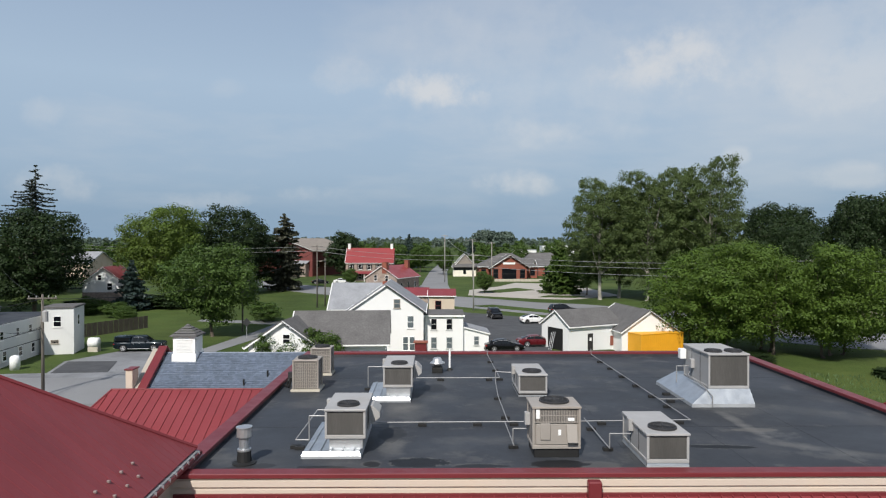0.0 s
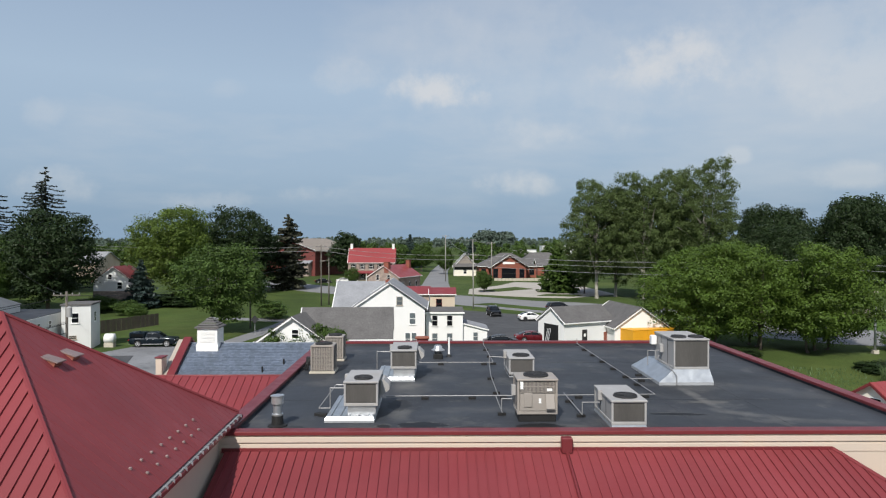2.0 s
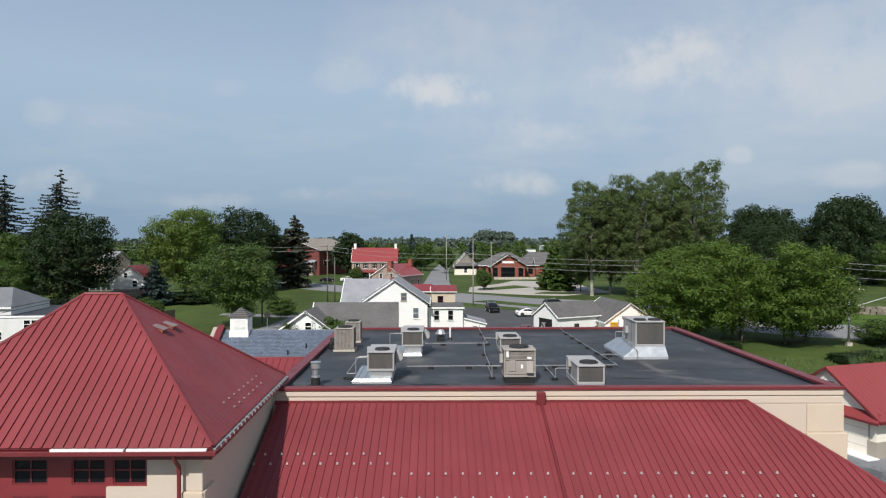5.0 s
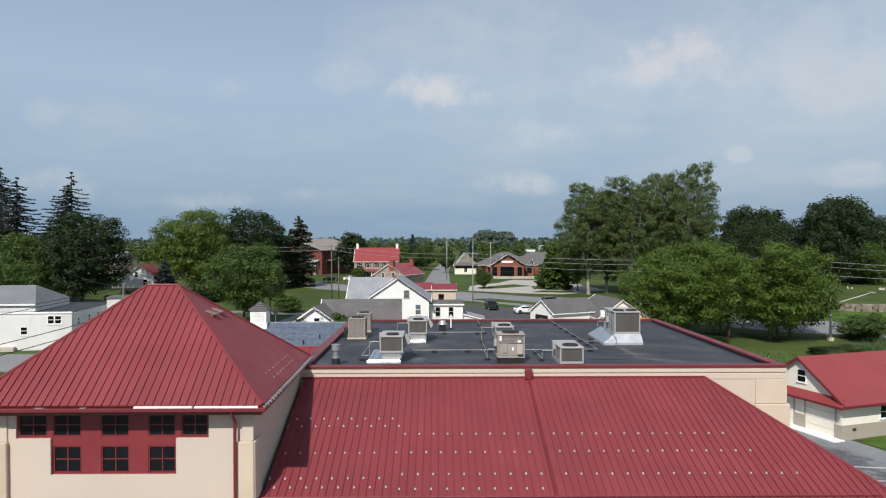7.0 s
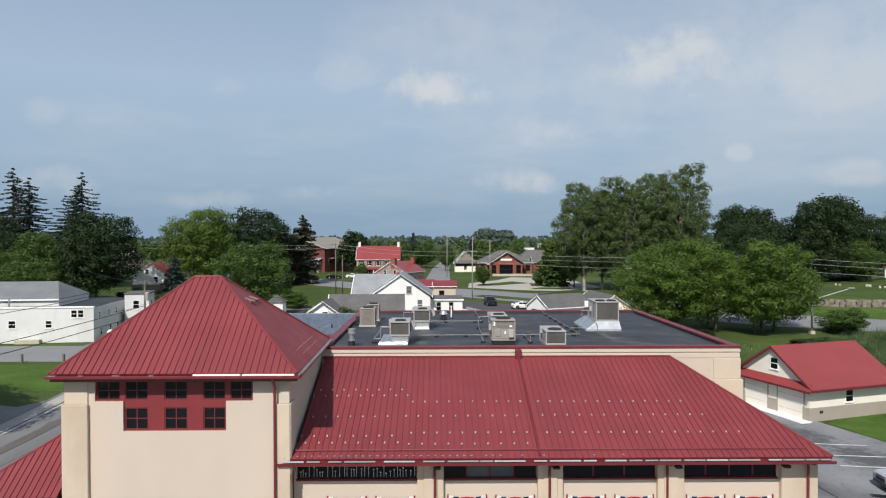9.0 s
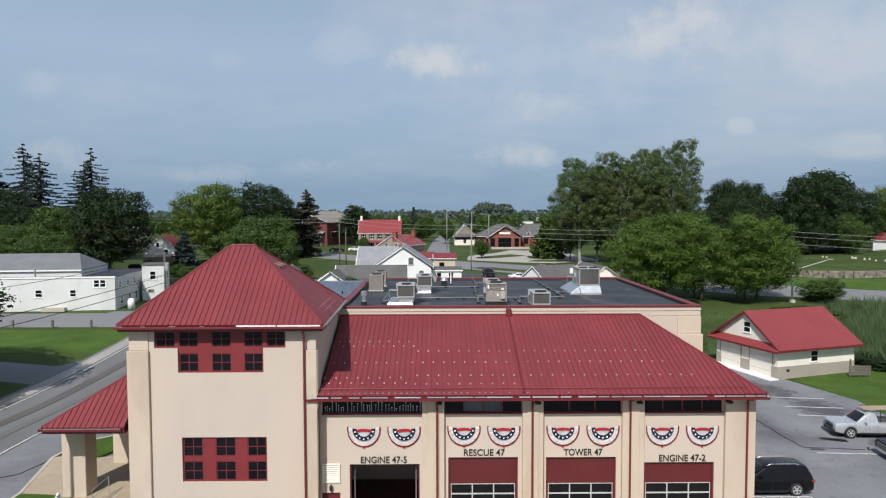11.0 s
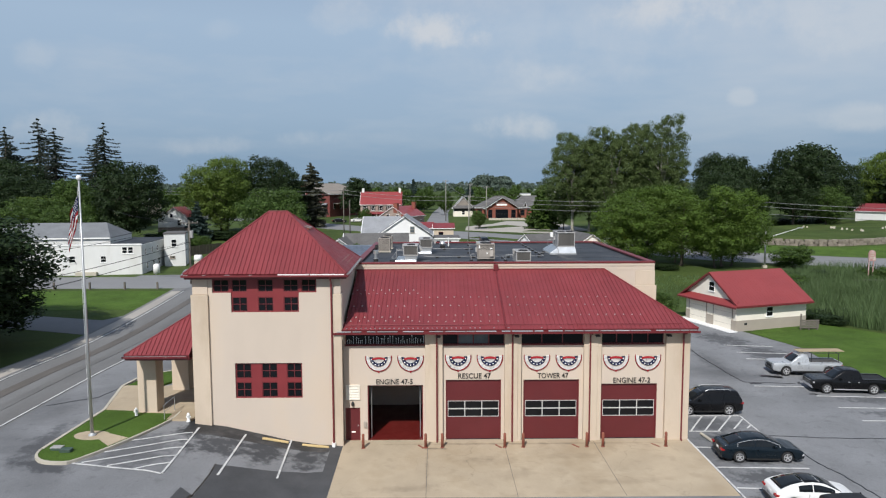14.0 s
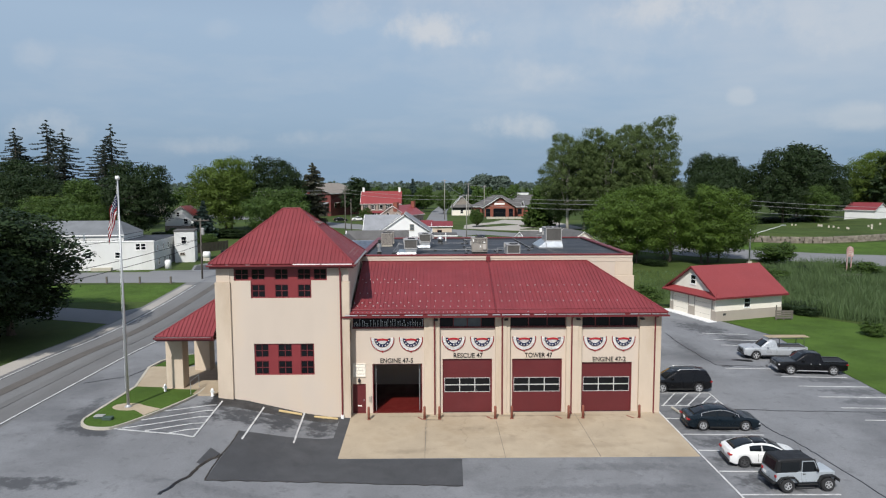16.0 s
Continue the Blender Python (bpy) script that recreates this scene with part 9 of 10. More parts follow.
for dz in (0.0, -0.9):
    wire((-23.5, 125.6, 15.9 + dz), (7.5, 120.5, 14.3 + dz), 0.7, 0.034, mat="pipe_grey", label="pale grey overhead cable sagging between poles")
    wire((7.5, 120.5, 14.3 + dz), (60.0, 96.5, 13.9 + dz), 0.9, 0.034, mat="pipe_grey", label="pale grey overhead cable sagging between poles")
    wire((60.0, 96.5, 13.9 + dz), (112.0, 66.0, 12.4 + dz), 0.9, 0.034, mat="pipe_grey", label="pale grey overhead cable sagging between poles")
    wire((112.0, 66.0, 12.4 + dz), (170, 34, 11.4 + dz), 0.9, 0.034, mat="pipe_grey", label="pale grey overhead cable sagging between poles")
    wire((-23.5, 125.6, 15.9 + dz), (-120, 196, 17.0 + dz), 1.2, 0.034, mat="pipe_grey", label="pale grey overhead cable sagging between poles")
wire((7.5, 120.5, 12.2), (60.0, 96.5, 11.5), 0.8, 0.034, mat="pipe_grey", label="pale grey overhead cable sagging between poles")
wire((60.0, 96.5, 11.5), (112.0, 66.0, 10.2), 0.8, 0.034, mat="pipe_grey", label="pale grey overhead cable sagging between poles")
wire((7.5, 120.5, 14.3), (3.0, 195.0, 18.6), 1.0, 0.034, mat="pipe_grey", label="pale grey overhead cable sagging between poles")
wire((3.0, 195.0, 18.6), (17.5, 198.0, 16.4), 0.3, 0.034, mat="pipe_grey", label="pale grey overhead cable sagging between poles")
wire((-34.7, 50.7, 11.8), (-42.0, -6.0, 11.2), 1.0, 0.025)
wire((-34.7, 50.7, 9.2), (-42.0, -6.0, 8.6), 0.9, 0.035)
wire((-34.7, 50.7, 8.3), (-42.0, -6.0, 7.6), 0.9, 0.035)
wire((-34.7, 50.7, 11.8), (-28.8, 92.0, 11.6), 0.9, 0.025)
wire((-34.7, 50.7, 9.4), (-45.5, 62.5, 7.2), 0.3, 0.02)
wire((-34.7, 50.7, 11.8), (-102, 146, 15.6), 1.6, 0.025)
wire((-28.8, 92.0, 11.6), (-23.5, 125.6, 15.2), 0.9, 0.025)


def street_lamp():
    x, y = 57.0, 73.5
    z = gz(x, y)
    s = thing("street_lamp", "galvanised road lamp with a long rising arm", "street lamp", (x, y, z))
    part("post", tube(bmesh.new(), (x, y, z), (x, y, 9.0), 0.16, 10, 0.11), M["steel"], s, smooth=True)
    part("arm", tube(bmesh.new(), (x, y, 7.6), (x + 5.6, y - 0.6, 9.4), 0.07, 8, 0.05), M["steel"], s)
    part("head", box(bmesh.new(), x + 5.2, x + 6.1, y - 0.8, y - 0.45, 9.32, 9.5, 0.03), M["steel"], s)
    part("base", box(bmesh.new(), x - 0.35, x + 0.35, y - 0.35, y + 0.35, z, z + 0.5, 0.03), M["kerb"], s)


street_lamp()


def road_sign():
    x, y = 68.0, 61.5
    z = gz(x, y)
    s = thing("pole_sign", "weathered brownish-red sign panel on two steel posts", "sign", (x, y, z))
    for d in (-0.35, 0.35):
        part("post", tube(bmesh.new(), (x + d, y + 0.12, z), (x + d, y + 0.12, z + 4.6), 0.09, 8), M["sign_pink"], s)
    part("panel", slab(bmesh.new(), [(x + q * 0.55, y - 0.1, z + p) for q, p in ((-1, 3.7), (1, 3.7), (1, 4.9), (0.72, 5.25), (0.0, 5.42), (-0.72, 5.25), (-1, 4.9))], 0.2), M["sign_pink"], s, "faded pink sign board with a rounded head")
    bm = bmesh.new()
    for k in range(3):
        box(bm, x - 0.3, x + 0.3, y - 0.125, y - 0.1, z + 4.15 + 0.36 * k, z + 4.27 + 0.36 * k)
    part("lettering_bar", bm, M["kerb"], s)
    t = thing("picnic_table", "low dark timber platform beneath the sign", "platform", (x - 2, y - 2, z))
    part("top", box(bmesh.new(), x - 3.6, x + 0.6, y - 2.6, y - 1.4, z + 0.9, z + 1.0), M["timber_pole"], t)
    for d in (-3.3, 0.3):
        part("leg", box(bmesh.new(), x + d - 0.08, x + d + 0.08, y - 2.1, y - 1.9, z, z + 0.9), M["timber_pole"], t)


road_sign()


def stone_wall():
    rnd = random.Random(8)
    w = thing("stone_wall", "low grey-brown fieldstone retaining wall", "stone wall", (85, 100, gz(85, 100)))
    line = [(69, 104.5), (78, 101.5), (86, 101.0), (96, 103), (108, 107), (130, 112)]
    for (ax, ay), (bx, by) in zip(line, line[1:]):
        n = int(math.dist((ax, ay), (bx, by)) / 0.9)
        for k in range(n):
            for j in range(3):
                f = (k + rnd.uniform(0.3, 0.7)) / n
                x, y = ax + (bx - ax) * f, ay + (by - ay) * f
                z = gz(x, y) - 0.1 + j * 0.48
                bm = bmesh.new()
                s = rnd.uniform(0.36, 0.58)
                m = Matrix.Translation((x, y, z + 0.25)) @ Matrix.Rotation(math.atan2(by - ay, bx - ax) + rnd.uniform(-0.1, 0.1), 4, "Z")
                box(bm, -s, s, -0.3 - rnd.uniform(0, 0.1), 0.3, -0.27, 0.27 + rnd.uniform(-0.04, 0.06), 0.07, m)
                part("stone", bm, M["stone"], w)
    pave("ground_cemetery", [(69, 105), (78, 102), (86, 101.5), (96, 103.5), (108, 107.5), (130, 112.5), (190, 150), (150, 178), (74, 132)], 1.35, "grass", "raised green burial ground behind the wall", "ground", 1.6)
    g = None
    for k in range(22):
        x, y = rnd.uniform(98, 134), rnd.uniform(120, 138)
        t = thing("gravestone", "small pale upright gravestone on the grass", "gravestone", (x, y, gz(x, y) + 1.35), "gravestones")
        bm = bmesh.new()
        box(bm, x - 0.24, x + 0.24, y - 0.07, y + 0.07, gz(x, y) + 1.3, gz(x, y) + 1.35 + rnd.uniform(0.35, 0.6), 0.05)
        part("slab", bm, M["kerb"], t)


M["stone"] = material("fieldstone", (0.30, 0.26, 0.21), 0.9, 0, 0.2, 1.2, 0.25, 5, 0.4, 5, by_object=0.4)
stone_wall()
f = thing("post_fence", "row of short dark timber posts along the verge", "fence", (-40, 47.5, gz(-40, 47.5)))
for x in (-42.5, -38.1, -47.2, -52.0):
    part("post", box(bmesh.new(), x - 0.11, x + 0.11, 47.4, 47.62, gz(x, 47.5) - 0.2, gz(x, 47.5) + 1.0, 0.02), M["timber_pole"], f)
s = thing("diamond_sign", "grey back of a diamond road sign on a post", "road sign", (-26.0, 84.2, gz(-26, 84.2)))
z = gz(-26, 84.2)
part("post", tube(bmesh.new(), (-26, 84.2, z), (-26, 84.2, z + 2.6), 0.04, 6), M["steel"], s)
part("plate", box(bmesh.new(), -0.42, 0.42, -0.01, 0.01, -0.42, 0.42, 0, Matrix.Translation((-26, 84.15, z + 2.3)) @ Matrix.Rotation(math.pi / 4, 4, "Y")), M["dark_metal"], s)
f = thing("board_fence", "weathered board fence beside the drive, darkened for tree shade", "fence", (-48, 88, gz(-48, 88)))
for k in range(15):
    x, y = -50 + 0.36 * k, 84 + 0.85 * k
    z = gz(x, y)
    # Boards take the dark bark colour for the tree shade over them.
    part("board", box(bmesh.new(), -0.02, 0.02, -0.42, 0.42, -0.1, 1.9, 0, Matrix.Translation((x, y, z)) @ Matrix.Rotation(-0.4, 4, "Z")), M["bark"], f)


# ---- vehicles ----
def wheel(v, x, y, r, w=0.22, side=1, mat="rim", inner=0.66, spokes=5):
    """A tyre with rounded shoulders, and a rim of spokes over a black disc."""
    t = bmesh.new()
    lathe(t, [(r * 0.55, -w / 2), (r * 0.93, -w / 2), (r, -w * 0.34), (r, w * 0.34), (r * 0.93, w / 2), (r * (inner + 0.04), w / 2), (r * inner, w * 0.36)], (0, 0, 0), 24)
    turn = Matrix.Translation((x, y, r)) @ Matrix.Rotation(-side * math.pi / 2, 4, "X")
    bmesh.ops.transform(t, matrix=turn, verts=t.verts)
    tyre = part("wheel", t, M["tyre"], v)
    # The black disc paints in the shade behind the spokes.
    b = bmesh.new()
    lathe(b, [(r * inner * 0.97, 0), (r * inner * 0.97, 0.01)], (0, 0, w * 0.37), 20)
    bmesh.ops.transform(b, matrix=turn, verts=b.verts)
    part("spoke_shade_disc", b, M["black"], tyre)
    b = bmesh.new()
    ri = r * inner
    lathe(b, [(ri * 0.88, w * 0.36), (ri * 0.90, w * 0.49), (ri * 1.02, w * 0.50), (ri * 1.0, w * 0.40), (ri * 0.88, w * 0.36)], (0, 0, 0), 24)
    lathe(b, [(ri * 0.26, w * 0.36), (ri * 0.24, w * 0.47), (ri * 0.10, w * 0.49)], (0, 0, 0), 12)
    for k in range(spokes):
        m = Matrix.Rotation(k * math.tau / spokes + 0.4, 4, "Z")
        box(b, ri * 0.2, ri * 0.92, -ri * 0.13, ri * 0.13, w * 0.41, w * 0.46, 0, m)
    bmesh.ops.transform(b, matrix=turn, verts=b.verts)
    part("rim", b, M[mat], tyre)


def interp(keys, x):
    for (x0, z0), (x1, z1) in zip(keys, keys[1:]):
        if x0 <= x <= x1:
            f = (x - x0) / max(1e-6, x1 - x0)
            return z0 + (z1 - z0) * f
    return keys[0][1] if x < keys[0][0] else keys[-1][1]


def patch(bm, point, us, vs, off=0.012):
    """A thin curved plate over a surface point(u, v), standing proud of it by off."""
    def normal(u, v):
        du = point(u + 0.01, v) - point(u - 0.01, v)
        dv = point(u, v + 0.01) - point(u, v - 0.01)
        return du.cross(dv).normalized()
    top = [[bm.verts.new(point(u, v) + normal(u, v) * off) for v in vs] for u in us]
    low = [[bm.verts.new(point(u, v) - normal(u, v) * 0.01) for v in vs] for u in us]
    for i in range(len(us) - 1):
        for j in range(len(vs) - 1):
            bm.faces.new((top[i][j], top[i + 1][j], top[i + 1][j + 1], top[i][j + 1]))
    edge = [(i, 0) for i in range(len(us))] + [(len(us) - 1, j) for j in range(1, len(vs))] + [(i, len(vs) - 1) for i in range(len(us) - 2, -1, -1)] + [(0, j) for j in range(len(vs) - 2, 0, -1)]
    for (a, b), (c, d) in zip(edge, edge[1:] + edge[:1]):
        bm.faces.new((top[c][d], top[a][b], low[a][b], low[c][d]))
    return bm


def vehicle(name, label, L, W, deck, roof, body_mat, wheels, r=0.34, low=0.22, panes=(), screens=(), category="car", black_roof=False, bright=False, chrome=False, rims="rim", doors=(), lamp=0.2):
    """A car along x, its nose towards +x. deck: (x, z) of the shoulder line; roof: (x, z) of the cabin's top line.

    panes: the side windows' (x from, x to); screens: the rear window's and the windscreen's (x from, x to)."""
    v = thing(name, label, category)
    hw = W / 2
    gx0, gx1 = roof[0][0], roof[-1][0]
    top = max(z for _, z in roof)

    def shape(x):
        e = abs(x) / (L / 2)
        w = hw * (1 - 0.10 * max(0.0, (e - 0.72) / 0.28) ** 2.2)
        zt = interp(deck, x)
        zr = max(zt + 0.005, interp(roof, x)) if gx0 < x < gx1 else zt + 0.005
        f = min(1.0, (zr - zt) / (top - zt))
        return w, zt, zr, f

    def side(x, v_, s):
        """A point on the cabin's flank: v_ 0 at the shoulder, 1 at the roof's edge."""
        w, zt, zr, f = shape(x)
        a, b = Vector((x, s * w * 0.93, zt)), Vector((x, s * w * (0.93 - 0.19 * f), zr - 0.05 * f))
        return a.lerp(b, v_) + Vector((0, s * 0.03 * f * v_ * (1 - v_) * 4, 0))

    def over(x, v_):
        """A point on the cabin's top: v_ from -1 to 1 across."""
        w, zt, zr, f = shape(x)
        k = w * (0.93 - 0.19 * f) * 0.93
        return Vector((x, v_ * k, zr + 0.035 * f * (1 - v_ * v_)))

    xs = sorted({round(float(x), 3) for x in [-L / 2 + 0.02, L / 2 - 0.02, *np.linspace(-L / 2, L / 2, 61), *(k[0] for k in deck), *(k[0] for k in roof)]})
    rows = []
    bm = bmesh.new()
    for x in xs:
        w, zt, zr, f = shape(x)
        e = abs(x) / (L / 2)
        zb = low + (0.12 * max(0, (e - 0.86) / 0.14))
        for wx in wheels:
            d = abs(x - wx)
            if d < r * 1.14:
                zb = max(zb, math.sqrt((r * 1.14) ** 2 - d * d) + r * 0.98)
        zb = min(zb, zt - 0.14)
        sh = zb + (zt - zb) * 0.62
        half = [Vector((x, w * 0.965, zb)), Vector((x, w * 0.995, zb + 0.05)), Vector((x, w, sh)), Vector((x, w * 0.985, zt - 0.07))]
        half += [side(x, q, 1) for q in (0.0, 0.35, 0.7, 1.0)] + [over(x, q) for q in (1.0, 0.6, 0.25)]
        ring = [bm.verts.new((p.x, -p.y, p.z)) for p in half] + [bm.verts.new(p) for p in half[::-1]]
        rows.append(ring)
    n = len(rows[0])
    for a, b in zip(rows, rows[1:]):
        for k in range(n):
            bm.faces.new((a[k], a[(k + 1) % n], b[(k + 1) % n], b[k]))
    bm.faces.new(rows[0][::-1])
    bm.faces.new(rows[-1])
    bmesh.ops.recalc_face_normals(bm, faces=bm.faces[:])
    part("body", bm, M[body_mat], v, smooth=True)
    part("underbody", box(bmesh.new(), -L / 2 + 0.25, L / 2 - 0.25, -hw + 0.22, hw - 0.22, low - 0.04, 0.62), M["black"], v)
    for nm, (a, b) in zip(("rear_window", "windscreen"), screens):
        part(nm, patch(bmesh.new(), over, [float(x) for x in np.linspace(a, b, 8)], [-0.88, -0.5, 0.0, 0.5, 0.88]), M["car_glass"], v, "dark tinted glass", smooth=True)
    if black_roof:
        part("roof_panel", patch(bmesh.new(), over, [float(x) for x in np.linspace(screens[0][1] + 0.02, screens[1][0] - 0.02, 8)], [-0.97, -0.5, 0.0, 0.5, 0.97], 0.006), M["paint_black"], v, "gloss black roof", smooth=True)
    for s in (-1, 1):
        for a, b in panes:
            us = [float(x) for x in np.linspace(a, b, 9)]
            us = us if s < 0 else us[::-1]
            part("side_window", patch(bmesh.new(), lambda x, q: side(x, q, s), us, [0.10, 0.4, 0.7, 0.90], 0.010), M["car_glass"], v, "dark tinted glass")
        if chrome:
            a, b = panes[0][0], panes[-1][1]
            line = [side(float(x), 0.95, s) + Vector((0, s * 0.014, 0)) for x in np.linspace(a - 0.05, b + 0.06, 16)]
            line = [side(a - 0.08, 0.08, s) + Vector((0, s * 0.014, 0))] + line + [side(b + 0.10, 0.08, s) + Vector((0, s * 0.014, 0))]
            part("window_trim", sweep(bmesh.new(), line, 0.015, 5), M["rim"], v, "bright window trim")
        mx = panes[-1][1] - 0.22
        w, zt, zr, f = shape(mx)
        m = box(bmesh.new(), mx - 0.07, mx + 0.07, min(s * (w + 0.0), s * (w + 0.2)), max(s * (w + 0.0), s * (w + 0.2)), zt + 0.03, zt + 0.17, 0.035)
        part("mirror", m, M[body_mat if not black_roof else "paint_black"], v)
        for x, nm, mt in ((L / 2 - 0.13, "headlight", "lamp_lens"), (-L / 2 + 0.10, "tail_light", "tail_red")):
            w, zt, zr, f = shape(x)
            q = box(bmesh.new(), x - 0.17, x + 0.10, min(s * (w * 0.66), s * (w + 0.004)), max(s * (w * 0.66), s * (w + 0.004)), zt - lamp - 0.06, zt - lamp + 0.06, 0.02)
            part(nm, q, M[mt], v)
        for wx in wheels:
            wheel(v, wx, s * (hw - 0.115), r, 0.23, s, rims)
        for gx in doors:
            zt = interp(deck, gx)
            part("door_joint", box(bmesh.new(), gx - 0.006, gx + 0.006, min(s * (hw - 0.05), s * (hw + 0.003)), max(s * (hw - 0.05), s * (hw + 0.003)), low + 0.14, zt - 0.07), M["black"], v)
            part("door_handle", box(bmesh.new(), gx + 0.08, gx + 0.24, min(s * (hw - 0.03), s * (hw + 0.02)), max(s * (hw - 0.03), s * (hw + 0.02)), zt - 0.18, zt - 0.145, 0.01), M[body_mat if not bright else "rim"], v)
        part("sill_trim", box(bmesh.new(), min(wheels) + r * 1.25, max(wheels) - r * 1.25, min(s * (hw - 0.05), s * (hw + 0.008)), max(s * (hw - 0.05), s * (hw + 0.008)), low - 0.02, low + (0.05 if bright else 0.09)), M["black" if not bright else "rim"], v)
    for q, nm in ((1, "front_bumper"), (-1, "rear_bumper")):
        part(nm, box(bmesh.new(), min(q * (L / 2 - 0.12), q * (L / 2 + 0.03)), max(q * (L / 2 - 0.12), q * (L / 2 + 0.03)), -hw * 0.84, hw * 0.84, low + 0.02, low + 0.22, 0.04), M["dark_metal" if not bright else "rim"], v)
    part("grille", box(bmesh.new(), L / 2 - 0.06, L / 2 + 0.012, -hw * 0.5, hw * 0.5, low + 0.26, interp(deck, L / 2) - 0.02), M["dark_metal"], v)
    part("number_plate", box(bmesh.new(), -L / 2 - 0.012, -L / 2 + 0.02, -0.16, 0.16, 0.62, 0.76), M["white_trim"], v)
    return v


def suv(name, label, mat, L=5.0, W=1.98):
    d = [(-L / 2, 0.90), (-L / 2 + 0.06, 1.08), (0.9, 1.08), (1.25, 1.07), (L / 2 - 0.45, 1.02), (L / 2 - 0.12, 0.96), (L / 2 - 0.03, 0.90), (L / 2, 0.74)]
    g = [(-L / 2 + 0.03, 1.08), (-L / 2 + 0.20, 1.42), (-L / 2 + 0.38, 1.70), (-1.4, 1.76), (-0.6, 1.78), (0.0, 1.76), (0.35, 1.69), (0.80, 1.42), (1.30, 1.06)]
    v = vehicle(name, label, L, W, d, g, mat, (-1.45, 1.52), 0.39, 0.28, panes=((-L / 2 + 0.42, -1.12), (-1.04, -0.06), (0.02, 0.92)), screens=((-L / 2 + 0.07, -L / 2 + 0.34), (0.40, 1.22)), bright=False, doors=(-1.08, -0.02))
    for s in (-1, 1):
        part("roof_rail", pipe(bmesh.new(), [(-1.7, s * 0.64, 1.76), (-1.5, s * 0.64, 1.84), (0.0, s * 0.64, 1.83), (0.2, s * 0.64, 1.74)], 0.018, 5), M["rim"], v)
    return v


def sedan(name, label, mat, L=4.9, W=1.85, coupe=False, black_roof=False):
    d = [(-L / 2, 0.72), (-L / 2 + 0.06, 0.95), (-L / 2 + 0.2, 0.99), (-1.3, 0.97), (0.9, 0.93), (L / 2 - 0.75, 0.87), (L / 2 - 0.25, 0.76), (L / 2 - 0.06, 0.66), (L / 2, 0.50)]
    if coupe:
        g = [(-2.0, 0.98), (-1.7, 1.13), (-1.3, 1.28), (-0.8, 1.38), (-0.3, 1.42), (0.1, 1.39), (0.45, 1.29), (0.85, 1.11), (1.25, 0.92)]
        return vehicle(name, label, L, W, d, g, mat, (-1.30, 1.30), 0.335, 0.2, panes=((-1.02, -0.32), (-0.27, 0.80)), screens=((-1.88, -0.70), (0.18, 1.16)), doors=(-0.52,), black_roof=black_roof, rims="rim_dark")
    g = [(-2.15, 0.98), (-1.75, 1.12), (-1.3, 1.29), (-0.8, 1.40), (-0.3, 1.45), (0.1, 1.43), (0.45, 1.33), (0.85, 1.15), (1.35, 0.92)]
    return vehicle(name, label, L, W, d, g, mat, (-1.42, 1.42), 0.345, 0.2, panes=((-1.48, -0.52), (-0.46, 0.88)), screens=((-2.02, -1.18), (0.22, 1.22)), doors=(-1.28, -0.48), chrome=True)


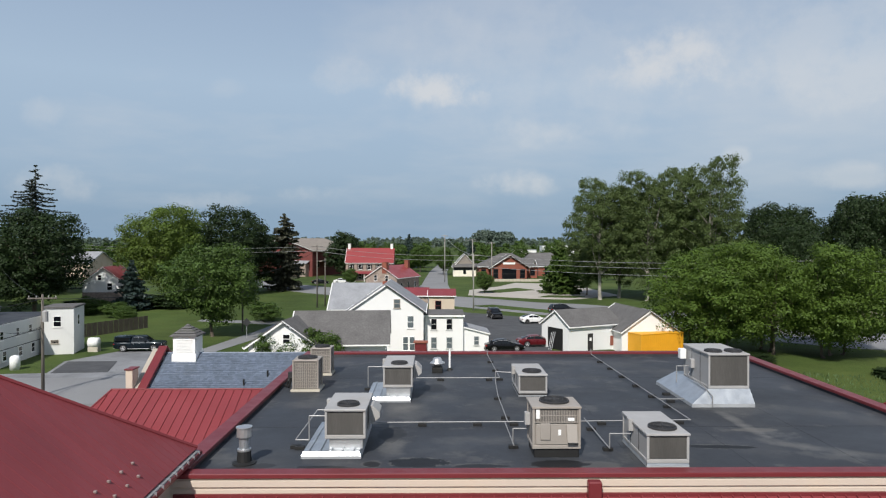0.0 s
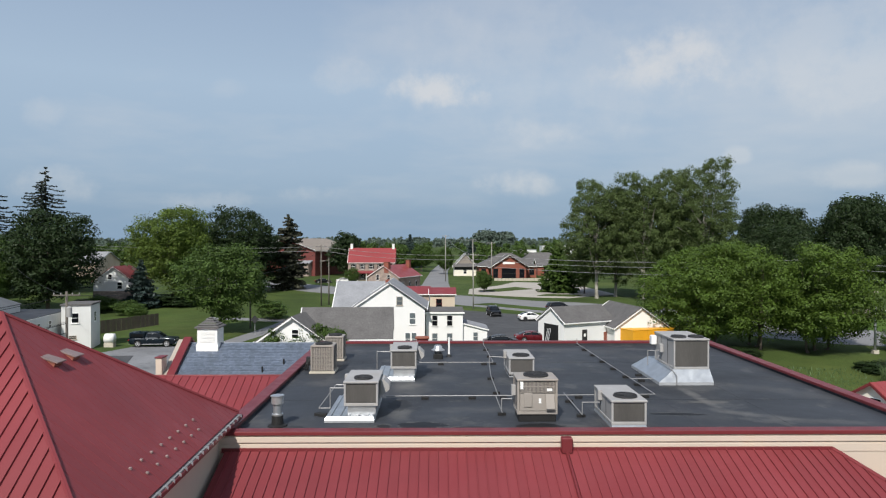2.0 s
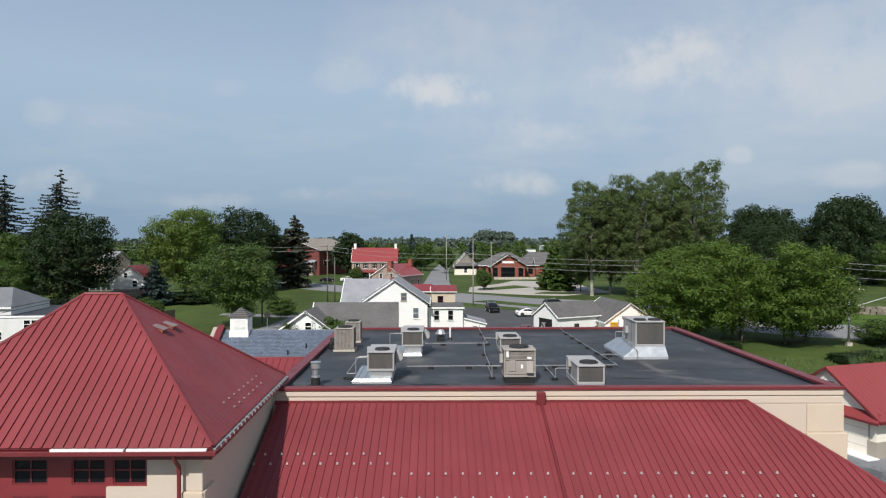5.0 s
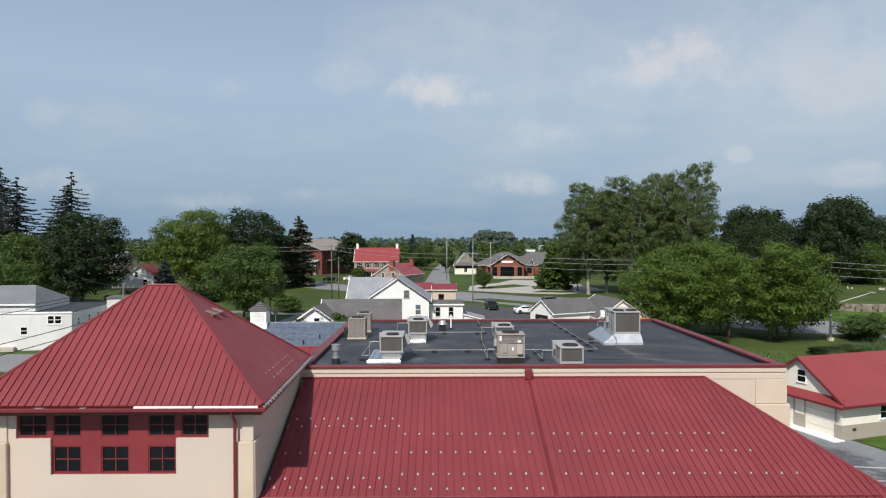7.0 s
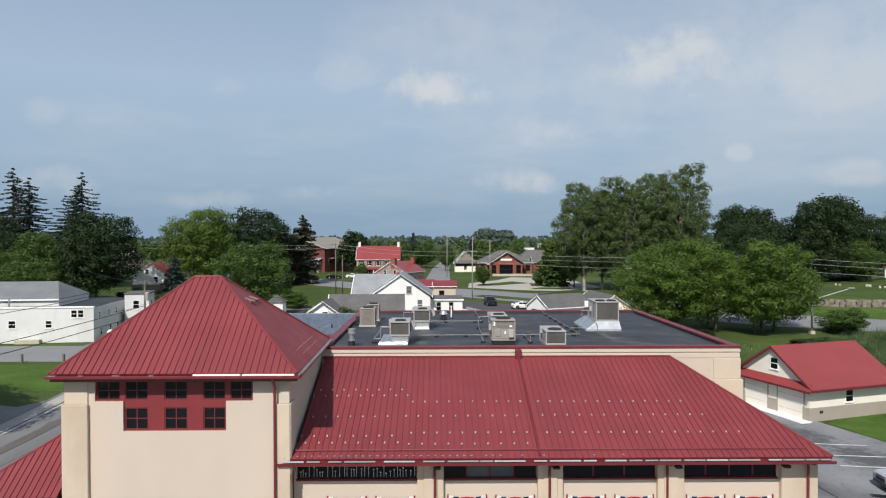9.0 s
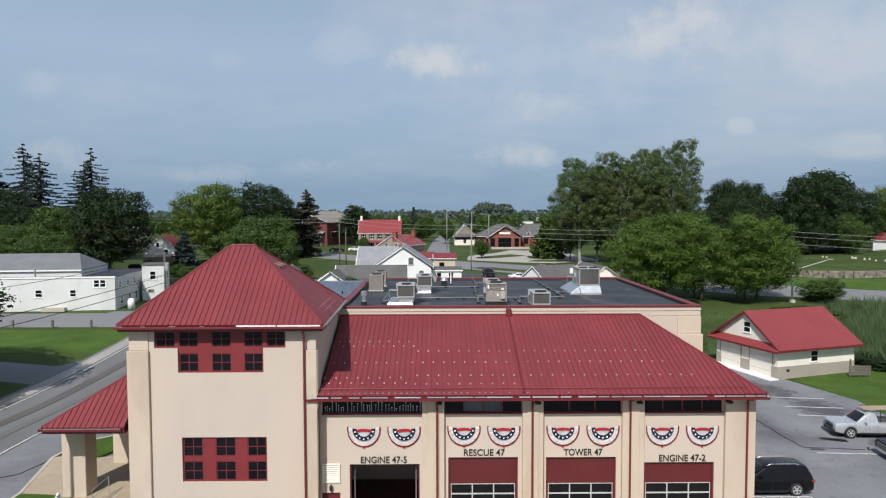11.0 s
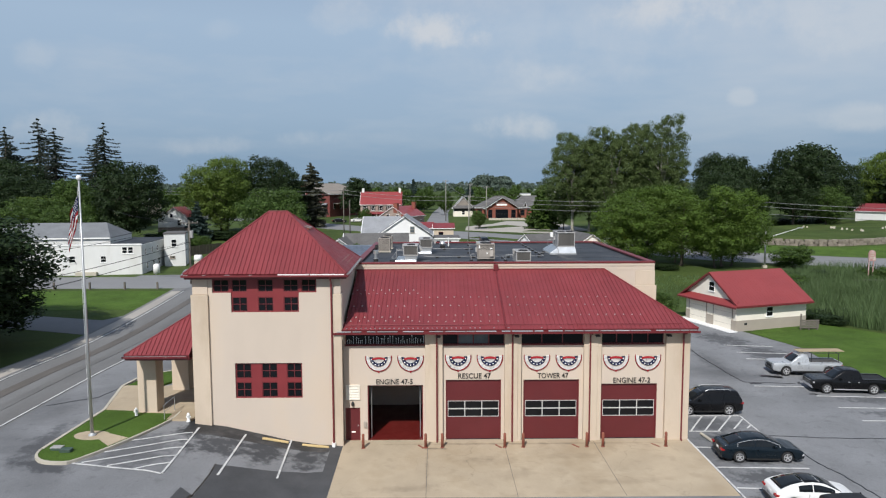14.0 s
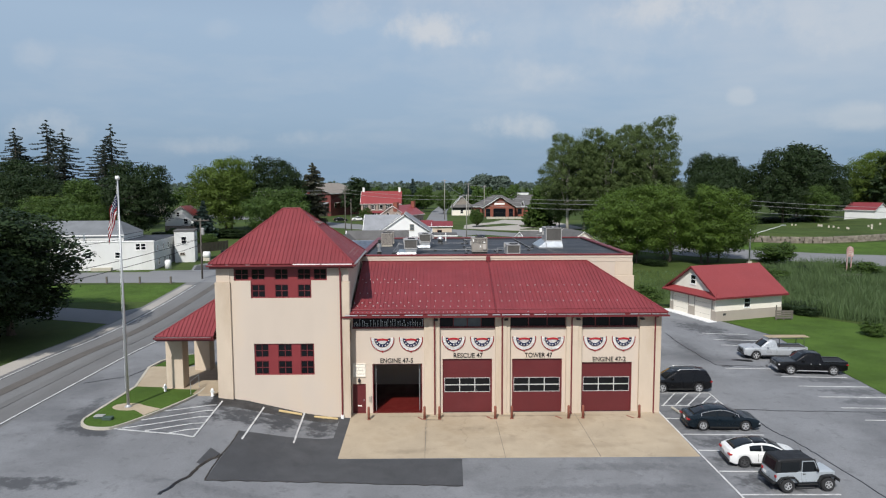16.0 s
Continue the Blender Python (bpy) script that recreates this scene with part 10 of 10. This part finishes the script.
def pickup(name, label, mat, L=5.85, W=2.03, crew=True, rack=False, cap=False):
    back = -0.85 if crew else -0.15
    d = [(-L / 2, 1.12), (back - 0.02, 1.12), (back, 1.14), (1.15, 1.15), (1.5, 1.15), (L / 2 - 0.45, 1.12), (L / 2 - 0.12, 1.08), (L / 2 - 0.03, 1.02), (L / 2, 0.88)]
    g = [(back, 1.14), (back + 0.08, 1.60), (back + 0.18, 1.82), (0.0 if crew else 0.25, 1.88), (0.45, 1.85), (0.70, 1.74), (1.05, 1.47), (1.45, 1.14)]
    v = vehicle(name, label, L, W, d, g, mat, (-1.75, 1.85), 0.41, 0.36, panes=((back + 0.22, -0.02), (0.05, 1.05)) if crew else ((0.06, 1.05),), screens=((back + 0.03, back + 0.14), (0.72, 1.38)), doors=(-0.72, 0.02) if crew else (-0.05,), bright=crew, category="pickup truck")
    part("bed_floor", box(bmesh.new(), -L / 2 + 0.08, back - 0.06, -W * 0.41, W * 0.41, 1.128, 1.15), M["black" if crew else "coil"], v)
    hw = W / 2
    for s in (-1, 1):
        part("bed_rail", box(bmesh.new(), -L / 2 + 0.02, back, min(s * hw * 0.80, s * hw * 0.96), max(s * hw * 0.80, s * hw * 0.96), 1.10, 1.20, 0.02), M[mat], v)
    b = bmesh.new()
    for z in (0.66, 0.80, 0.95):
        box(b, L / 2 - 0.02, L / 2 + 0.035, -hw * 0.52, hw * 0.52, z - 0.015, z + 0.015)
    part("grille_bar", b, M["pipe_grey" if crew else "black"], v)
    part("tailgate", box(bmesh.new(), -L / 2 - 0.01, -L / 2 + 0.07, -hw * 0.82, hw * 0.82, 0.75, 1.2, 0.02), M[mat], v)
    if rack:
        for x in (-L / 2 + 0.35, back - 0.15):
            part("rack_hoop", pipe(bmesh.new(), [(x, -hw * 0.86, 1.15), (x, -hw * 0.80, 2.0), (x, hw * 0.80, 2.0), (x, hw * 0.86, 1.15)], 0.035, 6), M["dark_metal"], v)
        for s in (-1, 1):
            part("rack_rail", tube(bmesh.new(), (-L / 2 + 0.2, s * hw * 0.80, 2.03), (0.35, s * hw * 0.80, 2.03), 0.03, 6), M["dark_metal"], v)
    if cap:
        b = bmesh.new()
        box(b, -L / 2 + 0.02, back + 0.0, -hw * 0.86, hw * 0.86, 1.18, 1.86, 0.12)
        cp = part("truck_cap", b, M[mat], v, "matching truck cap over the bed")
        for s in (-1, 1):
            part("side_window", box(bmesh.new(), -L / 2 + 0.3, back - 0.2, min(s * hw * 0.862, s * hw * 0.875), max(s * hw * 0.862, s * hw * 0.875), 1.32, 1.7), M["glass"], cp)
    return v


def jeep(name, label):
    v = thing(name, label, "jeep")
    m, hw = "paint_pale_blue", 0.76
    part("tub", box(bmesh.new(), -1.72, 0.72, -hw, hw, 0.50, 1.10, 0.035), M[m], v, smooth=False)
    bm = bmesh.new()
    rows = []
    for x, w, z in ((0.68, 0.71, 1.12), (1.2, 0.66, 1.09), (1.58, 0.61, 1.05), (1.70, 0.57, 0.96)):
        rows.append([bm.verts.new((x, y, q)) for y, q in ((-w, 0.55), (-w, z - 0.06), (-w * 0.86, z), (0, z + 0.03), (w * 0.86, z), (w, z - 0.06), (w, 0.55))])
    for a, b in zip(rows, rows[1:]):
        for k in range(6):
            bm.faces.new((a[k], b[k], b[k + 1], a[k + 1]))
    bm.faces.new(rows[-1])
    bm.faces.new(rows[0][::-1])
    part("bonnet", bm, M[m], v)
    part("grille", box(bmesh.new(), 1.69, 1.75, -0.54, 0.54, 0.55, 0.98, 0.02), M[m], v)
    g = bmesh.new()
    for k in range(7):
        y = -0.27 + 0.09 * k
        box(g, 1.745, 1.756, y - 0.018, y + 0.018, 0.64, 0.92)
    part("grille_slot", g, M["black"], v)
    b = bmesh.new()
    rows = []
    for x, w, z in ((-1.74, 0.74, 1.11), (-1.60, 0.68, 1.74), (-1.45, 0.66, 1.79), (-0.6, 0.67, 1.82), (0.30, 0.66, 1.80), (0.42, 0.66, 1.74)):
        zb = 1.105 if x < -0.3 else 1.60
        rows.append([b.verts.new((x, y, q)) for y, q in ((-0.75 if zb < 1.2 else -w - 0.02, zb if z > 1.2 else 1.105), (-w, z - 0.06 if z > 1.2 else 1.107), (-w * 0.9, z), (0, z + 0.02 if z > 1.2 else z), (w * 0.9, z), (w, z - 0.06 if z > 1.2 else 1.107), (0.75 if zb < 1.2 else w + 0.02, zb if z > 1.2 else 1.105))])
    for a, c in zip(rows, rows[1:]):
        for k in range(6):
            b.faces.new((a[k], c[k], c[k + 1], a[k + 1]))
    b.faces.new(rows[-1])
    bmesh.ops.recalc_face_normals(b, faces=b.faces[:])
    part("soft_top", b, M["soft_top"], v, "black fabric soft top")
    part("windscreen", slab(bmesh.new(), [(0.70, -0.66, 1.12), (0.70, 0.66, 1.12), (0.44, 0.62, 1.74), (0.44, -0.62, 1.74)], 0.03), M["car_glass"], v)
    part("rear_window", slab(bmesh.new(), [(-1.755, 0.5, 1.2), (-1.755, -0.5, 1.2), (-1.63, -0.48, 1.62), (-1.63, 0.48, 1.62)], 0.012), M["car_glass"], v)
    for s in (-1, 1):
        part("windscreen_pillar", tube(bmesh.new(), (0.72, s * 0.69, 1.10), (0.45, s * 0.65, 1.77), 0.035, 6), M["black"], v)
        part("door_window", slab(bmesh.new(), [(-0.26, s * 0.745, 1.11), (0.62, s * 0.745, 1.11), (0.40, s * 0.695, 1.66), (-0.24, s * 0.695, 1.66)], 0.012 * s), M["car_glass"], v)
        part("window_frame", pipe(bmesh.new(), [(0.64, s * 0.75, 1.10), (0.41, s * 0.70, 1.68), (-0.26, s * 0.70, 1.68), (-0.30, s * 0.75, 1.10)], 0.022, 6), M[m], v)
        part("side_window", slab(bmesh.new(), [(-1.50, s * 0.752, 1.18), (-0.42, s * 0.752, 1.18), (-0.42, s * 0.70, 1.64), (-1.45, s * 0.70, 1.64)], 0.010 * s), M["car_glass"], v)
        part("door_joint", pipe(bmesh.new(), [(-0.32, s * 0.757, 1.08), (-0.34, s * 0.757, 0.66), (-0.22, s * 0.757, 0.56), (0.60, s * 0.757, 0.56)], 0.008, 4), M["black"], v)
        part("door_handle", box(bmesh.new(), -0.24, -0.08, min(s * 0.75, s * 0.785), max(s * 0.75, s * 0.785), 0.97, 1.01, 0.01), M["black"], v)
        for x in (-1.12, 1.20):
            b = bmesh.new()
            arch = [(x - 0.62, 0.55), (x - 0.52, 0.72), (x - 0.36, 0.87), (x, 0.90), (x + 0.36, 0.87), (x + 0.52, 0.72), (x + 0.62, 0.58)]
            for (xa, za), (xb, zb) in zip(arch, arch[1:]):
                lo, hi = min(s * 0.62, s * 0.93), max(s * 0.62, s * 0.93)
                slab(b, [(xa, lo, za), (xb, lo, zb), (xb, hi, zb), (xa, hi, za)], 0.06)
            part("fender_flare", b, M["black"], v)
            wheel(v, x, s * 0.76, 0.39, 0.27, s, "rim", 0.52)
        part("headlight", tube(bmesh.new(), (1.74, s * 0.40, 0.83), (1.775, s * 0.40, 0.83), 0.10, 12), M["lamp_lens"], v)
        part("mirror", box(bmesh.new(), 0.50, 0.58, min(s * 0.77, s * 0.95), max(s * 0.77, s * 0.95), 1.12, 1.30, 0.03), M["black"], v)
        part("tail_light", box(bmesh.new(), -1.77, -1.72, min(s * 0.60, s * 0.73), max(s * 0.60, s * 0.73), 0.8, 0.95), M["tail_red"], v)
        part("side_step", tube(bmesh.new(), (-0.55, s * 0.80, 0.42), (0.62, s * 0.80, 0.42), 0.045, 8), M["black"], v)
    part("front_bumper", box(bmesh.new(), 1.84, 1.98, -0.72, 0.72, 0.48, 0.62, 0.03), M["black"], v)
    part("rear_bumper", box(bmesh.new(), -1.93, -1.76, -0.75, 0.75, 0.46, 0.6, 0.03), M["black"], v)
    part("number_plate", box(bmesh.new(), -1.735, -1.71, 0.28, 0.58, 0.66, 0.80), M["white_trim"], v)
    part("chassis", box(bmesh.new(), -1.7, 1.88, -0.45, 0.45, 0.36, 0.55), M["black"], v)
    return v


def park(v, x, y, turn, lift=0.05):
    v.matrix_basis = pose(x, y, gz(x, y) + lift, 0, 0, turn)


park(suv("suv", "black four-door suv parked beside the bays", "paint_black"), 19.5, 5.55, 180)
park(sedan("sedan", "dark teal-blue saloon car parked in a stall", "paint_navy"), 19.43, -2.98, -3)
park(sedan("coupe", "white coupe with a black roof parked in a stall", "paint_white", 4.3, 1.8, True, True), 19.35, -9.1, -3)
park(jeep("jeep", "pale silver off-road jeep with black soft top"), 19.9, -12.3, 4)
park(pickup("pickup_truck", "silver pickup truck with a ladder rack", "paint_silver", 5.9, 2.0, False, True), 32.3, 15.5, 176)
park(pickup("pickup_truck", "black crew-cab pickup truck", "paint_black", 5.9, 2.05, True), 33.0, 10.4, 174)
b = thing("ladder", "pale timber planks lying on the truck's rack", "planks", (33.0, 15.4, 2.3))
for k in range(4):
    y = 14.95 + 0.27 * k
    part("plank", box(bmesh.new(), 31.6, 35.6, y, y + 0.2, gz(34, 16) + 0.05 + 2.06, gz(34, 16) + 0.05 + 2.10), M["timber_pale"], b)
park(pickup("pickup_truck", "dark navy pickup truck with a matching cap", "paint_navy", 5.8, 2.0, True, False, True), -36.2, 74.0, 4)
park(suv("suv", "black boxy suv parked by the lawn", "paint_black", 4.4, 1.9), 10.5, 108.5, -80)
park(sedan("hatchback", "white car parked nose to the lawn", "paint_white", 4.3, 1.8, True), 16.3, 101.6, 12)
park(sedan("saloon_car", "dark red saloon car beside the garage", "paint_red"), 13.2, 77.4, 6)
park(sedan("saloon_car", "dark grey saloon car beside the white house", "paint_black"), 8.6, 73.6, 8)
park(suv("suv", "dark suv parked on the far lot", "paint_black"), 23.5, 114.0, 14)
park(sedan("saloon_car", "pale car parked before the stone house", "paint_white"), -27.5, 190, 10)
park(sedan("saloon_car", "black car parked before the stone house", "paint_black"), -33.5, 188, 10)
